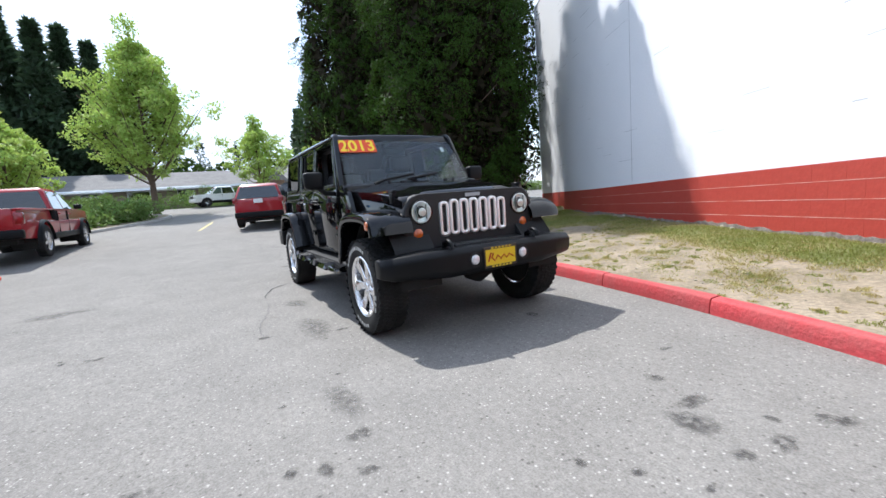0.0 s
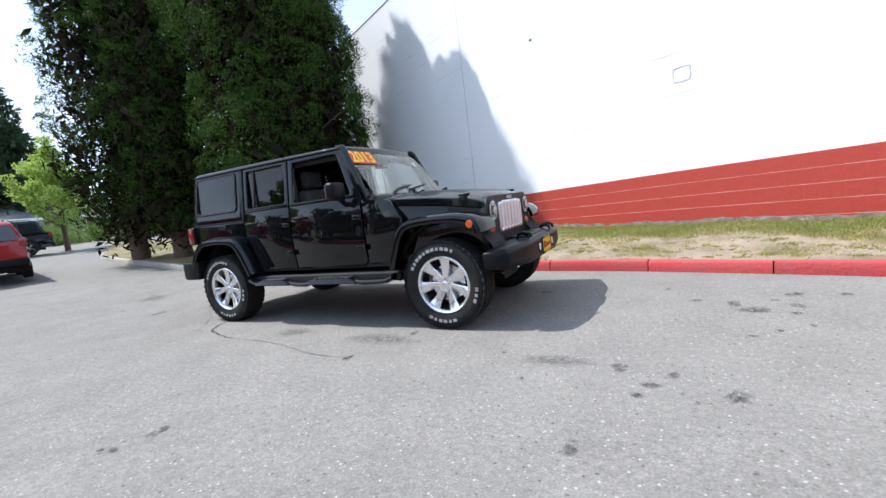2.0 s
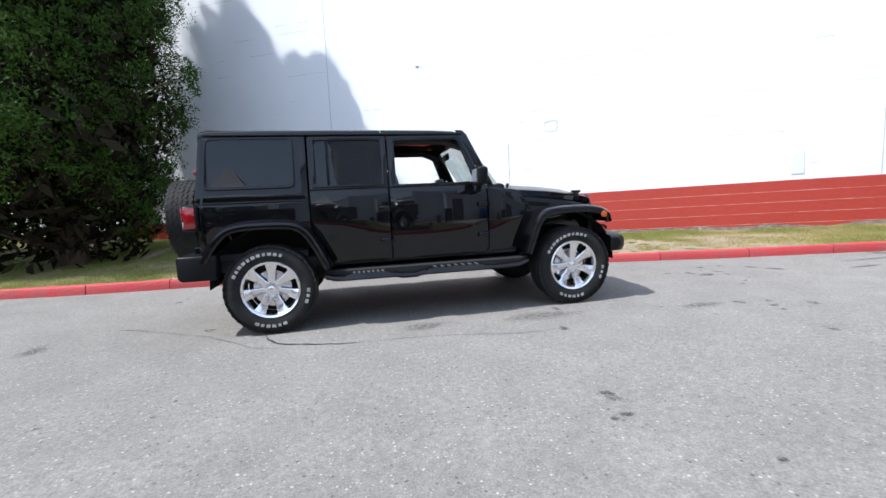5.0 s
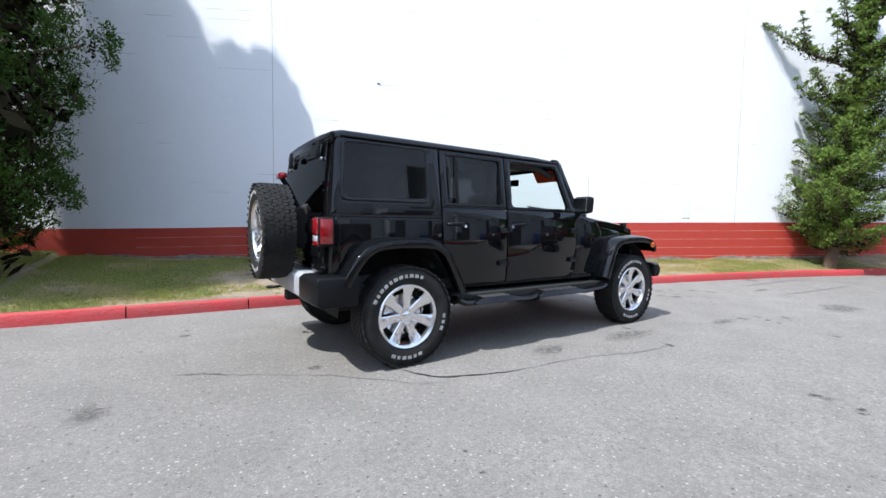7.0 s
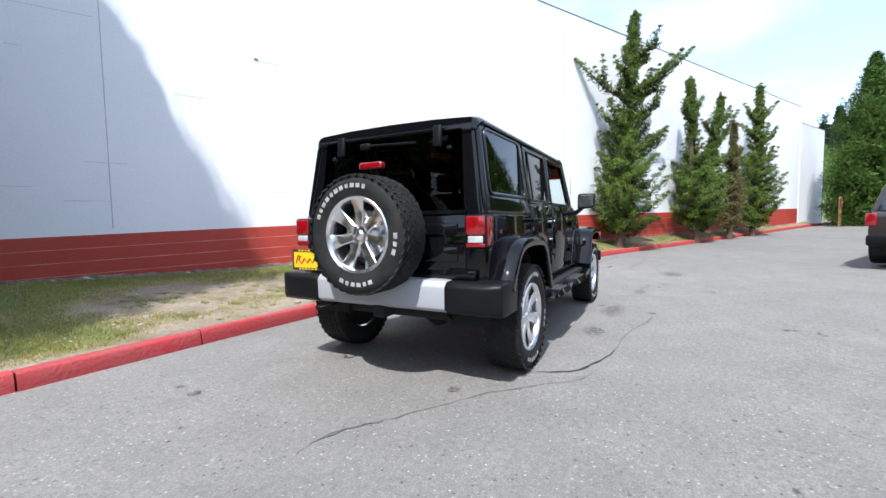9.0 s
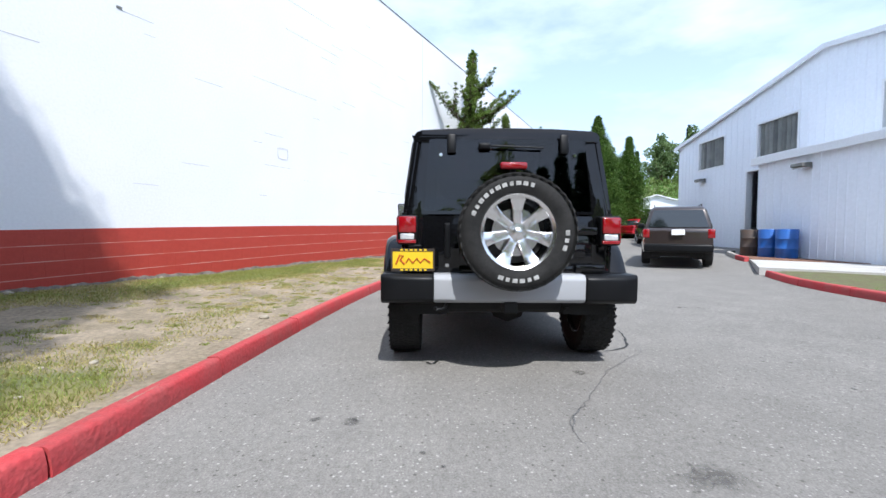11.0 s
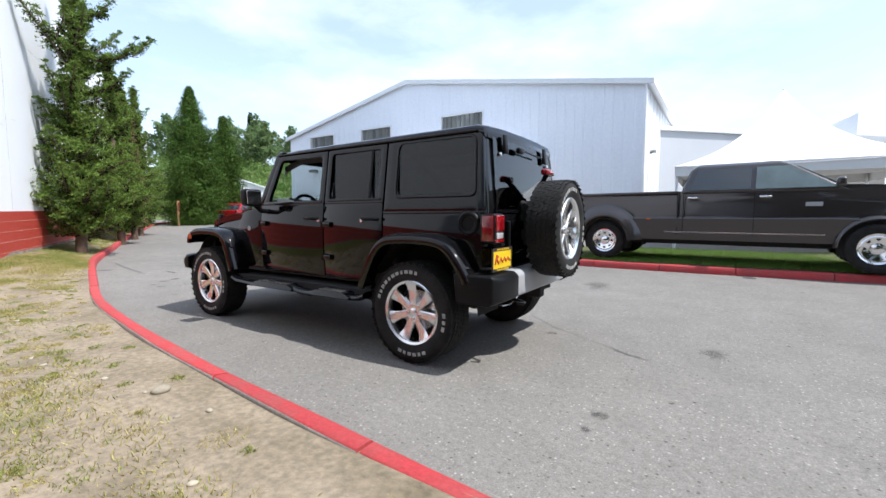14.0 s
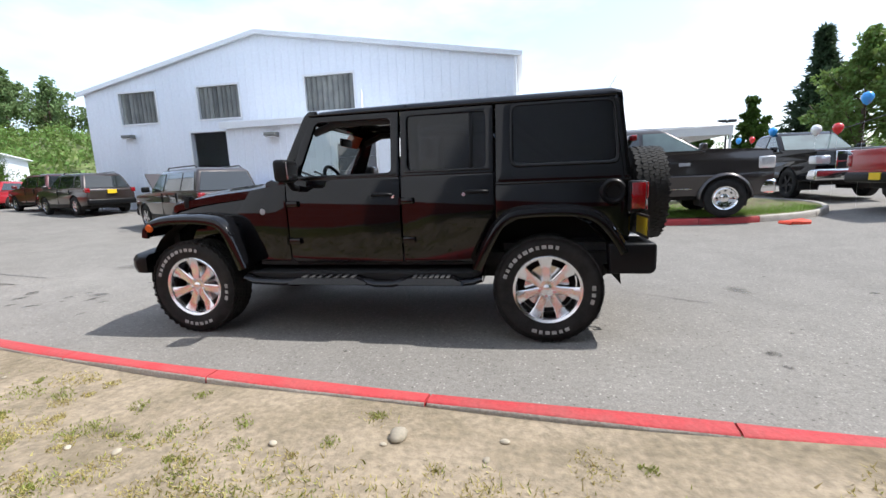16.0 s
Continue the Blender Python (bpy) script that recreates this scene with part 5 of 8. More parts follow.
            add_box(bm, xx - 0.012, xx + 0.012, min(s * 0.84, s * 0.95), max(s * 0.84, s * 0.95), 0.494, 0.503)
        part("grip_rib", bm, mat("grip_rubber", (0.05, 0.05, 0.05), 0.7) if "grip_rubber" not in bpy.data.materials else bpy.data.materials["grip_rubber"], st)
    # mirror
    mi = part("wing_mirror", soften(loft([[(x, s * y, z) for y, z in ((0.87, 1.245), (1.055, 1.255), (1.065, 1.42), (0.875, 1.42))] for x in (0.43, 0.535)]), 0.03, seg=3), PLASTIC, car, "large black wing mirror", smooth=50)
    part("mirror_glass", soften(loft([[(x, s * y, z) for y, z in ((0.89, 1.265), (1.04, 1.272), (1.047, 1.40), (0.893, 1.40))] for x in (0.422, 0.428)]), 0.002), CHROME, mi, "mirror glass")
    part("mirror_arm", tube([(0.50, s * 0.77, 1.20), (0.49, s * 0.86, 1.21), (0.485, s * 0.93, 1.27)], 0.026, 8), PLASTIC, mi, smooth=60)
    # tail lamp
    tl = part("tail_lamp", box(-2.150, -2.03, min(s * 0.665, s * 0.815), max(s * 0.665, s * 0.815), 0.955, 1.170, 0.014), PLASTIC, car, "black tail lamp housing", smooth=50)
    part("red_lens", box(-2.164, -2.146, min(s * 0.677, s * 0.805), max(s * 0.677, s * 0.805), 1.042, 1.160, 0.008), LAMP_RED, tl, "red tail lamp lens", smooth=50)
    part("reverse_lens", box(-2.162, -2.146, min(s * 0.690, s * 0.792), max(s * 0.690, s * 0.792), 0.992, 1.036, 0.006), LAMP_WHITE, tl, "clear reversing lens", smooth=50)
    part("red_lens", box(-2.160, -2.146, min(s * 0.677, s * 0.805), max(s * 0.677, s * 0.805), 0.965, 0.990, 0.005), LAMP_RED, tl, smooth=50)
    part("red_lens", box(-2.14, -2.05, min(s * 0.812, s * 0.820), max(s * 0.812, s * 0.820), 0.975, 1.155, 0.003), LAMP_RED, tl, smooth=50)
    # rear corner posts
    bm = bmesh.new()
    loops = []
    for z in (0.66, 0.8, 0.95, 1.12, 1.20, 1.45, 1.70, 1.745):
        w = side_y(z)
        bx = 0.0 if z < 1.2 else (z - 1.2) * 0.13
        arc = [(-2.062 + 0.062 * (1 - math.cos(q)), w - 0.062 + 0.063 * math.sin(q)) for q in [math.pi / 2 * i / 6 for i in range(7)]]
        inn = 0.60 - max(0, z - 1.2) * 0.10
        loops.append([(x + bx, s * y, z) for x, y in [(-2.058, inn)] + arc + [(-1.985, w + 0.001), (-1.985, w - 0.04), (-2.02, w - 0.05), (-2.02, inn)]])
    add_loft(bm, loops)
    part("rear_corner", bm, PAINT_BLACK, car, smooth=45)
    # headlamp and indicator
    hl_ = part("headlamp", lathe([(0, 0.034), (0.05, 0.029), (0.082, 0.012), (0.088, 0.0)], 32, "x", (1.846, s * 0.495, 0.985)), GLASS_CLEAR, car, "round clear headlamp", smooth=50)
    part("reflector", lathe([(0, -0.016), (0.03, -0.015), (0.055, -0.006), (0.078, 0.006), (0.086, 0.004)], 32, "x", (1.853, s * 0.495, 0.985)), LAMP_SILVER, hl_, smooth=20)
    part("bulb_shield", lathe([(0, 0.018), (0.012, 0.016), (0.015, -0.01)], 16, "x", (1.853, s * 0.495, 0.985)), SILVER, hl_, smooth=40)
    for q in (-1, 1):
        part("reflector_web", box(1.846, 1.862, s * 0.495 + q * 0.042 - 0.004, s * 0.495 + q * 0.042 + 0.004, 0.925, 1.045), SLAT_GREY, hl_)
    part("headlamp_bowl", lathe([(0.0, -0.05), (0.03, -0.045), (0.06, -0.02), (0.084, 0.004)], 32, "x", (1.843, s * 0.495, 0.985)), LAMP_SILVER, car, "bright headlamp reflector", smooth=50)
    part("headlamp_core", lathe([(0.0, 0.004), (0.026, 0.003), (0.034, 0.0)], 20, "x", (1.870, s * 0.495, 0.985)), LAMP_SILVER, car, "chrome lamp core", smooth=50)
    part("headlamp_bezel", lathe([(0.087, 0.0), (0.090, 0.014), (0.100, 0.012), (0.104, -0.01)], 36, "x", (1.842, s * 0.495, 0.985)), PAINT_BLACK, car, smooth=50)
    part("indicator", lathe([(0, 0.022), (0.03, 0.018), (0.046, 0.0)], 24, "x", (1.84, s * 0.53, 0.815)), LAMP_AMBER, car, "round amber indicator", smooth=50)
    # hood latch
    bm = box(1.62, 1.68, min(s * 0.615, s * 0.66), max(s * 0.615, s * 0.66), 1.06, 1.15, 0.012)
    add_box(bm, 1.60, 1.70, min(s * 0.62, s * 0.65), max(s * 0.62, s * 0.65), 1.145, 1.17)
    part("hood_latch", bm, PLASTIC, car, "black rubber hood latch", smooth=40)
    # fog lamp, tow hook
    part("fog_lamp", lathe([(0, -0.012), (0.022, -0.010), (0.036, 0.004), (0.046, 0.006), (0.052, -0.01)], 28, "x", (2.166, s * 0.30, 0.60)), CHROME, car, "round fog lamp in the bumper", smooth=50)
    part("tow_hook", tube([(2.02, s * 0.42, 0.69), (2.04, s * 0.42, 0.75), (2.10, s * 0.42, 0.765), (2.15, s * 0.42, 0.745), (2.155, s * 0.42, 0.715)], 0.015, 8), PLASTIC, car, "black tow hook", smooth=60)
    # front wiper
    part("wiper", tube([(0.765, s * 0.05 - 0.38 * (s < 0) + 0.0, 1.262), (0.745, s * 0.05 - 0.10 - 0.18 * (s < 0), 1.295), (0.70, s * 0.05 + 0.30 - 0.20 * (s < 0), 1.345)], 0.010, 6), PLASTIC, car, "black wiper")
    # front seats, headrests
    se = part("front_seat", soften(loft([[(x, s * 0.38 - w, z0), (x, s * 0.38 + w, z0), (x, s * 0.38 + w * 0.95, z1), (x, s * 0.38 - w * 0.95, z1)] for x, w, z0, z1 in ((-0.22, 0.24, 0.70, 0.90), (0.28, 0.25, 0.72, 0.94))]), 0.05, seg=3), CLOTH, car, "dark cloth front seat", smooth=50)
    part("backrest", soften(loft([[(x - 0.07, s * 0.38 - w, z), (x - 0.07, s * 0.38 + w, z), (x + 0.07, s * 0.38 + w * 0.9, z), (x + 0.07, s * 0.38 - w * 0.9, z)] for x, w, z in ((-0.18, 0.24, 0.80), (-0.26, 0.25, 1.10), (-0.34, 0.20, 1.42))]), 0.04, seg=3), CLOTH, se, smooth=50)
    part("headrest", box(-0.42, -0.30, s * 0.38 - 0.13, s * 0.38 + 0.13, 1.44, 1.62, 0.045, 3), CLOTH, se, smooth=50)
    part("rear_headrest", box(-1.14, -1.04, s * 0.34 - 0.13, s * 0.34 + 0.13, 1.36, 1.52, 0.04, 3), CLOTH, car, smooth=50)
    part("roll_bar", tube([(-0.42, s * 0.58, 0.7), (-0.45, s * 0.58, 1.60), (-0.50, s * 0.55, 1.69), (-1.2, s * 0.55, 1.69), (-1.85, s * 0.58, 1.15)], 0.035, 10), CLOTH, car, "padded roll bar", smooth=60)
    part("sport_bar_front", tube([(0.40, s * 0.60, 1.62), (0.2, s * 0.56, 1.69), (-0.5, s * 0.55, 1.69)], 0.03, 8), CLOTH, car, smooth=60)
# roof
def roof_loop(x, z, w):
    ys = [-w, -w + 0.004, -w + 0.02, -w + 0.06, -w * 0.5, 0, w * 0.5, w - 0.06, w - 0.02, w - 0.004, w]
    up = [0.0, 0.018, 0.038, 0.052, 0.066, 0.070, 0.066, 0.052, 0.038, 0.018, 0.0]
    return [(x, y, z + u) for y, u in zip(ys, up)] + [(x, w - 0.03, z), (x, -w + 0.03, z)]


part("hard_top_roof", loft([roof_loop(*q) for q in ((-2.005, 1.70, 0.690), (-1.995, 1.728, 0.702), (-1.93, 1.744, 0.705), (-1.2, 1.740, 0.706), (-0.42, 1.735, 0.706))]), PAINT_BLACK, car, "black hard top roof", smooth=40)
part("front_roof_panel", loft([roof_loop(*q) for q in ((-0.408, 1.735, 0.706), (0.1, 1.728, 0.704), (0.30, 1.720, 0.70), (0.385, 1.700, 0.69), (0.40, 1.685, 0.69))]), PAINT_BLACK, car, "black removable front roof panel", smooth=40)
for s in (-1, 1):
    part("drip_rail", tube([(0.38, s * 0.708, 1.738), (-0.4, s * 0.712, 1.742), (-1.95, s * 0.712, 1.746)], 0.009, 6), PAINT_BLACK, car, smooth=60)
# windscreen
part("windscreen_header", soften(loft([[(0.345, y, 1.775), (0.40, y, 1.75), (0.44, y, 1.685), (0.39, y, 1.68)] for y in (-0.69, 0.69)]), 0.01), PAINT_BLACK, car, smooth=40)
part("windscreen", loft([[(0.745, -0.705, 1.262), (0.758, 0, 1.262), (0.745, 0.705, 1.262), (0.739, 0.705, 1.262), (0.752, 0, 1.262), (0.739, -0.705, 1.262)], [(0.430, -0.655, 1.695), (0.440, 0, 1.70), (0.430, 0.655, 1.695), (0.424, 0.655, 1.695), (0.434, 0, 1.70), (0.424, -0.655, 1.695)]]), GLASS_CLEAR, car, "raked clear windscreen")
part("windscreen_base", soften(loft([[(0.60, y, 1.235), (0.60, y, 1.20), (0.80, y, 1.20), (0.79, y, 1.255), (0.74, y, 1.272)] for y in (-0.765, -0.70, 0.70, 0.765)]), 0.01), PAINT_BLACK, car, smooth=40)
W_M = Matrix.Translation((0.4725, -0.475, 1.648)) @ Matrix(((0, -0.5826, 0.8127, 0), (1, 0, 0, 0), (0, 0.8127, 0.5826, 0), (0, 0, 0, 1)))
tag = part("year_sticker", box(-0.20, 0.20, -0.085, 0.075, 0.004, 0.006, m=W_M), STICKER, car, "orange price-year sticker on the windscreen")
text_part("year_print", "2013", 0.195, W_M @ Matrix.Translation((0, -0.008, 0.007)) @ Matrix.Diagonal((1, 1, 1, 1)), STICKER_TEXT, tag, 0.0012)
part("permit_sticker", box(-0.02, 0.02, -0.03, 0.03, 0.004, 0.006, m=Matrix.Translation((0, 1.02, -0.05)) @ W_M), PAPER, car, "small white windscreen sticker")
# hood
def hood_loop(x, w, zs, zc):
    return [(x, -w, zs - 0.075), (x, -w, zs - 0.012), (x, -w + 0.025, zs), (x, -w * 0.72, zs + (zc - zs) * 0.35), (x, -w * 0.60, zc - 0.004), (x, 0, zc), (x, w * 0.60, zc - 0.004), (x, w * 0.72, zs + (zc - zs) * 0.35), (x, w - 0.025, zs), (x, w, zs - 0.012), (x, w, zs - 0.075), (x, w - 0.03, zs - 0.08), (x, -w + 0.03, zs - 0.08)]


part("hood", loft([hood_loop(*q) for q in ((0.79, 0.735, 1.215, 1.262), (1.0, 0.715, 1.205, 1.256), (1.3, 0.690, 1.180, 1.232), (1.6, 0.660, 1.142, 1.192), (1.74, 0.645, 1.115, 1.155), (1.80, 0.635, 1.095, 1.125), (1.82, 0.625, 1.075, 1.10))]), PAINT_BLACK, car, "long glossy black hood with a raised centre", smooth=42)
part("engine_bay_side", soften(loft([[(x, -w, z0), (x, -w, z1), (x, w, z1), (x, w, z0)] for x, w, z0, z1 in ((0.62, 0.75, 0.58, 1.16), (1.06, 0.705, 0.62, 1.125), (1.5, 0.665, 0.70, 1.075), (1.80, 0.630, 0.70, 1.02))]), 0.01), PAINT_BLACK, car, smooth=40)
for s in (-1, 1):
    part("hood_bumper", lathe([(0, 0.03), (0.014, 0.028), (0.018, 0.0)], 12, "z", (0.98, s * 0.36, 1.25)), PLASTIC, car)
    part("washer_jet", box(1.0, 1.03, s * 0.24 - 0.02, s * 0.24 + 0.02, 1.252, 1.268, 0.005), PLASTIC, car)
# grille
gl = rounded([(-0.655, 0.70), (0.655, 0.70), (0.645, 1.02), (0.56, 1.125), (-0.56, 1.125), (-0.645, 1.02)], [0.03, 0.03, 0.06, 0.10, 0.10, 0.06], 5)
bm = loft([[(1.79, y, z) for y, z in gl], [(1.835, y * 0.995, z) for y, z in gl], [(1.845, y * 0.975, z - 0.004) for y, z in gl]])
GRILLE_BLACK = mat("satin_black_grille", (0.018, 0.018, 0.019), 0.5, spec=0.3, second=(0.024, 0.024, 0.025), scale=9, amount=0.5)
grille = part("grille", bm, GRILLE_BLACK, car, "black grille panel with seven chrome-edged slots", smooth=35)
for k in range(7):
    y = (k - 3) * 0.096
    hh = 0.0 if abs(k - 3) < 3 else 0.012
    o = rounded([(y - 0.0465, 0.770), (y + 0.0465, 0.770), (y + 0.0465, 1.068 - hh), (y - 0.0465, 1.068 - hh)], 0.043, 5)
    i_ = rounded([(y - 0.0165, 0.805), (y + 0.0165, 0.805), (y + 0.0165, 1.040 - hh), (y - 0.0165, 1.040 - hh)], 0.016, 5)
    bm = slab_bm(o, i_, 0.030, 0.0145)
    mapped(bm, lambda v: Vector((1.862 + v.y, v.x, v.z)))
    part("slot_trim", bm, SLOT_CHROME, grille, "chrome slot surround", smooth=40)
    part("slot", mapped(slab_bm(i_, None, 0.004), lambda v: Vector((1.848 + v.y, v.x, v.z))), UNDER, grille)
part("name_badge", box(1.846, 1.852, -0.075, 0.075, 1.078, 1.108, 0.002), SILVER, grille, "small silver name badge as a plain bar")
part("valance", soften(loft([[(x, y, z) for x, z in ((1.66, 0.54), (1.82, 0.60), (1.83, 0.72), (1.66, 0.72))] for y in (-0.60, 0.60)]), 0.02), UNDER, car)
# bumpers
def bumper(name, secs, material, label, bev=0.025):
    return part(name, soften(loft([[(x0, y, z0), (x1 - 0.03, y, z0), (x1, y, z0 + 0.05), (x1, y, z1 - 0.04), (x1 - 0.04, y, z1), (x0, y, z1)] for y, x0, x1, z0, z1 in secs]), bev, seg=2), material, car, label, smooth=45)


fb = bumper("front_bumper", [(-0.93, 1.88, 1.99, 0.53, 0.665), (-0.86, 1.91, 2.085, 0.515, 0.685), (-0.62, 1.93, 2.155, 0.505, 0.70), (-0.45, 1.95, 2.175, 0.49, 0.705), (0.45, 1.95, 2.175, 0.49, 0.705), (0.62, 1.93, 2.155, 0.505, 0.70), (0.86, 1.91, 2.085, 0.515, 0.685), (0.93, 1.88, 1.99, 0.53, 0.665)], PLASTIC, "wide black plastic front bumper", 0.012)


for s in (-1, 1):
    fog = part("fog_lamp", lathe([(0, 0.012), (0.03, 0.010), (0.042, 0.0), (0.044, -0.03)], 28, "x", (2.174, s * 0.232, 0.600)), LAMP_WHITE, fb, "round clear fog lamp", smooth=50)
    part("fog_bezel", lathe([(0.043, -0.004), (0.046, 0.008), (0.056, 0.006), (0.060, -0.012)], 28, "x", (2.174, s * 0.232, 0.600)), UNDER, fog, "black fog lamp bezel", smooth=50)
    part("tow_hook", tube([(2.02, s * 0.40, 0.700), (2.03, s * 0.40, 0.735), (2.08, s * 0.40, 0.748), (2.12, s * 0.40, 0.730), (2.125, s * 0.40, 0.700)], 0.013, 8), PLASTIC, fb, "black tow hook", smooth=60)
part("bumper_step", soften(loft([[(1.93, y, 0.690), (2.10, y, 0.690), (2.085, y, 0.722), (1.93, y, 0.722)] for y in (-0.34, 0.34)]), 0.01), PLASTIC, fb, "raised centre of the bumper", smooth=40)


def dealer_plate(m, parent, label):
    p = part("plate", box(-0.152, 0.152, -0.076, 0.076, 0.0, 0.006, 0.002, m=m), PLATE_YELLOW, parent, label)
    bm = bmesh.new()
    for a in ((-0.158, 0.158, 0.062, 0.082), (-0.158, 0.158, -0.082, -0.062), (-0.158, -0.146, -0.062, 0.062), (0.146, 0.158, -0.062, 0.062)):
        add_box(bm, a[0], a[1], a[2], a[3], -0.001, 0.009, m)
    part("plate_frame", bm, PLATE_INK, p, "black plate frame")
    bm = bmesh.new()
    for k in range(6):
        add_box(bm, -0.09 + 0.034 * k, -0.07 + 0.034 * k, 0.066, 0.078, 0.0092, 0.010, m)
        add_box(bm, -0.09 + 0.034 * k, -0.07 + 0.034 * k, -0.078, -0.066, 0.0092, 0.010, m)
    part("frame_print", bm, PLATE_YELLOW, p)["kind"] = "stuff"
    add = bmesh.new()
    add_tube(add, [m @ Vector(q) for q in ((-0.12, -0.03, 0.009), (-0.095, 0.035, 0.009), (-0.07, 0.028, 0.009), (-0.09, 0.0, 0.009), (-0.06, -0.03, 0.009))], 0.006, 6)
    add_tube(add, [m @ Vector(q) for q in ((-0.05, -0.02, 0.009), (-0.03, 0.012, 0.009), (0.0, -0.022, 0.009), (0.03, 0.012, 0.009), (0.055, -0.02, 0.009), (0.085, 0.01, 0.009), (0.125, -0.018, 0.009))], 0.005, 6)
    part("plate_script", add, INK_RED, p, "dark script stroke of the dealer mark")
    return p


dealer_plate(Matrix.Translation((2.178, 0.0, 0.60)) @ Matrix(((0, 0, 1, 0), (1, 0, 0, 0), (0, 1, 0, 0), (0, 0, 0, 1))), car, "yellow dealer plate with a dark script mark")
for y0, y1, label in ((0.545, 0.93, "black rear bumper end"), (-0.93, -0.545, "black rear bumper end")):
    ys = (y0, y0 + 0.1, y1 - 0.1, y1)
    part("rear_bumper_end", soften(loft([[(-1.90, y, 0.53), (-2.17, y, 0.53), (-2.225 + (0.03 if abs(y) > 0.9 else 0), y, 0.56), (-2.225 + (0.03 if abs(y) > 0.9 else 0), y, 0.715), (-2.19, y, 0.745), (-1.88 if abs(y) > 0.7 else -2.0, y, 0.745)] for y in ys]), 0.014), PLASTIC, car, label, smooth=45)
part("rear_bumper", soften(loft([[(-2.02, y, 0.535), (-2.17, y, 0.535), (-2.21, y, 0.56), (-2.215, y, 0.71), (-2.185, y, 0.745), (-2.02, y, 0.745)] for y in (-0.55, 0.55)]), 0.012), SILVER, car, "silver centre of the rear bumper", smooth=45)
part("tow_hitch", box(-2.20, -2.05, -0.06, 0.04, 0.46, 0.545, 0.01), UNDER, car, "tow hitch receiver")
part("rear_tow_hook", tube([(-2.05, 0.45, 0.52), (-2.18, 0.46, 0.505), (-2.24, 0.48, 0.50), (-2.25, 0.52, 0.50), (-2.2, 0.535, 0.50)], 0.013, 8), PLASTIC, car, smooth=60)
part("exhaust_pipe", tube([(-1.6, -0.45, 0.45), (-1.9, -0.47, 0.46), (-2.02, -0.47, 0.45)], 0.026, 10), RUBBER, car, smooth=60)
dealer_plate(Matrix.Translation((-2.152, 0.70, 0.845)) @ Matrix(((0, 0, -1, 0), (-1, 0, 0, 0), (0, 1, 0, 0), (0, 0, 0, 1))), car, "yellow dealer plate on the tailgate corner")
part("plate_lamp", box(-2.15, -2.07, 0.64, 0.70, 0.935, 0.955, 0.006), PLASTIC, car)
# tailgate
tg = part("tailgate", soften(loft([[(-2.02, y, 0.66), (-2.066, y, 0.66), (-2.074, y, 0.9), (-2.066, y, 1.175), (-2.02, y, 1.175)] for y in (-0.635, 0.635)]), 0.012), PAINT_BLACK, car, "black side-hinged tailgate", smooth=40)
for z0, z1 in ((0.72, 0.80), (0.86, 0.96), (1.04, 1.12)):
    part("tailgate_rib", box(-2.086, -2.06, -0.58, 0.36, z0, z1, 0.01), PAINT_BLACK, tg, smooth=40)
for z in (0.78, 1.06):
    part("tailgate_hinge", box(-2.115, -2.06, -0.72, -0.50, z - 0.03, z + 0.03, 0.01), PAINT_BLACK, tg, smooth=40)
part("tailgate_handle", soften(loft([[(-2.07, 0.43, z0), (-2.10, 0.43, z1), (-2.10, 0.47, z1), (-2.07, 0.47, z0)] for z0, z1 in ((0.85, 0.86), (0.90, 0.90), (1.06, 1.06), (1.12, 1.11))]), 0.006), PLASTIC, tg, "black tailgate handle", smooth=40)
part("tailgate_lock", lathe([(0, -0.012), (0.014, -0.012), (0.016, 0)], 16, "x", (-2.07, 0.45, 0.80)), CHROME, tg)
# liftgate glass
bm = loft([[(-2.072, y, 1.19) for y in (-0.625, 0.625)] + [(-2.066, y, 1.19) for y in (0.625, -0.625)], [(-2.012, y, 1.715) for y in (-0.585, 0.585)] + [(-2.006, y, 1.715) for y in (0.585, -0.585)]])
lg = part("rear_glass", bm, GLASS_DARK, car, "dark tinted lift-up rear glass")
bm = bmesh.new()
add_loft(bm, [[(-2.074, -0.64, 1.18), (-2.074, 0.64, 1.18), (-2.02, 0.64, 1.18), (-2.02, -0.64, 1.18)], [(-2.072, -0.64, 1.205), (-2.072, 0.64, 1.205), (-2.02, 0.64, 1.205), (-2.02, -0.64, 1.205)]])
part("glass_base", bm, PAINT_BLACK, lg)
part("rear_header", soften(loft([[(-2.012, y, 1.695), (-2.008, y, 1.735), (-1.95, y, 1.75), (-1.95, y, 1.69)] for y in (-0.66, 0.66)]), 0.006), PAINT_BLACK, car, smooth=40)
for s in (-1, 1):
    part("glass_hinge", soften(loft([[(-2.03, s * 0.42 - 0.035, z), (-2.06 + (z - 1.62) * 0.1, s * 0.42 - 0.03, z), (-2.06 + (z - 1.62) * 0.1, s * 0.42 + 0.03, z), (-2.03, s * 0.42 + 0.035, z)] for z in (1.61, 1.66, 1.745)]), 0.008), PLASTIC, lg, "black glass hinge", smooth=40)
    part("glass_strut_stud", lathe([(0, -0.012), (0.012, -0.012), (0.014, 0)], 12, "x", (-2.032, s * 0.50, 1.60)), CHROME, lg)
part("rear_wiper", tube([(-2.06, 0.18, 1.652), (-2.065, 0.10, 1.660), (-2.06, -0.26, 1.648)], 0.007, 6), PLASTIC, lg, "black rear wiper", smooth=60)
part("wiper_motor", box(-2.075, -2.035, 0.13, 0.22, 1.635, 1.68, 0.012), PLASTIC, lg, smooth=50)
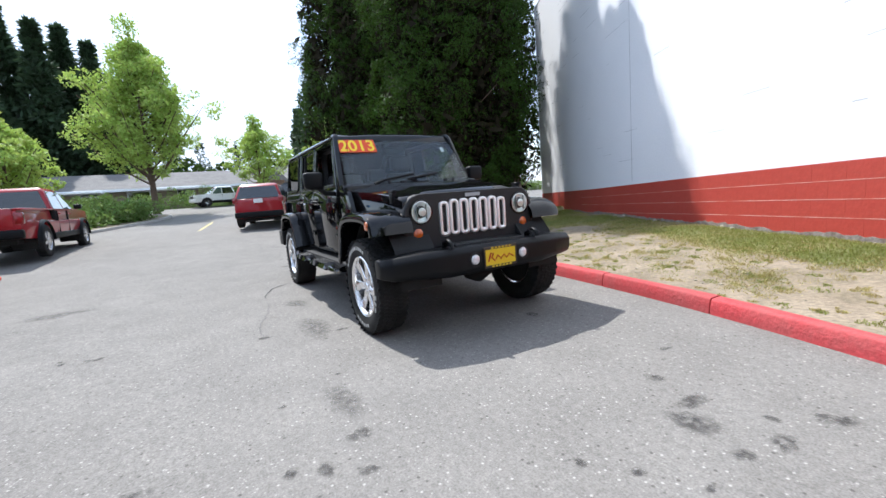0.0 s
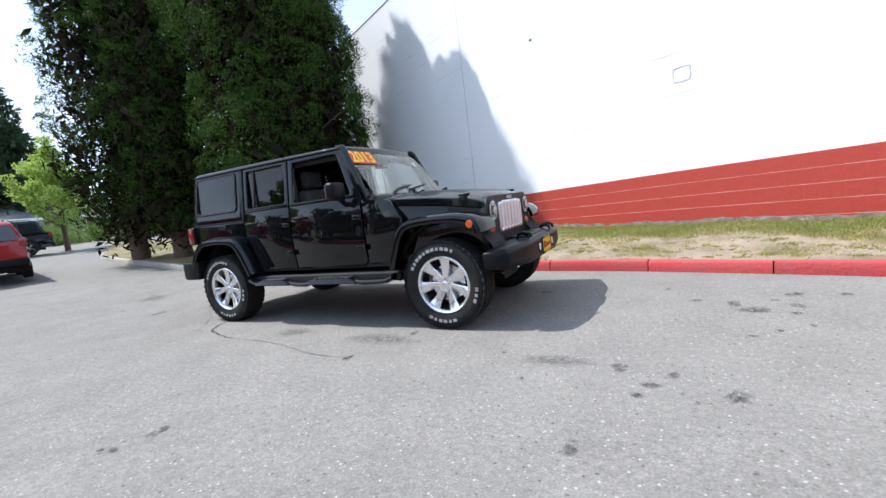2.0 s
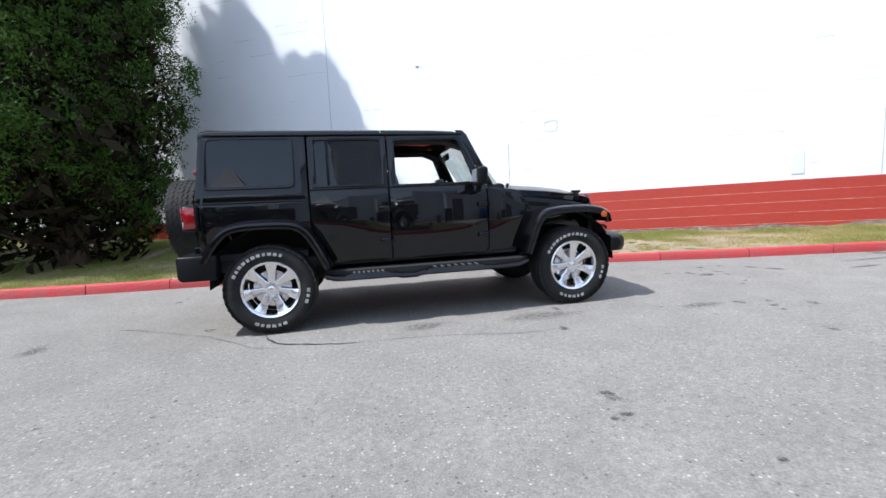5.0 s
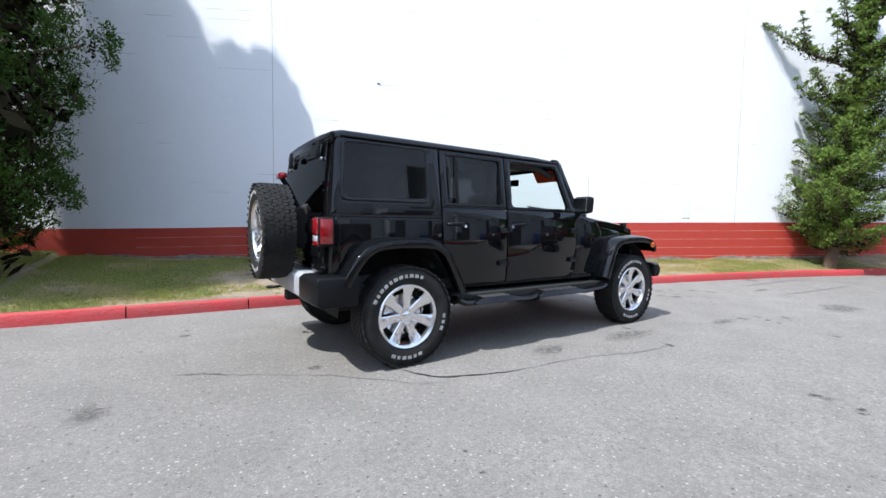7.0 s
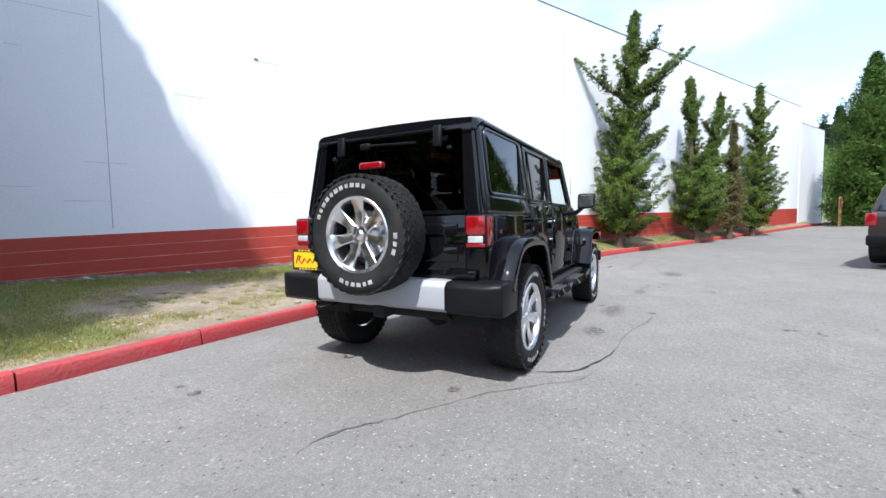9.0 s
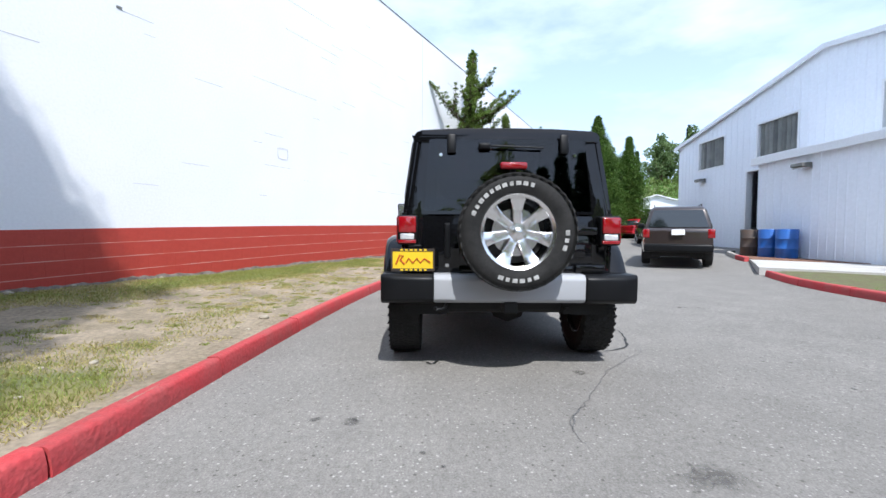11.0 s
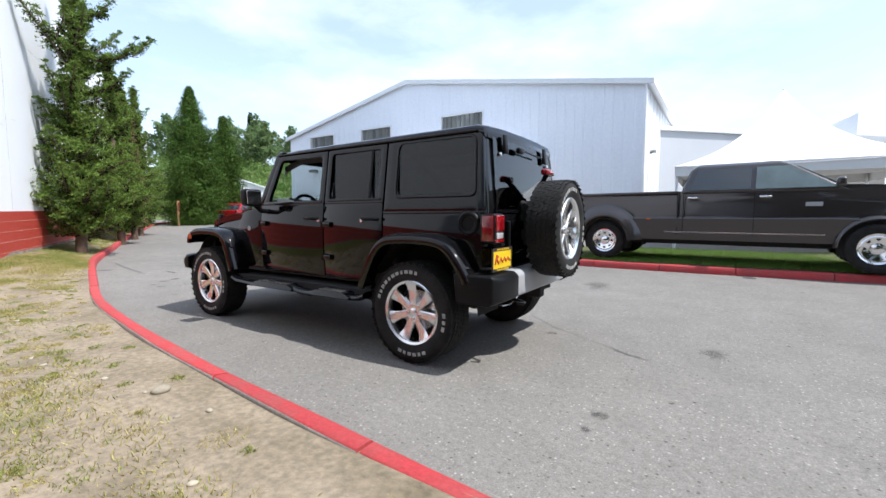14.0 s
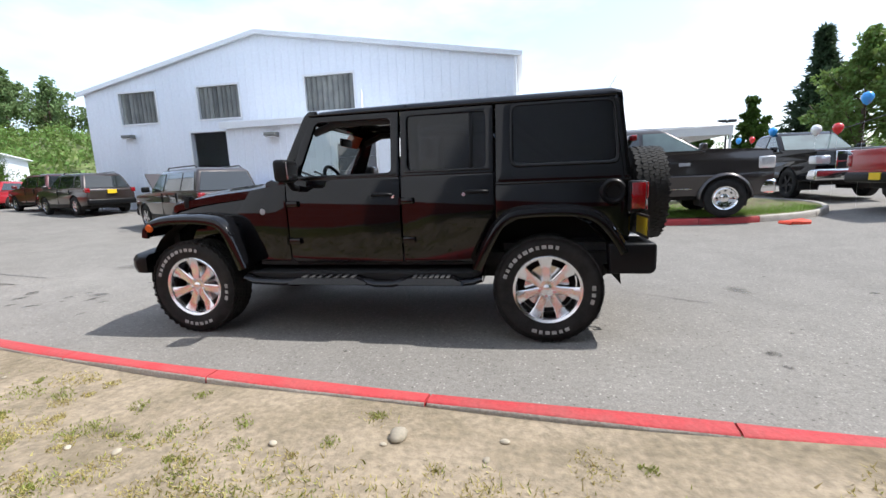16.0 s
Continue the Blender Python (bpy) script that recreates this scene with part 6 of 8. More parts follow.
# spare wheel and its carrier
spare = alloy_wheel(car, pose(-2.318, -0.015, 1.05, 0, 0, 90) @ Matrix.Rotation(radians(26), 4, "Y"), WHEEL_CHROME, "chrome seven-spoke spare wheel with a white-lettered tyre")
part("spare_carrier", soften(loft([[(x, -0.03 - w, 1.085 - w), (x, -0.03 + w, 1.085 - w), (x, -0.03 + w, 1.085 + w), (x, -0.03 - w, 1.085 + w)] for x, w in ((-2.06, 0.2), (-2.14, 0.14), (-2.30, 0.11))]), 0.015), UNDER, car)
br = part("brake_lamp_stalk", tube([(-2.09, -0.01, 1.25), (-2.16, -0.01, 1.40), (-2.22, -0.01, 1.50)], 0.022, 8), PLASTIC, car, smooth=60)
part("high_brake_lamp", box(-2.255, -2.20, -0.105, 0.085, 1.490, 1.540, 0.012), LAMP_RED, br, "red high brake lamp", smooth=50)
# filler cap
part("filler_cap", lathe([(0, 0.004), (0.048, 0.004), (0.056, 0.016), (0.075, 0.020), (0.088, 0.012), (0.092, 0.0)], 32, "y", (-1.93, side_y(1.1), 1.10)), PLASTIC, car, "round black fuel filler", smooth=40)
# aerial
part("aerial", tube([(0.88, -0.70, 1.17), (0.872, -0.707, 1.4), (0.865, -0.715, 1.66)], 0.0018, 6), PLASTIC, car, "thin black whip aerial")
part("aerial_base", lathe([(0.0, 0.05), (0.008, 0.05), (0.016, 0.0)], 12, "z", (0.88, -0.70, 1.15)), CHROME, car)
# underbody and interior
ub = part("chassis", box(-1.95, 1.75, -0.55, 0.55, 0.42, 0.62, 0.03), UNDER, car, "dark underbody and frame")
part("floor_pan", box(-2.0, 0.9, -0.76, 0.76, 0.57, 0.66), UNDER, car)
for x in (-1.473, 1.473):
    part("axle", tube([(x, -0.75, 0.40), (x, 0.75, 0.40)], 0.05, 10), UNDER, car, smooth=60)
    part("differential", lathe([(0.0, -0.16), (0.10, -0.12), (0.15, 0.0), (0.10, 0.12), (0, 0.16)], 20, "y", (x, -0.1 if x < 0 else 0.25, 0.40)), UNDER, car, smooth=60)
part("transfer_skid", box(-0.5, 0.4, -0.35, 0.35, 0.33, 0.45, 0.04), UNDER, car)
part("muffler", box(-1.95, -1.70, -0.45, 0.35, 0.44, 0.60, 0.06, 3), UNDER, car, smooth=50)
part("dashboard", soften(loft([[(0.42, y, 0.95), (0.46, y, 1.20), (0.60, y, 1.25), (0.74, y, 1.24), (0.74, y, 0.9)] for y in (-0.72, 0.72)]), 0.03), PLASTIC, car, "black dashboard", smooth=50)
part("firewall", box(0.74, 0.78, -0.72, 0.72, 0.6, 1.24), UNDER, car)
sw = part("steering_wheel", tube([(0.33 + 0.07 * math.sin(a), 0.38 + 0.185 * math.cos(a), 1.20 + 0.17 * math.sin(a)) for a in [2 * math.pi * k / 28 for k in range(29)]], 0.016, 8), PLASTIC, car, "black steering wheel", smooth=60)
bm = bmesh.new()
for a in (0.1, math.pi - 0.1, -math.pi / 2):
    add_tube(bm, [(0.35, 0.38, 1.20), (0.33 + 0.07 * math.sin(a), 0.38 + 0.18 * math.cos(a), 1.20 + 0.165 * math.sin(a))], 0.018, 6)
add_tube(bm, [(0.34, 0.38, 1.20), (0.52, 0.38, 1.12)], 0.04, 8)
part("steering_spokes", bm, PLASTIC, sw)
rs = part("rear_bench", box(-1.10, -0.62, -0.62, 0.62, 0.72, 0.95, 0.05, 3), CLOTH, car, "dark cloth rear bench", smooth=50)
part("bench_back", soften(loft([[(x - 0.07, -0.62, z), (x - 0.07, 0.62, z), (x + 0.06, 0.60, z), (x + 0.06, -0.60, z)] for x, z in ((-1.05, 0.8), (-1.12, 1.34))]), 0.03), CLOTH, rs, smooth=50)
part("rear_view_mirror", box(0.36, 0.39, -0.12, 0.12, 1.555, 1.625, 0.012), PLASTIC, car, smooth=50)
part("load_cover", box(-2.0, -1.15, -0.68, 0.68, 0.66, 0.72), CLOTH, car)
for x in (-1.473, 1.473):
    for s in (-1, 1):
        alloy_wheel(car, pose(x, s * 0.790, 0.402, 0, 0, 0 if s > 0 else 180) @ Matrix.Rotation(radians(random.uniform(0, 50)), 4, "Y"), WHEEL_CHROME, "chrome seven-spoke wheel with a white-lettered all-terrain tyre")

# floor of the tub between the sills
for s in (-1, 1):
    part("floor_sill", box(-1.0, 1.0, min(s * 0.5, s * 0.84), max(s * 0.5, s * 0.84), 0.44, 0.52, 0.01), UNDER, car)
# the hard top stands a little taller than the tub's own lines
for ob in car.children_recursive:
    if ob.type == "MESH" and not any(k in ob.name for k in ("tyre", "tread", "letter", "rim", "spoke", "hub_", "lug", "barrel", "disc", "aerial", "mirror_", "wing_", "brake")):
        for v in ob.data.vertices:
            if v.co.z > 1.22 and abs(ob.location.z) < 0.01:
                v.co.z += (v.co.z - 1.22) * 0.062

# side glass sits a little deeper at its foot
for ob in car.children_recursive:
    if ob.name.split(".")[0] in ("pane", "window_glass"):
        zs = [v.co.z for v in ob.data.vertices]
        side = 1 if sum(v.co.y for v in ob.data.vertices) > 0 else -1
        for v in ob.data.vertices:
            v.co.y -= side * 0.024 * (max(zs) - v.co.z) / (max(zs) - min(zs))


# ---- other vehicles ----
GLASS_CAR = mat("dark_car_window", (0.014, 0.018, 0.019), 0.04, coat=0.6, spec=0.8)
# opaque green panes; the pale reflection on the glass is painted into their colour
GLASS_REFLECT = mat("pale_green_car_window", (0.10, 0.15, 0.145), 0.04, coat=0.6, spec=0.8, second=(0.05, 0.07, 0.07), scale=1.5, amount=0.8)


def road_wheel(parent, m, R, W, style, material=None):
    hub = new("wheel")
    hub.empty_display_size = 0.1
    hub.parent = parent
    hub.matrix_basis = m
    rim = R * 0.60
    part("tyre", tyre_bm(R, W, rim), RUBBER, hub, smooth=40)
    y = W / 2
    if style == "dually":
        part("rim", lathe([(0.0, y - 0.01), (0.05, y - 0.008), (0.075, y - 0.02), (0.09, y - 0.05), (rim * 0.82, y - 0.015), (rim * 0.9, y - 0.03), (rim + 0.006, y - 0.012), (rim + 0.008, y - 0.04), (rim - 0.01, 0)], 40, "y"), CHROME, hub, "polished steel wheel disc", smooth=35)
        for k in range(8):
            a = 2 * math.pi * k / 8
            r = rim * 0.68
            part("hand_hole", lathe([(0, 0), (0.026, 0.0), (0.03, -0.004)], 14, "y", (r * math.cos(a), y - 0.024, r * math.sin(a))), UNDER, hub)
    else:
        mt = material or STEEL
        part("rim", lathe([(rim - 0.02, -0.05), (rim - 0.018, y - 0.05), (rim + 0.004, y - 0.012), (rim + 0.008, y - 0.03), (rim - 0.004, -0.05)], 36, "y"), mt, hub, smooth=35)
        part("barrel", lathe([(0.0, y - 0.11), (rim - 0.02, y - 0.11)], 24, "y"), UNDER, hub)
        for k in range(5):
            bm = loft([[(r, y - 0.05 + d, -w), (r, y - 0.02 + d, -w), (r, y - 0.02 + d, w), (r, y - 0.05 + d, w)] for r, w, d in ((0.0, 0.04, -0.01), (rim * 0.5, 0.03, -0.005), (rim * 0.97, 0.045, 0.0))])
            bmesh.ops.transform(bm, matrix=Matrix.Rotation(2 * math.pi * k / 5 + 0.3, 4, "Y"), verts=bm.verts[:])
            part("spoke", bm, mt, hub, smooth=40)
        part("hub_cap", lathe([(0.0, y - 0.012), (0.03, y - 0.014), (0.045, y - 0.03)], 16, "y"), mt, hub, smooth=40)
    return hub


def vehicle(name, m, label, paint, L, W, belt, H, wheel_r, axles, hood_x, glass, roof, bottom=0.33, hood_z=None, nose_z=None, tail_z=None,
            bed=None, doors=(), style="alloy", trim=None, bar=None, plate=None, tail=(0.75, 1.05), head=(0.7, 0.85), wheel_w=0.22, chrome_front=False, tail_tall=False,
            cladding=True, glass_mat_=None, hood_open=False, rails=False, side_glass=(), category="car", flare=0.0, wheel_mat=None):
    """A parked car or pickup. x points ahead, the origin lies on the ground below its middle.
    glass: x of windscreen foot and rear-window foot; roof: x of the roof's front and rear; bed: x where a pickup's cab ends."""
    top = empty(name, m, label, category)
    x0, x1, w = -L / 2, L / 2, W / 2
    hz, nz, tz = hood_z or belt, nose_z or belt - 0.12, tail_z or belt
    R = wheel_r + 0.065
    pts = [(x1 - 0.02, bottom + 0.12), (x1, (bottom + nz) / 2), (x1 - 0.05, nz - 0.06), (x1 - 0.16, nz), (hood_x, hz), (x0 + 0.06, tz), (x0 + 0.01, tz - 0.05), (x0, bottom + 0.25), (x0 + 0.06, bottom + 0.05)]
    for ax in sorted(axles):
        pts += [(ax - R * 1.02, bottom)] + [(ax - R * math.cos(a), wheel_r + R * math.sin(a)) for a in [math.pi * k / 10 for k in range(1, 10)]] + [(ax + R * 1.02, bottom)]
    pts.append((x1 - 0.10, bottom))
    bm = slab_bm(pts, None, W, 0.0, (bottom + 0.15, bottom + 0.3, (bottom + belt) / 2, belt - 0.25, belt - 0.12, belt - 0.04))
    bmesh.ops.triangulate(bm, faces=[f for f in bm.faces if len(f.verts) > 4])

    def bulge(v):
        t = (v.z - (bottom + belt) / 2) / (belt - bottom)
        k = 1 - 0.07 * (2 * t) ** 2 * (1 if t > 0 else 0.6)
        e = max(0, abs(v.x) - (L / 2 - 0.45)) / 0.45
        k *= 1 - 0.10 * e * e
        return Vector((v.x, (v.y + w) * k, v.z))

    mapped(bm, bulge)
    body = part("body", soften(bm, 0.035, 50, 3), paint, top, smooth=60)
    for ax in axles:
        for s in (-1, 1):
            part("wheel_house", loft([[(ax + R * 0.98 * math.cos(a), s * y, wheel_r + R * 0.98 * math.sin(a)) for a in [math.pi * k / 8 for k in range(-1, 10)]] for y in (w * 0.93, w * 0.45)]), UNDER, top)
            if flare:
                arc = [(ax + (R + 0.02) * math.cos(a), wheel_r + (R + 0.02) * math.sin(a)) for a in [math.pi * k / 14 for k in range(15)]]
                part("wheel_flare", loft([[(ax + (x - ax) * q, s * y, wheel_r + (z - wheel_r) * q) for q, y in ((0.97, w * 0.96), (0.98, w + flare), (1.06, w + flare - 0.02), (1.10, w * 0.97))] for x, z in arc]), trim or paint, top, smooth=50)
    # cab
    gw, rw = w * 0.93, w * 0.74
    g1, g0 = glass
    r1, r0 = roof
    cab = bmesh.new()
    rz = H - 0.05
    add_loft(cab, [[(g1, -gw, belt - 0.03), (g1, gw, belt - 0.03), (g0, gw, belt - 0.03), (g0, -gw, belt - 0.03)],
                   [(r1 + (g1 - r1) * 0.06, -rw - 0.01, rz - 0.04), (r1 + (g1 - r1) * 0.06, rw + 0.01, rz - 0.04), (r0 + (g0 - r0) * 0.06, rw + 0.01, rz - 0.04), (r0 + (g0 - r0) * 0.06, -rw - 0.01, rz - 0.04)],
                   [(r1 - 0.12, -rw + 0.07, H - 0.01), (r1 - 0.12, rw - 0.07, H - 0.01), (r0 + 0.12, rw - 0.07, H - 0.01), (r0 + 0.12, -rw + 0.07, H - 0.01)]])
    part("cab", soften(cab, 0.06, 12, 3), paint, top, smooth=60)

    def on_side(x, z, s, off=0.006):
        t = (z - belt) / (rz - belt)
        return (x, s * (gw + (rw - gw) * t + off), z)

    za, zb = belt + 0.03, rz - 0.07
    gm = glass_mat_ or GLASS_CAR

    def edge(xa, xb, z):
        return xa + (xb - xa) * (z - belt) / (rz - belt)

    splits = [g0 + 0.14] + list(side_glass) + [g1 - 0.16]
    for s in (-1, 1):
        for i, (a, b) in enumerate(zip(splits, splits[1:])):
            lo0 = a + 0.035 if i else edge(g0 + 0.10, r0 + 0.14, za)
            hi0 = a + 0.035 if i else edge(g0 + 0.10, r0 + 0.14, zb)
            last = i == len(splits) - 2
            lo1 = edge(g1 - 0.12, r1 - 0.10, za) if last else b - 0.035
            hi1 = edge(g1 - 0.12, r1 - 0.10, zb) if last else b - 0.035
            bm = loft([[on_side(lo0, za, s, o), on_side(lo1, za, s, o), on_side(hi1, zb, s, o), on_side(hi0, zb, s, o)] for o in (0.0, 0.008)])
            part("side_window", soften(bm, 0.003), GLASS_REFLECT if last and bed is not None else gm, top)
        part("mirror", box(g1 - 0.22, g1 - 0.10, min(s * gw, s * (gw + 0.24)) + (0.05 if s > 0 else 0), max(s * gw, s * (gw + 0.24)) - (0.05 if s < 0 else 0), belt + 0.02, belt + 0.17, 0.03), trim or paint, top, smooth=50)
        for x in doors:
            part("door_seam", box(x - 0.006, x + 0.006, min(s * w * 0.955, s * (w + 0.002)), max(s * w * 0.955, s * (w + 0.002)), bottom + 0.1, belt - 0.02), UNDER, top)
            part("door_handle", box(x + 0.07, x + 0.25, min(s * w * 0.95, s * (w + 0.035)), max(s * w * 0.95, s * (w + 0.035)), belt - 0.13, belt - 0.095, 0.012), CHROME if chrome_front else paint, top, smooth=50)
        th = tail
        part("tail_lamp", box(x0 - 0.012, x0 + 0.13, min(s * (w - 0.20), s * (w - 0.035)), max(s * (w - 0.20), s * (w - 0.035)), th[0], th[1], 0.02), LAMP_RED, top, "red tail lamp", smooth=50)
        part("headlamp", box(x1 - 0.30, x1 + 0.004, min(s * (w - 0.42), s * (w - 0.075)), max(s * (w - 0.42), s * (w - 0.075)), head[0], head[1], 0.035, 3), LAMP_WHITE, top, "clear headlamp", smooth=50)
        if cladding:
            part("sill", box(min(axles) + R, max(axles) - R, min(s * (w - 0.12), s * (w - 0.005)), max(s * (w - 0.12), s * (w - 0.005)), bottom - 0.05, bottom + 0.10, 0.02), trim or PLASTIC, top, smooth=50)
        if rails:
            part("roof_rail", tube([(r1 - 0.3, s * (rw - 0.08), H - 0.01), (r1 - 0.4, s * (rw - 0.08), H + 0.04), (r0 + 0.3, s * (rw - 0.08), H + 0.04), (r0 + 0.2, s * (rw - 0.08), H - 0.01)], 0.015, 6), PLASTIC, top)
    # screens
    for ga, ra, sg, nm in ((g1, r1, 1, "windscreen"), (g0, r0, -1, "rear_window")):
        z_a, z_b = belt + 0.02, rz - 0.07
        xa, xb = edge(ga, ra, z_a), edge(ga, ra, z_b)
        bm = loft([[(xa + sg * o, -gw + 0.10, z_a), (xa + sg * o, gw - 0.10, z_a), (xb + sg * o, rw - 0.07, z_b), (xb + sg * o, -rw + 0.07, z_b)] for o in (0.0, 0.012)])
        part(nm, soften(bm, 0.003), GLASS_REFLECT if sg > 0 else gm, top)
    # bumpers, grille, plate
    part("front_bumper", box(x1 - (0.42 if chrome_front else 0.16), x1 + 0.05, -w * 0.93, w * 0.93, bottom + 0.02, bottom + (0.32 if chrome_front else 0.26), 0.06, 3), CHROME if chrome_front else (trim or paint), top, "front bumper", smooth=50)
    part("rear_bumper", box(x0 - 0.06, x0 + 0.14, -w * 0.93, w * 0.93, bottom + 0.04, bottom + 0.26, 0.05, 3), bar or trim or paint, top, "rear bumper", smooth=50)
    part("grille", box(x1 - 0.10, x1 + 0.012, -w * 0.48, w * 0.48, bottom + 0.30, nz - 0.06, 0.02), CHROME if chrome_front else PLASTIC, top, "front grille", smooth=50)
    if chrome_front:
        for i in range(2):
            for j in range(2):
                part("grille_mesh", box(x1 + 0.010, x1 + 0.016, -w * 0.44 + i * w * 0.46, -w * 0.02 + i * w * 0.46, bottom + 0.33 + j * 0.19, bottom + 0.48 + j * 0.19), UNDER, top)
    if plate:
        part("number_plate", box(x0 - 0.075, x0 - 0.012, -0.155, 0.155, plate[0], plate[0] + 0.15, 0.004), plate[1], top, "blank plate")
    if bed is not None:
        # the open load bed: rails, a hollow and a tailgate line
        bm = bmesh.new()
        add_box(bm, x0 + 0.10, bed - 0.06, -w * 0.80, w * 0.80, belt - 0.42, belt - 0.40)
        part("bed_floor", bm, UNDER, top)
        for s in (-1, 1):
            part("bed_rail", box(x0 + 0.03, bed, min(s * w * 0.78, s * w * 0.95), max(s * w * 0.78, s * w * 0.95), belt - 0.02, belt + 0.035, 0.02), paint, top, smooth=50)
        part("tailgate", box(x0 - 0.012, x0 + 0.05, -w * 0.79, w * 0.79, bottom + 0.30, belt + 0.03, 0.02), paint, top, smooth=50)
        part("cab_gap", box(bed - 0.012, bed + 0.012, -w * 0.99, w * 0.99, bottom + 0.1, belt - 0.005), UNDER, top)
    if hood_open:
        part("raised_hood", soften(loft([[(g1 + 0.05, y, belt + 0.02), (g1 + 0.55, y, belt + 0.52), (g1 + 0.53, y, belt + 0.56), (g1 + 0.03, y, belt + 0.05)] for y in (-w * 0.8, w * 0.8)]), 0.01), paint, top, "raised engine hood")
    part("underbody", box(x0 + 0.3, x1 - 0.3, -w * 0.7, w * 0.7, bottom - 0.10, bottom + 0.2, 0.03), UNDER, top)
    for ax in axles:
        for s in (-1, 1):
            road_wheel(top, pose(ax, s * (w - wheel_w / 2 + flare * 0.6), wheel_r, 0, 0, 0 if s > 0 else 180), wheel_r, wheel_w, style, wheel_mat)
    return top


def at(x, y, heading, dz=0.0):
    return pose(x, y, road_z(x, y) + dz, 0, 0, heading)


# dark grey dually pickup on the island, nose towards -x
vehicle("pickup_truck", pose(-3.42, -7.10, 0.22, 0, 0, 176), "dark grey crew-cab pickup with dual rear wheels on the grass island", PAINT_GREY, 6.20, 2.02, 1.39, 1.95, 0.405, (-2.05, 2.19), 1.72,
        (1.86, -0.62), (1.02, -0.46), bottom=0.46, hood_z=1.46, nose_z=1.40, tail_z=1.37, bed=-0.66, doors=(-0.56, 0.57), side_glass=(0.54,), style="dually", chrome_front=True, cladding=False,
        tail=(0.98, 1.30), head=(1.00, 1.25), plate=None, wheel_w=0.24, bar=CHROME, trim=PAINT_GREY, category="pickup", flare=0.04)
ram = bpy.data.objects["pickup_truck"]
for s in (-1, 1):
    arc = [(-2.05 + 0.53 * math.cos(a), 0.43 + 0.53 * math.sin(a)) for a in [math.pi * k / 18 for k in range(19)]]
    secs = []
    for x, z in arc:
        secs.append([(-2.05 + (x + 2.05) * q, s * y, 0.43 + (z - 0.43) * q) for q, y in ((0.90, 0.95), (0.915, 1.125), (0.97, 1.145), (1.12, 1.11), (1.30, 1.03), (1.42, 0.975), (1.2, 0.95))])
    part("dual_fender", loft(secs), PAINT_GREY, ram, "bulging rear fender", smooth=70)
    part("mud_flap", box(-2.64, -2.62, min(s * 0.8, s * 1.08), max(s * 0.8, s * 1.08), 0.28, 0.62), RUBBER, ram)
part("fender_badge", box(1.28, 1.50, -1.004, -0.994, 1.10, 1.17, 0.002), SILVER, ram, "silver fender badge as a plain bar")
part("side_marker", box(-1.22, -1.14, -1.016, -1.0, 0.86, 0.885, 0.003), LAMP_AMBER, ram, "small amber side marker")
part("chrome_line", box(-0.9, 1.55, -1.008, -0.98, 0.60, 0.622, 0.002), CHROME, ram)
# the trucks beyond it
vehicle("pickup_truck", at(-9.75, -11.5, 88), "black crew-cab pickup with a chrome grille, parked in the lot", PAINT_BLACK, 5.85, 2.02, 1.30, 1.92, 0.42, (-1.75, 1.85), 1.15,
        (1.35, -0.65), (0.6, -0.5), bottom=0.48, hood_z=1.38, nose_z=1.30, bed=-0.7, doors=(-0.55, 0.36), side_glass=(0.33,), chrome_front=True, tail=(0.95, 1.25), head=(0.92, 1.14), category="pickup", wheel_mat=PLASTIC)
vehicle("pickup_truck", at(-11.55, -6.35, 178), "bright red pickup with black bumper and wheel flares", PAINT_RED, 5.85, 2.02, 1.22, 1.88, 0.42, (-1.75, 1.85), 1.15,
        (1.35, -0.65), (0.6, -0.5), bottom=0.50, hood_z=1.28, nose_z=1.20, bed=-0.7, doors=(-0.55, 0.36), side_glass=(0.33,), trim=PLASTIC, tail=(0.88, 1.15), plate=(0.60, PLATE_YELLOW), category="pickup", flare=0.06)
# workshop forecourt
vehicle("suv", at(7.95, -6.85, -27), "dark grey boxy SUV with its hood raised by the workshop", PAINT_BROWN, 4.41, 1.76, 1.05, 1.66, 0.36, (-1.32, 1.32), 1.0,
        (0.95, -2.02), (0.42, -1.86), bottom=0.36, hood_z=1.05, nose_z=0.98, doors=(-0.95, -0.02), side_glass=(-1.12, -0.05), rails=True, tail=(0.78, 1.02), plate=(0.86, PAPER), trim=PLASTIC, bar=PLASTIC, hood_open=True, category="SUV")
vehicle("suv", at(16.7, -10.95, -18), "dark brown SUV parked nose out past the workshop", PAINT_BROWN, 4.45, 1.80, 1.02, 1.62, 0.36, (-1.30, 1.35), 1.05,
        (0.95, -2.02), (0.30, -1.70), bottom=0.34, hood_z=1.08, nose_z=0.95, doors=(-0.95, 0.05), side_glass=(-1.2, 0.0), rails=True, tail=(0.85, 1.02), plate=(0.80, PLATE_YELLOW), bar=PLASTIC, category="SUV")
vehicle("suv", at(21.0, -12.9, -18), "dark red SUV in the row past the workshop", PAINT_DARKRED, 4.6, 1.84, 1.05, 1.68, 0.36, (-1.35, 1.40), 1.1,
        (1.0, -2.1), (0.3, -1.85), bottom=0.34, hood_z=1.07, nose_z=0.95, doors=(-0.9, 0.05), side_glass=(-1.15, 0.0), tail=(0.85, 1.02), category="SUV")
vehicle("hatchback", at(26.8, -15.2, -70), "small bright red hatchback by the cedars", PAINT_RED, 4.1, 1.74, 0.95, 1.46, 0.31, (-1.22, 1.28), 1.1,
        (1.0, -1.75), (0.25, -1.3), bottom=0.30, hood_z=0.96, nose_z=0.82, doors=(-0.8, 0.1), side_glass=(-0.05,), tail=(0.78, 0.92), category="car")
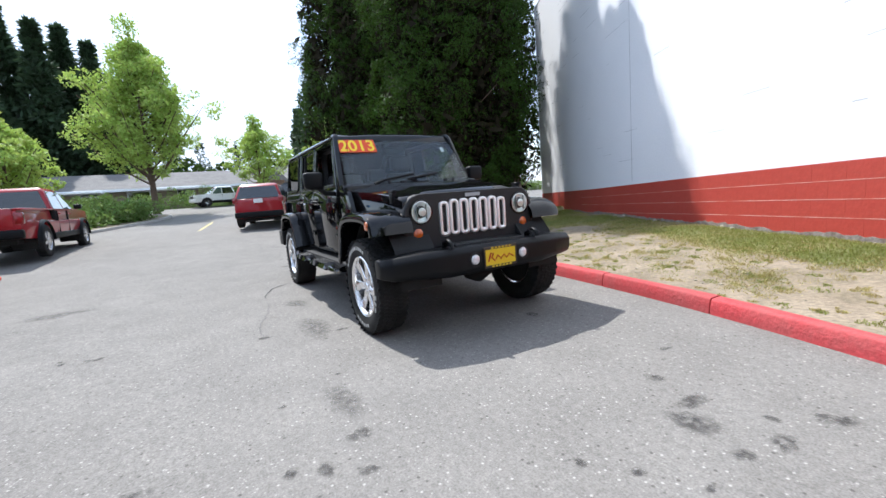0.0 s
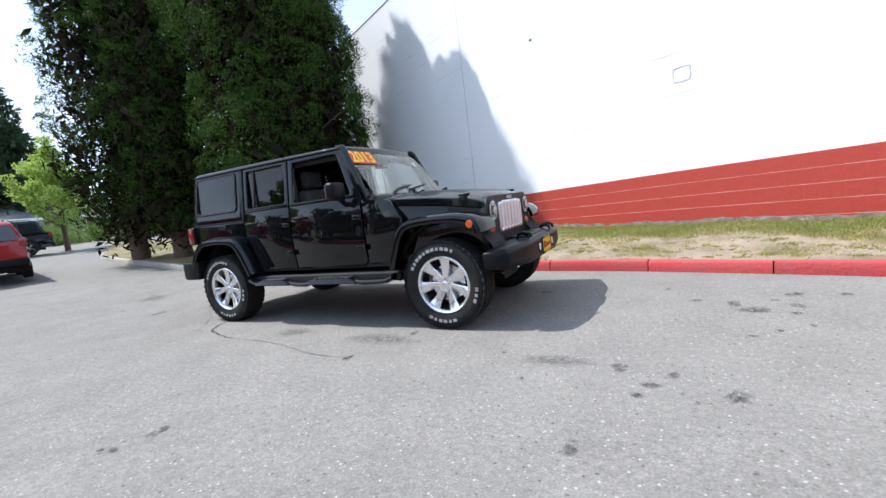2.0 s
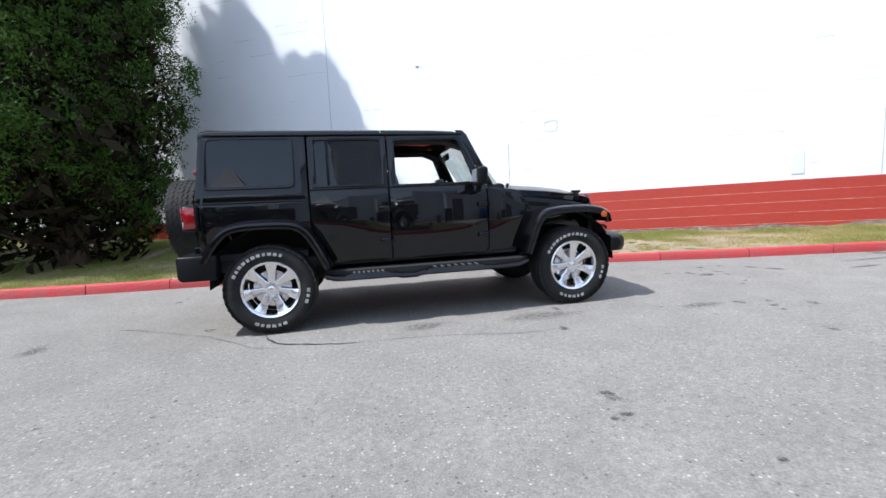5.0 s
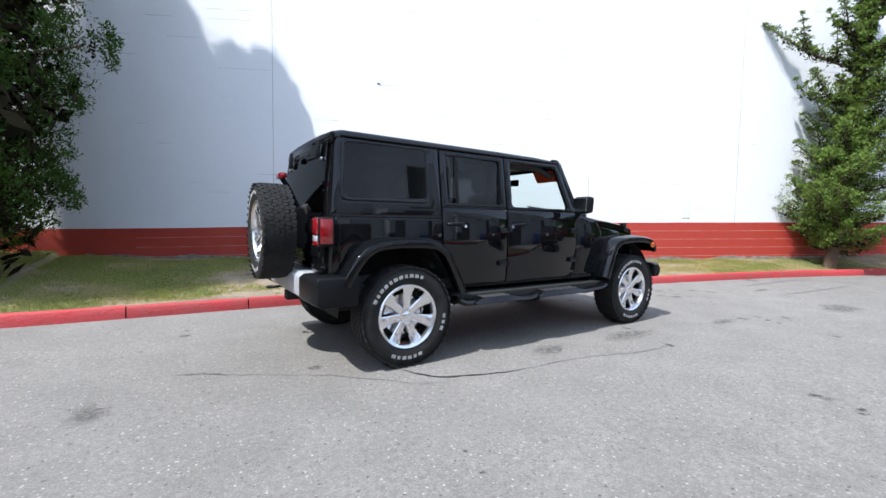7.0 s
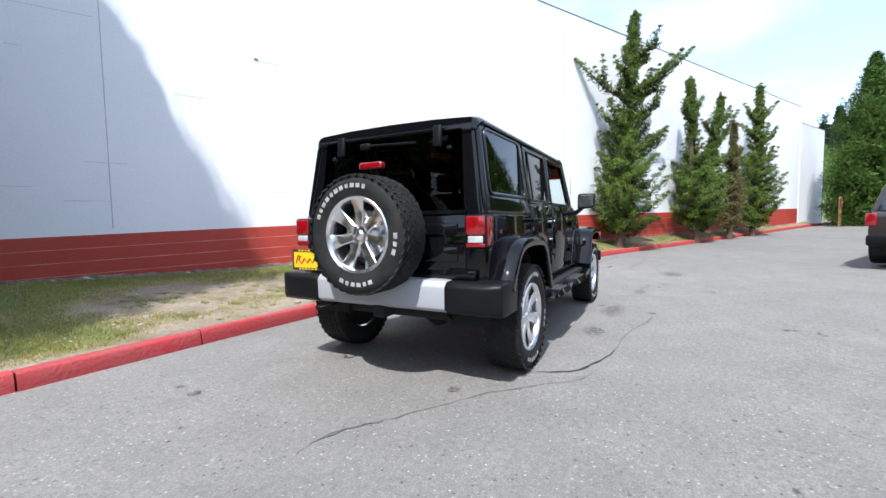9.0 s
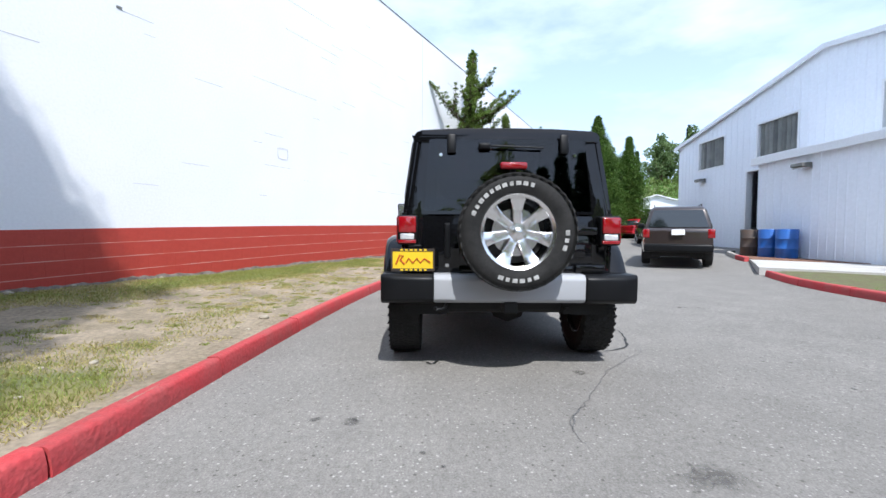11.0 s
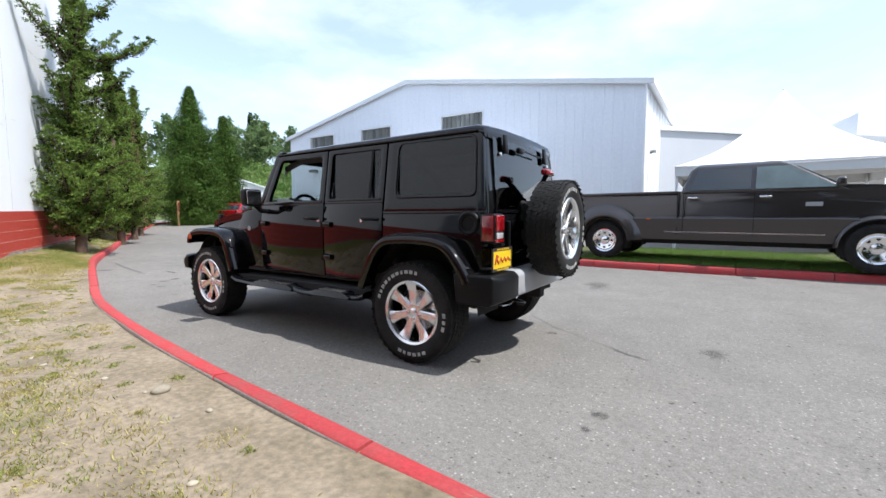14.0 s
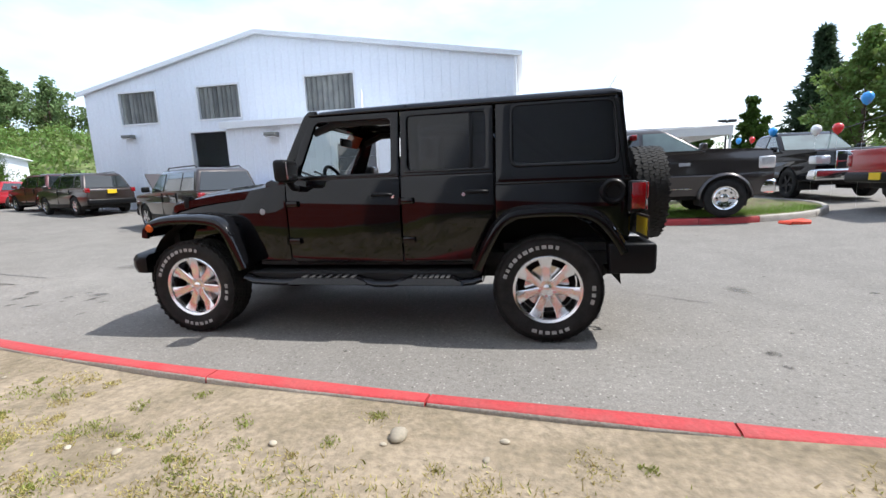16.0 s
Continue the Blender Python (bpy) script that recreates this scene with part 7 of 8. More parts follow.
vehicle("hatchback", at(33.0, -18.6, -70), "bright red car further along the row", PAINT_RED, 4.3, 1.74, 0.95, 1.46, 0.31, (-1.25, 1.3), 1.1,
        (1.0, -1.9), (0.25, -1.4), bottom=0.30, hood_z=0.96, nose_z=0.82, doors=(-0.8, 0.1), side_glass=(-0.05,), tail=(0.78, 0.92), category="car")
# behind the start of the walk
vehicle("suv", at(-14.6, 0.6, 180 - 14), "red SUV with red tail lamps standing in the lane", PAINT_RED, 4.6, 1.84, 1.08, 1.66, 0.37, (-1.42, 1.40), 1.15,
        (1.05, -2.25), (0.35, -1.85), bottom=0.34, hood_z=1.10, nose_z=0.98, doors=(-0.95, 0.05), side_glass=(-1.2, 0.0), tail=(0.92, 1.14), plate=(0.92, PAPER), trim=PLASTIC, bar=PLASTIC, category="SUV")
vehicle("pickup_truck", at(-36.17, 0.20, 282), "white pickup parked by the hedge", PAINT_WHITE, 4.9, 1.80, 1.02, 1.66, 0.36, (-1.5, 1.5), 1.2,
        (1.25, -0.75), (0.6, -0.6), bottom=0.42, hood_z=1.08, nose_z=1.0, bed=-0.8, doors=(-0.55, 0.3), side_glass=(0.28,), tail=(0.8, 1.0), category="pickup")
vehicle("suv", at(-25.5, 3.6, 262), "black SUV parked past the trees", PAINT_BLACK, 4.8, 1.88, 1.10, 1.75, 0.37, (-1.42, 1.40), 1.15,
        (1.05, -2.2), (0.35, -1.95), bottom=0.34, hood_z=1.10, nose_z=0.98, doors=(-0.95, 0.05), side_glass=(-1.2, 0.0), rails=True, tail=(0.85, 1.05), category="SUV")
# ---- grass ----
rng = np.random.default_rng(5)


def grass_on(name, samples, material, hmin, hmax, label, lie=0.55):
    n = len(samples)
    base = np.array(samples)
    d = rng.normal(size=(n, 3)) * lie
    d[:, 2] = 1.0
    q = leaves(rng, base, d, hmin + (hmax - hmin) * rng.random(n), np.full(n, 0.0026) * (0.7 + rng.random(n)))
    q = q.reshape(-1, 4, 3)
    half = (q[:, 1] - q[:, 3]) * 0.5
    q = np.stack([q[:, 0] - half, q[:, 0] + half, q[:, 2]], 1).reshape(-1, 3)
    ob = np_mesh(name, q, 3, material)
    return tagged(ob, label, "grass", kind="stuff")


def lawn_u(x, y):
    a, b = lawn_point(x, 0)[1], lawn_point(x, 1)[1]
    return (y - a) / (b - a)


green, dry = [], []
tries = 0
while len(green) + len(dry) < 330000 and tries < 1500000:
    tries += 1
    x = (random.uniform(-18, 22), random.uniform(-7, 9), random.uniform(-12, -3), random.uniform(-6, 9))[tries % 4]
    u = 0.03 + 0.97 * random.random()
    k = patch_density(x, u * 4)
    near = 1 if x < -4 else 0
    bare = bareness(x, u)
    if k - 1.5 * bare < -0.70 + 0.55 * random.random():
        continue
    p = lawn_point(x, u)
    if k - bare + random.gauss(0, 0.22) > (-0.30 if near else 0.03):
        green.append(p)
    else:
        dry.append(p)
grass_on("lawn_grass", green, GRASS, 0.016, 0.046, "short patchy green lawn grass")
grass_on("lawn_dry_grass", dry, GRASS_DRY, 0.015, 0.042, "short dry straw-coloured grass", 0.9)
tufts = {0: [], 1: []}
for _ in range(420):
    x, u, r = random.uniform(-4.5, 5.5), random.uniform(0.05, 0.85), random.uniform(0.03, 0.13)
    kind = 0 if random.random() < 0.45 else 1
    for _k in range(int(40 + 900 * r)):
        a, q = random.uniform(0, 6.28), r * random.random() ** 0.7
        tufts[kind].append(lawn_point(x + q * math.cos(a), max(0.035, u + q * math.sin(a) / 4.0)))
for x, y, r, kind in ((0.60, 2.48, 0.11, 0), (0.30, 2.56, 0.20, 1), (0.24, 2.38, 0.11, 0), (0.08, 2.62, 0.14, 1), (0.55, 2.86, 0.20, 0), (-0.10, 2.78, 0.13, 1), (-0.60, 2.22, 0.09, 1), (-1.86, 2.88, 0.28, 0),
                      (-1.14, 3.06, 0.24, 0), (-0.96, 2.55, 0.08, 1), (1.20, 2.62, 0.30, 1), (2.10, 2.32, 0.34, 0), (1.60, 3.00, 0.36, 0), (2.90, 2.45, 0.40, 1)):
    for _ in range(int(13000 * r * r)):
        a, q = random.uniform(0, 6.28), r * abs(random.gauss(0, 0.55))
        px, py = x + 1.25 * q * math.cos(a), y + q * math.sin(a)
        if noise.noise(Vector((px * 7, py * 7, 1.5))) > -0.25:
            tufts[kind if random.random() < 0.7 else 1 - kind].append(lawn_point(px, max(0.035, lawn_u(px, py))))
grass_on("weed_tufts", tufts[0], GRASS, 0.008, 0.024, "small green weed tufts on the bare earth")
grass_on("dry_tufts", tufts[1], GRASS_DRY, 0.008, 0.026, "small dry grass tufts on the bare earth", 0.9)
isl = []
while len(isl) < 52000:
    x, y = random.uniform(-8.0, 1.2), random.uniform(-10, -6.0)
    kx = min(ISLAND, key=lambda p: abs(p.x - x) + (9 if p.y < -7.5 else 0))
    if y > kx.y - 0.2 or (x < -6 and math.hypot(x + 6.2, y + 8.0) > 2.2):
        continue
    if x > -0.8 and random.random() > 0.12:
        continue
    isl.append((x, y, road_z(x, kx.y) + 0.14))
grass_on("island_grass", isl, GRASS_GREEN, 0.05, 0.11, "bright green grass on the island")
# stones and litter on the bare earth
STONE = mat("pale_stone", (0.38, 0.335, 0.26), 0.85, second=(0.27, 0.24, 0.19), scale=9, amount=0.6, grain=0.12, vary=0.25)


def stone(x, u, r, label, flat=0.6):
    bm = bmesh.new()
    bmesh.ops.create_icosphere(bm, subdivisions=2, radius=r)
    o = random.random() * 50
    for v in bm.verts:
        v.co *= 1 + 0.16 * noise.noise(v.co / r * 0.9 + Vector((o, 0, 0)))
        v.co.z *= flat
        v.co.x *= 1.35
    px, py, pz = lawn_point(x, u)
    ob = part("stone", bm, STONE, smooth=70)
    ob.matrix_basis = pose(px, py, pz + r * flat * 0.45, random.uniform(-8, 8), random.uniform(-8, 8), random.uniform(0, 180))
    return tagged(ob, label, "stone", "stones on the bare earth")


stone(-0.75, lawn_u(-0.75, 2.36), 0.042, "smooth pale oval stone on bare earth", 0.62)
for x, y, r in ((-1.21, 2.32, 0.018), (-0.21, 2.46, 0.018), (0.45, 2.6, 0.02), (-2.3, 2.9, 0.026), (-0.9, 3.1, 0.016), (1.2, 2.7, 0.02), (0.9, 3.0, 0.02), (-1.8, 3.1, 0.015), (2.1, 2.4, 0.018)):
    stone(x, max(0.03, lawn_u(x, y)), r, "small pale stone on bare earth")
for _ in range(90):
    x = random.uniform(-4, 5)
    stone(x, random.uniform(0.06, 0.8), random.uniform(0.006, 0.018), "small pebble on bare earth")
for _ in range(46):
    x = random.uniform(-2, 9)
    stone(x, random.uniform(0.93, 0.985), random.uniform(0.015, 0.05), "rubble stone along the foot of the wall", 0.7)

# ---- far things: houses, trees, hillside ----
ROOF_GREY = mat("grey_shingle_roof", (0.13, 0.125, 0.12), 0.9, second=(0.18, 0.175, 0.165), scale=1.5, amount=0.7, grain=0.2, grain_scale=12)
HOUSE_WALL = mat("tan_house_wall", (0.26, 0.21, 0.16), 0.8, second=(0.20, 0.16, 0.12), scale=0.8, amount=0.6)
HOUSE_BROWN = mat("brown_wood_wall", (0.15, 0.085, 0.05), 0.8, second=(0.20, 0.12, 0.075), scale=1.5, amount=0.6)


def long_house(x, y, heading, length, label, seed):
    z = road_z(x, y)
    rnd = random.Random(seed)
    top = empty("low_house", pose(x, y, z, 0, 0, heading), label, "house", "row of low houses")
    part("wall", box(-length / 2, length / 2, -4, 4, -0.5, 2.5), HOUSE_WALL, top)
    part("roof", loft([[(q, -5.0, 2.35), (q, 0, 4.2), (q, 5.0, 2.35), (q, 5.0, 2.2), (q, -5.0, 2.2)] for q in (-length / 2 - 0.5, length / 2 + 0.5)]), ROOF_GREY, top, "grey shingle roof")
    part("fascia", box(-length / 2 - 0.5, length / 2 + 0.5, 4.95, 5.03, 2.12, 2.36), METAL_TRIM, top)
    q = -length / 2 + 1.5
    while q < length / 2 - 2:
        wd = rnd.choice((1.4, 1.8, 2.4))
        w = part("window", box(q, q + wd, 3.99, 4.04, 1.0, 2.0), GLASS_CAR, top)
        part("window_frame", slab_bm([(q - 0.08, 0.92), (q + wd + 0.08, 0.92), (q + wd + 0.08, 2.08), (q - 0.08, 2.08)], [(q, 1.0), (q + wd, 1.0), (q + wd, 2.0), (q, 2.0)], 0.05), METAL_TRIM, w).location = (0, 4.08, 0)
        if rnd.random() < 0.4:
            part("carport_roof", box(q - 0.5, q + wd + 1.8, 4.0, 7.2, 2.0, 2.14), PAPER, top, "white flat carport roof")
        q += wd + rnd.uniform(1.6, 3.4)
    return top


long_house(-52, -9, -90, 26, "long low house with a grey shingle roof", 1)
long_house(-50, 18, -84, 22, "long low house with a grey roof behind the hedge", 2)
long_house(-50, -34, -97, 20, "low house with a grey roof at the end of the row", 3)
ob = part("garden_shed", box(-1.2, 1.2, -1.2, 1.2, -0.2, 2.3, 0.02), HOUSE_BROWN)
ob.matrix_basis = pose(-44, 5.2, road_z(-44, 5), 0, 0, 8)
tagged(ob, "small brown wooden shed behind the hedge", "shed")


def hedge(name, pts, w, h, n, seed, label, leaf=LEAF_BUSH, ln=0.16):
    r = np.random.default_rng(seed)
    line = smooth_line([(*p, 0) for p in pts], 0.5)
    idx = r.integers(0, len(line), n)
    c = np.array([[line[i].x, line[i].y, road_z(line[i].x, line[i].y)] for i in idx])
    off = r.normal(size=(n, 2)) * w * 0.35
    lift = r.random(n) * h * (0.75 + 0.35 * np.sin(c[:, 0] * 1.3 + c[:, 1]))
    c[:, 0] += off[:, 0]
    c[:, 1] += off[:, 1]
    c[:, 2] += lift
    ob = np_mesh(name, puffs(r, c, 0.22 + 0.25 * r.random(n), 60, ln, ln * 0.28), 4, leaf)
    return tagged(ob, label, "hedge", kind="stuff")


hedge("far_hedge", [(-38.5, -24), (-39.5, -10), (-39.5, 4), (-37, 12)], 2.2, 1.5, 520, 41, "loose green ivy hedge at the edge of the lot")
hedge("lane_hedge", [(-36, 1.5), (-34, 9), (-30, 17), (-25, 25)], 1.6, 1.2, 520, 45, "low green ivy hedge along the lane")
hedge("bed_shrubs", [(-17.5, -8.6), (-20, -7.0), (-24, -5.2), (-27, -6.4), (-25, -9.5)], 1.6, 0.9, 330, 42, "green shrubs in a kerbed planting bed")
BED = smooth_line([(-13.5, -9.8, 0), (-15.8, -7.4, 0), (-19, -5.7, 0), (-23, -4.0, 0), (-26.5, -3.3, 0), (-28.4, -4.2, 0), (-28.8, -7, 0), (-28, -11, 0)], 0.4)
kerb_run("kerb_bed", BED, lambda p: False, "grey concrete kerb round the planting bed", side=1, stone=5)
bm = bmesh.new()
mid = Vector((-22, -9.5, 0))
cv = bm.verts.new((mid.x, mid.y, road_z(mid.x, mid.y) + 0.25))
ring = [bm.verts.new((p.x + (mid - p).normalized().x * 0.1, p.y + (mid - p).normalized().y * 0.1, road_z(p.x, p.y) + 0.1)) for p in BED]
for a, b in zip(ring, ring[1:]):
    bm.faces.new((a, b, cv))
tagged(part("bed_soil", bm, SOIL), "soil of the planting bed", "soil", kind="structure")


def leafy_tree(x, y, h, r, seed, label, leaf=LEAF_MAP, low=0.28, count=260, per=110, llen=0.20, lwid=0.075, z=None, spire=0.0, puff=0.7, group="", cone=False):
    """A broadleaf tree: trunk, rising limbs, and leaf clusters carried along the outer half of every limb."""
    r_ = np.random.default_rng(seed)
    z = road_z(x, y) if z is None else z
    limbs, cs = [], []
    n = max(16, count // 9)
    for i in range(n):
        u = (i + r_.random() * 0.8) / n
        a = i * 2.399 + r_.normal() * 0.3
        zb = h * (low * 0.75 + (0.86 - low * 0.75) * u)
        prof = np.interp(u, [0, 0.10, 0.3, 0.6, 0.85, 1.0], [0.9, 1.0, 0.90, 0.58, 0.30 - 0.10 * spire, 0.10])
        ln = r * prof * (0.72 + 0.45 * r_.random())
        tip = np.array((math.cos(a) * ln, math.sin(a) * ln, min(h * 0.99, zb + (h - zb) * 0.16 + ln * (0.35 + 0.35 * r_.random()))))
        base = np.array((0, 0, zb))
        mid = base + (tip - base) * np.array((0.5, 0.5, 0.38))
        limbs.append(([tuple(base), tuple(mid), tuple(tip)], 0.012 + 0.008 * h / 2 * (1.2 - u)))
        m = max(3, int(round(9 * (0.4 + 0.6 * prof))))
        t = 0.32 + 0.72 * r_.random(m)
        p = base + (tip - base) * t[:, None]
        p += r_.normal(size=(m, 3)) * np.array((0.13, 0.13, 0.09)) * ln
        cs.append(p)
    top = np.stack([r_.normal(size=8) * 0.06 * r, r_.normal(size=8) * 0.06 * r, h * (0.88 + 0.13 * r_.random(8))], 1)
    c = np.concatenate(cs + [top])
    a = puffs(r_, c, puff * r / 3.6 * (0.35 + 0.8 * r_.random(len(c))), per, llen, lwid, up=-0.1, squash=0.55, fill=0.15)
    return tree("leafy_tree", x, y, z, label, [(0, 0, -0.2), (0.05, 0.03, h * 0.35), (0, 0, h * 0.95)], [a], leaf, group=group, limbs=limbs, trunk_r=0.08 + h * 0.011)


G_MAP = "light green trees of the lot"
leafy_tree(-28.6, -4.2, 12.0, 3.4, 51, "tall light green broadleaf tree by the planting bed", count=760, per=66, llen=0.17, lwid=0.06, group=G_MAP, low=0.20, puff=0.62)
leafy_tree(-31, 2.6, 6.8, 2.7, 52, "young light green tree with a thin top", spire=1.0, group=G_MAP, count=300, per=46, llen=0.16, lwid=0.055, low=0.24, puff=0.62)
leafy_tree(-26, 7.0, 6.0, 2.0, 53, "light green tree past the conifers", group=G_MAP, count=280, per=46, llen=0.16, lwid=0.055, low=0.2, puff=0.62)
leafy_tree(-20.5, -8.9, 5.4, 1.9, 54, "light green tree by the lane", group=G_MAP, low=0.2, count=280, per=46, llen=0.16, lwid=0.055, puff=0.62)


def fir_blades(h, r, seed, n=420, per=30):
    g = np.random.default_rng(seed)
    u = g.random(n) ** 1.2
    tier = np.clip(np.round(u * 18) / 18 + g.normal(size=n) * 0.010, 0, 1)
    ang = g.random(n) * 2 * np.pi
    rad = r * (1.0 - tier) ** 1.05 * (0.25 + 0.8 * g.random(n)) * (1 + 0.25 * np.sin(3 * ang + seed + tier * 20))
    c = np.stack([rad * np.cos(ang), rad * np.sin(ang), h * (0.08 + 0.90 * tier) - rad * 0.22], 1)
    return puffs(g, c, r * 0.20 * (0.4 + 0.7 * g.random(n)) * (1.12 - tier), per, r * 0.17, r * 0.026, up=-0.1, squash=0.5)


def fir(x, y, h, r, seed, label, z=None, group="", leaf=LEAF_FIR):
    """A dark fir: tiers of drooping boughs on a straight stem."""
    z = road_z(x, y) if z is None else z
    return tree("fir_tree", x, y, z, label, [(0, 0, 0), (0, 0, h * 0.5), (0, 0, h)], [fir_blades(h, r, seed)], leaf, group=group, trunk_r=0.012 * h)


def far_from_start(b, d):
    return 4.8 + d * math.cos(radians(b)), -2.0 + d * math.sin(radians(b))


FIR = "tall dark green fir in the far wood"
for i, (b, d, h) in enumerate(((-166, 70, 25), (-168.5, 66, 22), (-170.5, 72, 24), (-172.6, 68, 21), (-163.5, 64, 23), (165, 56, 19), (167.5, 74, 15))):
    fir(*far_from_start(b, d), h, h * 0.23, 60 + i, FIR, z=1.4, group="far firs")
blades = []
g = np.random.default_rng(77)
for i in range(44):
    b = -158 - 60 * i / 43 + g.normal() * 0.6
    d = 72 + g.random() * 16
    h = np.interp(-b, [158, 172, 177, 181, 190, 205, 218], [20, 18, 14, 9.5, 9.5, 12, 15]) * (0.8 + 0.4 * g.random())
    x, y = far_from_start(b, d)
    blades.append(fir_blades(h, h * 0.22, 200 + i, 76, 14) + np.array([x, y, 1.2]))
tagged(np_mesh("far_firs", np.concatenate(blades), 4, LEAF_FIR), "dark wall of firs behind the houses", "forest", kind="stuff")
hedge("far_wood", [(-58, -44), (-63, -20), (-65, 0), (-62, 20), (-54, 40)], 7, 6.5, 900, 43, "dark mixed wood behind the houses", LEAF_CED, 0.55)


# hillside behind the workshop
def hill_z(x, y):
    d = (x - 38) * 0.60 + (-(y + 14)) * 0.42
    return max(0.2, 0.36 * d + 1.2 * noise.noise(Vector((x * 0.05, y * 0.05, 0)))) - 0.6


HILL = mat("grassy_bank", (0.10, 0.13, 0.045), 0.95, second=(0.17, 0.20, 0.07), scale=0.15, amount=0.8, grain=0.3, grain_scale=3)
hl = sheet("hillside", [34 + 3 * i for i in range(26)], [-90 + 3 * i for i in range(27)], lambda x, y: min(9, hill_z(x, y)), HILL)
tagged(hl, "steep green overgrown bank behind the lot", "hillside", kind="structure")
g = np.random.default_rng(71)
cs, dk = [], []
while len(cs) < 1300:
    x, y = g.uniform(38, 105), g.uniform(-80, -14)
    zz = min(9, hill_z(x, y))
    if zz < 0.5:
        continue
    cs.append((x, y, zz + g.random() * 1.6))
cs = np.array(cs)
tagged(np_mesh("bank_shrubs", np.concatenate([puffs(g, cs, 0.45 + 0.8 * g.random(len(cs)), 34, 0.30, 0.10), cores(g, cs, 0.4 + 0.6 * g.random(len(cs)), 0.8, 20, 2.0)]), 4, LEAF_BUSH), "tangle of bright green shrubs on the bank", "shrubs", kind="stuff")
for i, (x, y, h, r) in enumerate(((70, -52, 8.6, 4.0), (74, -47, 10.5, 3.8), (66, -57, 6, 3.4), (80, -44, 6.5, 3.8), (84, -37, 6, 3.5), (60, -62, 5, 3.0), (88, -32, 6, 3.6), (76, -56, 7, 4), (64, -42, 7, 3.4), (68, -38, 7.5, 3.6), (72, -30, 7, 3.4))):
    leafy_tree(x, y, h + 1.5, r, 80 + i, "dark green broadleaf tree on the bank", LEAF_OAK, z=min(9, hill_z(x, y)) - 0.3, count=180, per=30, llen=0.36, lwid=0.14, low=0.1, group="trees on the bank")
for i, (x, y, h) in enumerate(((79, -49, 11.8), (86, -42, 8), (90, -28, 7))):
    fir(x, y, h + 1.5, h * 0.22, 95 + i, "dark fir on top of the bank", z=min(9, hill_z(x, y)), group="firs on the bank")
for i, (x, y, h) in enumerate(((86, -15, 13), (90, -20, 12), (88, -24, 11), (92, -27, 13), (95, -17, 12), (84, -19, 11))):
    if i % 2:
        fir(x, y, h, h * 0.24, 120 + i, "dark fir on the hill behind the hall", leaf=LEAF_FIR, z=6.5)
    else:
        leafy_tree(x, y, h, h * 0.24, 120 + i, "dark tree on the hill behind the hall", leaf=LEAF_FIR, z=6.5, per=44)
# white shed beyond the red cars
sh = empty("white_shed", pose(42.4, -24.0, 1.5, 0, 0, 62), "small white metal shed with an open dark door", "shed")
part("wall", slab_bm([(-3, -1), (3, -1), (3, 2.8), (0, 3.7), (-3, 2.8)], [(-1.4, 0.02), (1.2, 0.02), (1.2, 2.2), (0, 2.22), (-1.4, 2.2)], 0.15), METAL_TRIM, sh)
part("inside", box(-2.8, 2.8, -6, -0.2, 0, 2.8), DARK_INSIDE, sh)
part("roof", loft([[(-3.3, y, 2.7), (0, y, 3.72), (3.3, y, 2.7), (3.3, y, 2.8), (0, y, 3.84), (-3.3, y, 2.8)] for y in (0.3, -6.5)]), METAL_TRIM, sh)
# wooden post with a red board
sp = empty("sign_post", pose(25.9, -9.95, road_z(26, -10) + 0.1, 0, 0, 160), "small red sign board on two wooden posts", "sign")
WOOD = mat("raw_wood", (0.36, 0.20, 0.10), 0.8, second=(0.28, 0.15, 0.07), scale=6, amount=0.6, grain=0.15)
for x in (-0.18, 0.18):
    part("post", box(x - 0.05, x + 0.05, -0.05, 0.05, -0.1, 1.5, 0.008), WOOD, sp)
part("board", box(-0.36, 0.36, 0.05, 0.075, 0.95, 1.5, 0.01), WALL_RED, sp, "faded red board")
bm = bmesh.new()
for k in range(3):
    add_box(bm, -0.26, 0.26, 0.076, 0.079, 1.05 + 0.14 * k, 1.11 + 0.14 * k)
part("board_print", bm, PAPER, sp, "pale bars of print")

# ---- forecourt of the workshop ----
pad = tagged(part("concrete_pad", loft([[(x, y, z) for x, y in ((1.2, -10.58), (4.4, -6.85), (7.2, -8.7), (9.3, -9.9), (9.6, -10.58))] for z in (-0.05, road_z(5, -9.2) + 0.08)]), CONCRETE), "pale concrete apron before the shed door", "concrete", kind="structure")
BARK_CHIP = mat("bark_chips", (0.16, 0.075, 0.045), 0.95, second=(0.24, 0.13, 0.085), scale=8, amount=0.8, grain=0.3, grain_scale=30, bump=0.6)
tagged(part("bark_bed", loft([[(x, y, z) for x, y in ((5.5, -10.57), (9.6, -10.57), (9.9, -10.0), (8.0, -8.95), (7.2, -8.75))] for z in (0.0, road_z(5, -9.2) + 0.10)]), BARK_CHIP), "reddish bark-chip bed along the shed", "bark bed", kind="structure")
kerb_run("kerb_bark_bed", smooth_line([(7.3, -8.6, 0), (8.2, -8.95, 0), (9.7, -9.7, 0), (10.3, -10.3, 0)], 0.35), lambda p: p.x < 8.0, "kerb of the bark bed, its end painted red", side=-1, stone=3)


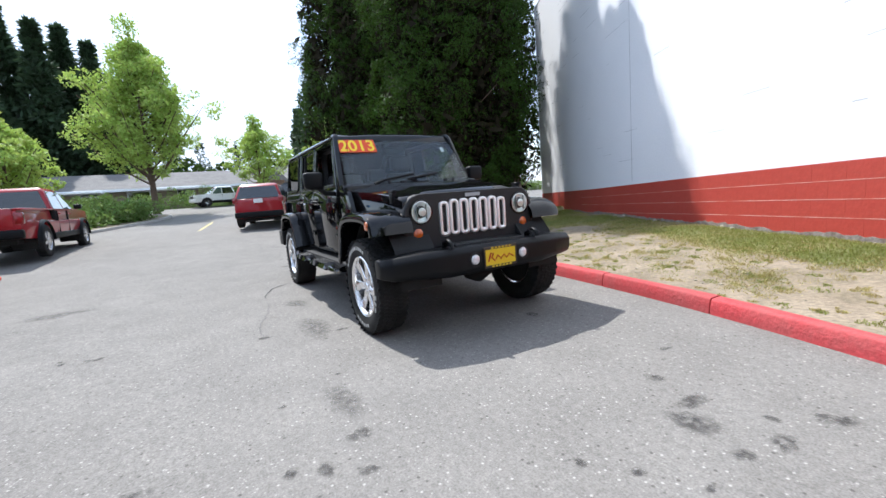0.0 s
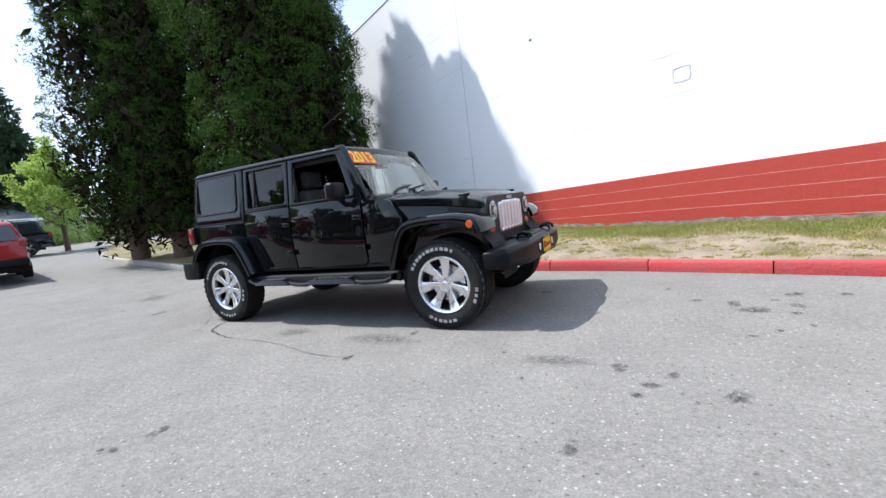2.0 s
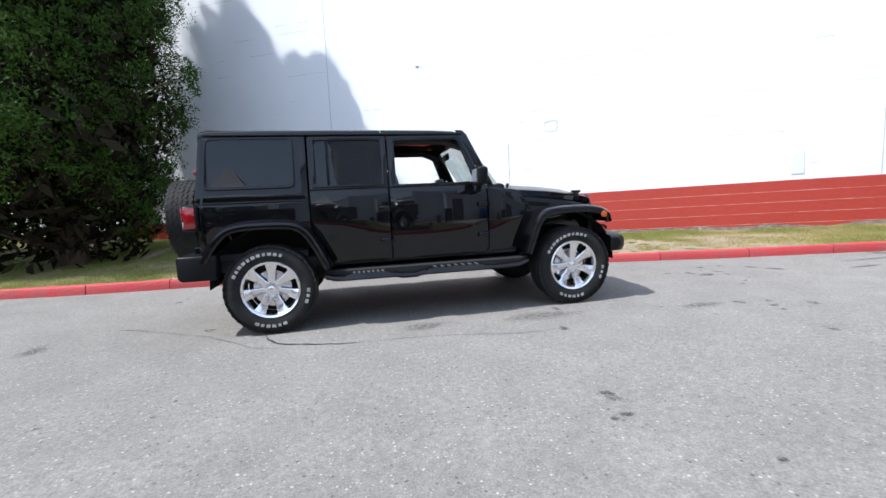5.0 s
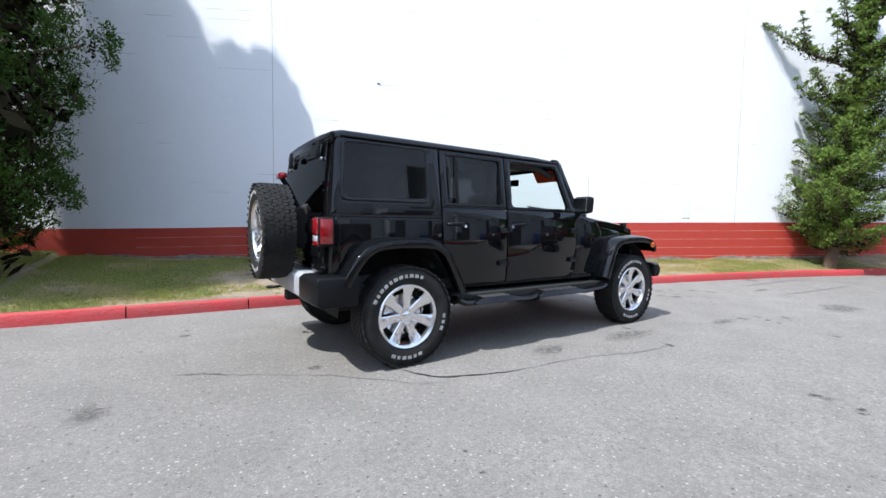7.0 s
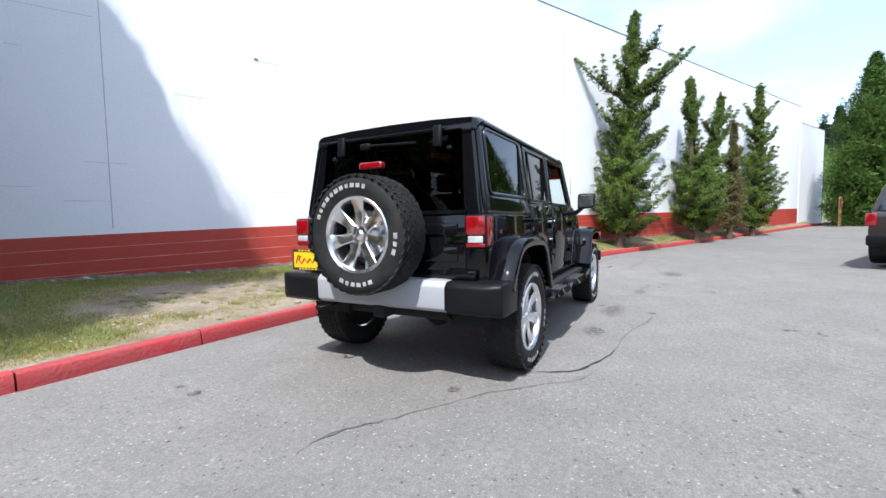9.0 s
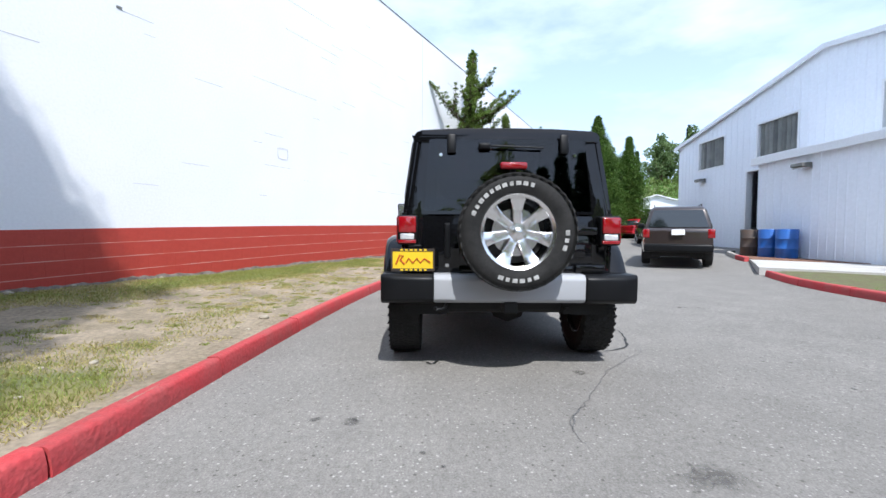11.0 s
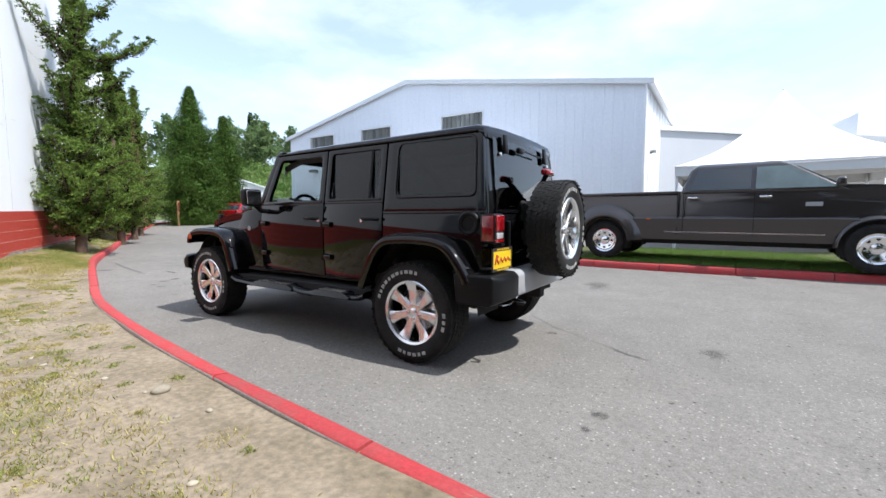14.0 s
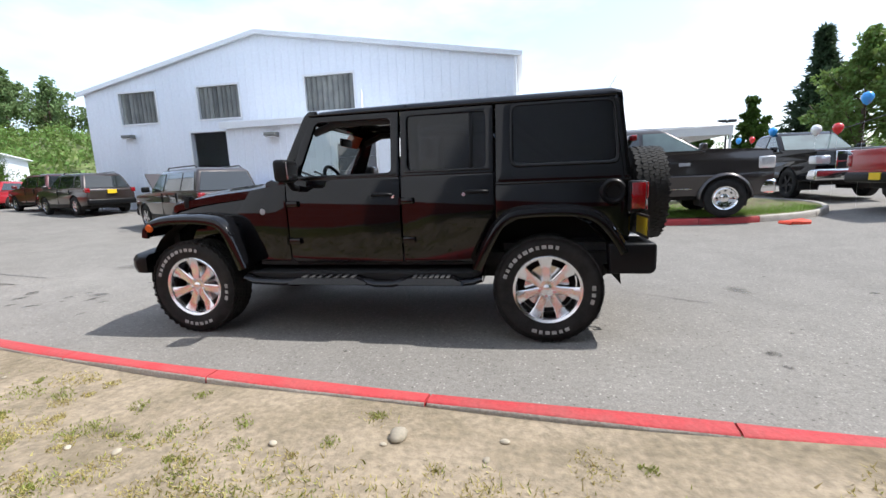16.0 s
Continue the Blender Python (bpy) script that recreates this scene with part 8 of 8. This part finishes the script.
def barrel(x, y, material, label):
    t = part("barrel", lathe([(0, 0), (0.28, 0), (0.29, 0.02), (0.285, 0.28), (0.297, 0.30), (0.285, 0.32), (0.285, 0.58), (0.297, 0.60), (0.285, 0.62), (0.29, 0.87), (0.28, 0.89), (0.26, 0.875), (0, 0.875)], 28, "z"), material, smooth=35)
    t.matrix_basis = pose(x, y, road_z(5, -9.2) + 0.095)
    return tagged(t, label, "barrel", "barrels by the shed")


BLUE_PLASTIC = mat("blue_plastic", (0.02, 0.12, 0.42), 0.4, second=(0.03, 0.10, 0.33), scale=3, amount=0.5)
RUSTY = mat("rusty_dark_steel", (0.06, 0.05, 0.045), 0.7, second=(0.12, 0.07, 0.045), scale=4, amount=0.6)
barrel(9.1, -10.1, RUSTY, "dark rusty steel barrel by the shed wall")
barrel(8.35, -10.15, BLUE_PLASTIC, "blue plastic barrel by the shed wall")
barrel(7.7, -10.2, BLUE_PLASTIC, "blue plastic barrel by the shed wall")
# air conditioner
ac = empty("air_conditioner", pose(2.85, -9.75, 0.30, 0, 0, 12), "grey outdoor air-conditioning unit on a slab", "air conditioner")
AC_GREY = mat("grey_unit_metal", (0.10, 0.10, 0.10), 0.5, second=(0.14, 0.14, 0.14), scale=3, amount=0.5)
part("casing", box(-0.42, 0.42, -0.42, 0.42, 0.06, 0.98, 0.02), AC_GREY, ac)
part("coil", box(-0.39, 0.39, -0.435, 0.435, 0.14, 0.90), UNDER, ac, "dark coil behind the grille")
for s in (-1, 1):
    for k in range(9):
        part("grille_slat", box(-0.38 + k * 0.0925, -0.345 + k * 0.0925, min(s * 0.43, s * 0.445), max(s * 0.43, s * 0.445), 0.12, 0.92), AC_GREY, ac)
part("lid", box(-0.44, 0.44, -0.44, 0.44, 0.97, 1.02, 0.015), AC_GREY, ac)
part("fan_grille", lathe([(0.30, 0.0), (0.31, 0.02), (0.33, 0.02), (0.335, 0.0)], 28, "z", (0, 0, 1.02)), UNDER, ac)
part("base", box(-0.5, 0.5, -0.5, 0.5, 0.0, 0.06), CONCRETE, ac)
bx = part("meter_box", box(-0.22, 0.22, -0.18, 0.18, 0.0, 0.55, 0.02), AC_GREY)
bx.matrix_basis = pose(1.75, -9.6, 0.26, 0, 0, 10)
tagged(bx, "grey utility box with pipes beside the unit", "utility box")
pp = tube([(1.9, -9.7, 0.2), (1.9, -9.7, 0.90), (1.7, -9.75, 0.95), (1.4, -9.8, 0.7), (1.4, -9.8, 0.2)], 0.02, 8)
tagged(part("utility_pipe", pp, STEEL, smooth=60), "bent metal utility pipe by the boxes", "pipe")
hy = part("utility_cover", soften(loft([[(-0.2, -0.14, 0), (0.2, -0.14, 0), (0.2, 0.14, 0), (-0.2, 0.14, 0)], [(-0.17, -0.11, 0.2), (0.17, -0.11, 0.2), (0.17, 0.11, 0.2), (-0.17, 0.11, 0.2)]]), 0.02), PAINT_RED, smooth=50)
hy.matrix_basis = pose(0.75, -8.6, 0.15, 0, 0, 15)
tagged(hy, "low red utility cover on the mulch", "cover")


def wall_lamp(x, y, z, label):
    t = empty("wall_lamp", pose(x, y, z), label, "wall lamp", "wall lamps of the workshop")
    part("housing", soften(loft([[(-0.22, 0, 0.0), (0.22, 0, 0.0), (0.22, 0, 0.18), (-0.22, 0, 0.18)], [(-0.22, 0.32, 0.06), (0.22, 0.32, 0.06), (0.22, 0.30, 0.16), (-0.22, 0.30, 0.16)]]), 0.015), SLAT_GREY, t)
    part("lens", box(-0.18, 0.18, 0.05, 0.28, -0.005, 0.03, 0.005), LAMP_WHITE, t)


wall_lamp(15.45, BY + 0.03, 3.50, "grey wall flood lamp on the hall")
wall_lamp(7.55, LY + 0.03, 3.0, "grey wall flood lamp on the lean-to")
cm = empty("security_lamp", pose(BX0 - 0.02, -14.0, 3.5, 0, 0, 90), "small twin security lamp on the white wall", "security lamp")
part("plate", box(-0.06, 0.06, 0, 0.03, -0.06, 0.06), SLAT_GREY, cm)
for s in (-1, 1):
    part("spot", tube([(s * 0.05, 0.03, 0.0), (s * 0.12, 0.16, 0.03)], 0.05, 10), SLAT_GREY, cm)
el = part("door_hood_lamp", box(-0.25, 0.25, 0, 0.35, 0, 0.22, 0.03), SLAT_GREY)
el.matrix_basis = pose(BX0 - 0.02, -18.4, 3.2, 0, 0, 90)
tagged(el, "grey hood lamp on the white side wall", "wall lamp")
vp = part("vent_pipe", tube([(4.6, BY + 0.5, 3.6), (4.6, BY + 0.5, 4.7)], 0.05, 10), METAL_TRIM, smooth=60)
tagged(vp, "thin vent pipe on the lean-to roof", "pipe")

# ---- tent ----
tent = empty("party_tent", pose(-4.75, -12.5, road_z(-5, -12.5), 0, 0, 2), "white peaked canopy tent on slim poles", "tent")
CANVAS = mat("white_canvas", (0.82, 0.82, 0.82), 0.7, second=(0.76, 0.76, 0.77), scale=1.2, amount=0.5)
TW = 2.55
rings = []
for k in range(11):
    u = k / 10
    half = TW * (1 - u) + 0.02
    z = 2.2 + 2.30 * (0.42 * u + 0.58 * u ** 2.8)
    lp = []
    for sx, sy in ((-1, -1), (1, -1), (1, 1), (-1, 1)):
        nx, ny = {(-1, -1): (1, -1), (1, -1): (1, 1), (1, 1): (-1, 1), (-1, 1): (-1, -1)}[(sx, sy)]
        for q in range(4):
            t = q / 4
            lp.append((half * (sx + (nx - sx) * t), half * (sy + (ny - sy) * t), z - 0.06 * math.sin(math.pi * t) * (1 - u)))
    rings.append(lp)
part("canopy", loft(rings), CANVAS, tent, smooth=50)
part("valance", loft([[(a * TW, b * TW, z) for a, b in ((-1, -1), (1, -1), (1, 1), (-1, 1))] for z in (1.93, 2.21)], cap=False), CANVAS, tent)
for a in (-1, 1):
    for b in (-1, 1):
        part("pole", tube([(a * (TW - 0.05), b * (TW - 0.05), -0.1), (a * (TW - 0.05), b * (TW - 0.05), 2.15)], 0.035, 10), METAL_TRIM, tent)
part("centre_pole", tube([(0, 0, 2.4), (0, 0, 4.51)], 0.03, 8), METAL_TRIM, tent)

# ---- the lot behind the trucks ----
POLE = mat("dark_pole_paint", (0.03, 0.03, 0.032), 0.5)


def lot_lamp(x, y, h, label):
    t = empty("street_lamp", pose(x, y, road_z(x, y)), label, "street lamp", "lamp posts of the lot")
    part("pole", tube([(0, 0, 0), (0, 0, h)], 0.055, 10, 0.045), POLE, t, smooth=60)
    part("base", lathe([(0.25, 0), (0.25, 0.5), (0.1, 0.52)], 16, "z"), CONCRETE, t)
    for a in (-1, 1):
        part("lamp_head", box(min(a * 0.06, a * 0.42), max(a * 0.06, a * 0.42), -0.15, 0.15, h - 0.10, h + 0.04, 0.02), POLE, t)


lot_lamp(-13.4, -31, 3.75, "dark lot lamp post with a twin head")
lot_lamp(-11.9, -21.2, 3.4, "dark lot lamp post with a twin head")
lot_lamp(-21, -9.0, 4.6, "dark lamp post with a box head by the bed")
leafy_tree(-12.1, -24.8, 3.7, 0.85, 101, "slim dark green street tree", LEAF_CED, count=90, low=0.2, spire=0.6, llen=0.14, lwid=0.05)
leafy_tree(-13.6, -22.4, 4.6, 1.15, 102, "slim dark green street tree", LEAF_CED, count=120, low=0.2, spire=0.6, llen=0.14, lwid=0.05)
leafy_tree(-12.9, -31.5, 3.4, 0.8, 106, "slim dark green street tree", LEAF_CED, count=80, low=0.2, spire=0.6, llen=0.14, lwid=0.05)
fir(-18.6, -25.6, 8.8, 2.6, 103, "broad dark fir beyond the lot", z=0.2)
leafy_tree(-17.4, -20.2, 7.0, 2.3, 104, "light green broadleaf tree beyond the lot", LEAF_BUSH, count=230, per=64, low=0.12, llen=0.18, lwid=0.07)
leafy_tree(-19.5, -18.6, 7.2, 2.4, 105, "light green broadleaf tree beyond the lot", LEAF_BUSH, count=230, per=64, low=0.12, llen=0.18, lwid=0.07)
hedge("far_lot_hedge", [(-60, -52), (-40, -58), (-20, -62), (4, -66)], 6, 3.2, 520, 44, "distant green tree line past the lot", LEAF_BUSH, 0.3)
BAL = {"blue": mat("blue_balloon", (0.03, 0.33, 0.80), 0.25, coat=0.5), "red": mat("red_balloon", (0.70, 0.03, 0.03), 0.25, coat=0.5), "white": mat("white_balloon", (0.85, 0.85, 0.85), 0.3, coat=0.5)}


def balloon(x, y, z, c):
    t = empty("balloon", pose(x, y, z), c + " party balloon on a thin string", "balloon", "balloons over the lot")
    part("skin", lathe([(0, -0.155), (0.016, -0.143), (0.075, -0.09), (0.115, 0.0), (0.11, 0.065), (0.075, 0.122), (0, 0.148)], 20, "z"), BAL[c], t, smooth=80)
    part("string", tube([(0, 0, -0.155), (0.02, 0, -z * 0.5), (0, 0.02, -z + 0.25)], 0.0012, 4), PAPER, t)


def sky_point(bearing, dist, elev):
    return -1.3 + dist * math.cos(radians(bearing)), 4.0 + dist * math.sin(radians(bearing)), 1.3 + dist * math.tan(radians(elev))


for b, d, e, c in ((-123.7, 13.5, 5.7, "blue"), (-121.9, 15, 3.2, "red"), (-120.3, 15, 3.2, "white"), (-116.9, 17, 3.4, "blue"), (-115.2, 24, 2.8, "red"), (-114.0, 24, 2.8, "blue")):
    balloon(*sky_point(b, d, e), c)
# string of pennants
tagged(part("pennant_rope", tube([sky_point(-121.0, 18, 3.0), sky_point(-123, 16, 3.4), sky_point(-126, 14, 4.4)], 0.012, 5), POLE), "dark rope hung with pennants", "rope")
# orange mat by the island
om = part("orange_mat", mapped(slab_bm(rounded([(-0.45, -0.22), (0.45, -0.25), (0.42, 0.2), (-0.4, 0.25)], 0.1), None, 0.02), lambda v: Vector((v.x, v.z, 0.03 + v.y + 0.03 * math.sin(9 * v.x)))), mat("orange_fabric", (0.62, 0.06, 0.025), 0.7))
om.matrix_basis = pose(-6.75, -5.70, road_z(-6.7, -5.7), 0, 0, 10) @ Matrix.Diagonal((0.5, 0.75, 1.8, 1))
tagged(om, "crumpled flat orange fabric by the kerb", "fabric")

# ---- marks on the walls ----
PATCH_M = mat("grey_patch_paint", (0.70, 0.705, 0.73), 0.7, grain=0.05)


def wall_s(x):
    return (x - 3.5) / ux


def on_wall(name, s, z, w, h, material, label, th=0.004, kind="structure"):
    ob = part(name, box(s - w / 2, s + w / 2, -th, 0.0005, z - h / 2, z + h / 2), material)
    ob.matrix_basis = WALL_M
    return tagged(ob, label, "wall mark", kind=kind)


JOINT = mat("wall_joint_shade", (0.36, 0.37, 0.39), 0.8, second=(0.55, 0.56, 0.58), scale=3, amount=0.9)
rp = random.Random(4)
ring = []
for k in range(40):
    a = 2 * math.pi * k / 40
    q = 0.135 / max(abs(math.cos(a)), abs(math.sin(a))) ** 0.8
    ring.append((q * math.cos(a) * (1 + rp.uniform(-0.06, 0.06)), 0.86 * q * math.sin(a) * (1 + rp.uniform(-0.06, 0.06))))
patch = part("trim_patch", slab_bm(ring, [(x * 0.90, z * 0.89) for x, z in ring], 0.012), mat("chipped_patch_edge", (0.50, 0.50, 0.50), 0.9, second=(0.70, 0.70, 0.71), scale=20, amount=0.8))
patch.matrix_basis = WALL_M @ Matrix.Translation((wall_s(3.56), -0.006, 2.62)) @ Matrix.Diagonal((1, -1, 1, 1))
tagged(patch, "chipped square outline of a filled hole in the white wall", "wall mark", kind="structure")
on_wall("trim_panel", wall_s(7.55), 1.55, 0.20, 0.42, PATCH_M, "pale grey cover plate low on the white wall", 0.012)
on_wall("trim_seam", wall_s(-1.06), 4.0, 0.014, 5.8, JOINT, "thin vertical control joint in the wall", 0.003)
on_wall("trim_seam", wall_s(8.7), 4.2, 0.012, 6.1, JOINT, "thin vertical control joint in the wall", 0.003)
on_wall("trim_seam", wall_s(18.0), 4.2, 0.012, 6.1, JOINT, "thin vertical control joint in the wall", 0.003)
on_wall("trim_mark", wall_s(0.96), 4.2, 0.07, 0.035, SLAT_GREY, "small dark mark on the wall", 0.01)
rw = random.Random(9)
for _ in range(130):
    on_wall("trim_crack", rw.uniform(-11, 15), rw.choice([1.33 + 0.203 * k for k in range(26)]), rw.uniform(0.12, 0.5) * rw.choice((1, 1, 1.5, 3.5)), rw.uniform(0.005, 0.008), JOINT, "short open mortar joint in the painted wall", 0.002)
# worn mortar lines and the bare footing of the band
MORTAR = mat("worn_pale_mortar", (0.60, 0.36, 0.31), 0.85, second=(0.48, 0.12, 0.08), scale=2.5, amount=0.9)
FOOTING = mat("bare_footing_concrete", (0.30, 0.27, 0.24), 0.92, second=(0.15, 0.11, 0.09), scale=6, amount=0.9, grain=0.25, grain_scale=40, bump=0.5, bump_scale=30)
for k in range(1, 5):
    ss = [-8 + 0.6 * i for i in range(50)]
    part("mortar_line", loft([[(s, -0.0105, band_z(s) - 0.203 * k - 0.0042), (s, -0.004, band_z(s) - 0.203 * k - 0.0042), (s, -0.004, band_z(s) - 0.203 * k + 0.0042), (s, -0.0105, band_z(s) - 0.203 * k + 0.0042)] for s in ss]), MORTAR, band)
rf = random.Random(12)
loops = []
for i in range(420):
    s = -9.0 + i * 0.075
    x, y, zf = lawn_point(3.5 + s * ux, 1.0)
    lip = zf + 0.04 + 0.045 * noise.noise(Vector((s * 1.1, 0, 5))) + rf.uniform(0, 0.03)
    loops.append([(s, -0.013, zf - 0.25), (s, -0.002, zf - 0.25), (s, -0.002, lip), (s, -0.013, lip)])
foot = part("trim_footing", loft(loops), FOOTING)
foot.matrix_basis = WALL_M
tagged(foot, "bare grey footing where the red paint has flaked off", "wall footing", kind="structure")
# painted block courses of the band
bm_len, course = 0.406, 0.203
shared = {}
for k in range(5):
    off = 0.0 if k % 2 else bm_len / 2
    s = -6.0 + off
    while s < 14.0:
        key = "block"
        if key not in shared:
            me_ob = part("block", box(0.0004, bm_len - 0.0004, -0.0085, -0.005, 0.0016, course - 0.0016, 0.0007, 1), WALL_RED)
            shared[key] = me_ob.data
            bpy.data.objects.remove(me_ob)
        ob = new("block", shared[key])
        ob.parent = bpy.data.objects["wall_hall_band"]
        z0, z1 = band_z(s), band_z(s + bm_len)
        ob.matrix_basis = Matrix.Translation((s, 0, z0 - course * (k + 1))) @ Matrix.Rotation(-math.atan((z1 - z0) / bm_len), 4, "Y")
        s += bm_len

# ---- asphalt: stains, cracks, paint ----
def blot(x, y, rx, ry, seed, material=None, rot=0.0, lift=0.0035):
    r = random.Random(seed)
    bm = bmesh.new()
    n = 26
    c = bm.verts.new((x, y, road_z(x, y) + lift))
    ph = [r.uniform(0, 6.28) for _ in range(4)]
    ring = []
    for k in range(n):
        a = 2 * math.pi * k / n
        q = 1 + 0.22 * math.sin(2 * a + ph[0]) + 0.20 * math.sin(3 * a + ph[1]) + 0.15 * math.sin(5 * a + ph[2]) + 0.12 * math.sin(9 * a + ph[3])
        px, py = 1.5 * rx * q * math.cos(a), 1.5 * ry * q * math.sin(a)
        xx, yy = x + px * math.cos(rot) - py * math.sin(rot), y + px * math.sin(rot) + py * math.cos(rot)
        ring.append(bm.verts.new((xx, yy, road_z(xx, yy) + lift)))
    for a, b in zip(ring, ring[1:] + ring[:1]):
        bm.faces.new((c, a, b))
    return tagged(part("oil_stain", bm, material or STAIN_DARK, ground), "dark oil stain on the asphalt")


for i, (x, y, rx, ry) in enumerate(((3.79, -0.19, 0.10, 0.055), (3.67, -0.02, 0.075, 0.045), (3.42, 0.08, 0.05, 0.03), (4.14, 0.29, 0.07, 0.04), (4.08, -0.06, 0.06, 0.035), (3.97, 0.09, 0.03, 0.02), (4.02, -0.27, 0.04, 0.025), (3.68, -0.81, 0.03, 0.02), (3.85, -0.68, 0.03, 0.02),
                                    (2.92, -1.47, 0.055, 0.035), (3.09, -1.68, 0.045, 0.03), (1.20, -1.04, 0.05, 0.03), (2.03, 0.43, 0.06, 0.04), (3.20, 0.51, 0.04, 0.02), (3.03, -1.81, 0.035, 0.02), (3.21, -1.53, 0.035, 0.025), (0.58, -2.87, 0.055, 0.035), (0.53, -3.07, 0.03, 0.02), (2.80, -2.38, 0.045, 0.03),
                                    (-2.11, -0.55, 0.05, 0.032), (4.71, 0.0, 0.08, 0.04), (4.84, -0.22, 0.10, 0.05), (4.46, 0.28, 0.05, 0.03), (0.96, -1.65, 0.055, 0.028), (5.86, -0.6, 0.26, 0.03), (3.48, -1.73, 0.06, 0.04), (-2.93, 0.99, 0.05, 0.03), (-5.6, 0.4, 0.06, 0.04), (-2.9, 1.2, 0.03, 0.02), (-4.6, -0.6, 0.05, 0.03))):
    blot(x, y, rx, ry, i, rot=i * 1.3 if rx < 0.2 else -0.1)
for i, (x, y, rx, ry) in enumerate(((2.52, -1.43, 0.17, 0.08), (0.93, -1.23, 0.30, 0.11), (-0.17, -1.15, 0.18, 0.08), (-3.46, -0.67, 0.13, 0.07), (-5.2, 0.2, 0.3, 0.18), (5.0, -1.9, 0.3, 0.2), (7.2, 0.2, 0.3, 0.08), (-1.8, -3.6, 0.3, 0.15))):
    blot(x, y, rx, ry, 60 + i, STAIN_SOFT, 0.1 if i < 3 else i * 0.7, 0.003)
rs_ = random.Random(31)
for i in range(36):
    r_ = rs_.uniform(0.010, 0.026)
    blot(rs_.uniform(-5.5, 5.5), rs_.uniform(-4.6, 1.6), r_, r_ * rs_.uniform(0.5, 0.9), 200 + i, rot=rs_.uniform(0, 3))


def crack(pts, w, seed, material=CRACK, label="thin dark crack in the asphalt"):
    r = random.Random(seed)
    line = smooth_line([(*p, 0) for p in pts], 0.06)
    bm = bmesh.new()
    prev = None
    for i, p in enumerate(line):
        d = (line[min(i + 1, len(line) - 1)] - line[max(i - 1, 0)]).normalized()
        nn = Vector((-d.y, d.x, 0))
        j = nn * r.gauss(0, 0.006)
        ww = w * (0.4 + 0.9 * r.random()) * min(1, 0.3 + 4 * min(i, len(line) - 1 - i) / len(line))
        a, b = p + j + nn * ww, p + j - nn * ww
        z = road_z(p.x, p.y) + 0.0045
        cur = (bm.verts.new((a.x, a.y, z)), bm.verts.new((b.x, b.y, z)))
        if prev:
            bm.faces.new((prev[0], cur[0], cur[1], prev[1]))
        prev = cur
    return tagged(part("crack", bm, material, ground), label)


crack([(-1.55, -0.95), (-1.47, -1.10), (-1.38, -1.22), (-1.15, -1.32), (-0.85, -1.40), (-0.74, -1.41)], 0.012, 1)
crack([(-0.80, -1.41), (-0.37, -1.43), (0.10, -1.50), (0.50, -1.62), (0.97, -1.65)], 0.0035, 2, STAIN)
crack([(-1.28, -1.34), (-1.54, -1.28), (-1.82, -1.01), (-2.10, -0.75), (-2.41, -0.56), (-2.71, -0.37), (-2.95, -0.21), (-3.22, -0.22)], 0.0028, 3, STAIN)
crack([(-2.72, -0.36), (-2.92, -0.24), (-3.06, -0.20)], 0.005, 5, STAIN)
crack([(-1.55, -0.95), (-1.62, -0.80), (-1.55, -0.62), (-1.66, -0.40)], 0.0035, 9, STAIN)
crack([(5.6, -1.0), (6.6, -1.15), (7.8, -1.3)], 0.012, 6, STAIN)
crack([(6.0, -0.2), (7.0, -0.3), (8.6, -0.55)], 0.018, 7, STAIN)
crack([(-5.5, -1.0), (-8.0, -0.6), (-11, -1.2)], 0.008, 8, STAIN)
LINE_Y = mat("yellow_line_paint", (0.55, 0.45, 0.16), 0.8, second=(0.3, 0.27, 0.18), scale=6, amount=0.6)
bm = bmesh.new()
prev = None
for k in range(12):
    x = -14.6 - 0.4 * k
    y = -2.0 + 0.06 * k
    z = road_z(x, y) + 0.006
    cur = (bm.verts.new((x, y - 0.05, z)), bm.verts.new((x, y + 0.05, z)))
    if prev:
        bm.faces.new((prev[0], cur[0], cur[1], prev[1]))
    prev = cur
tagged(part("parking_line", bm, LINE_Y, ground), "worn yellow parking line")
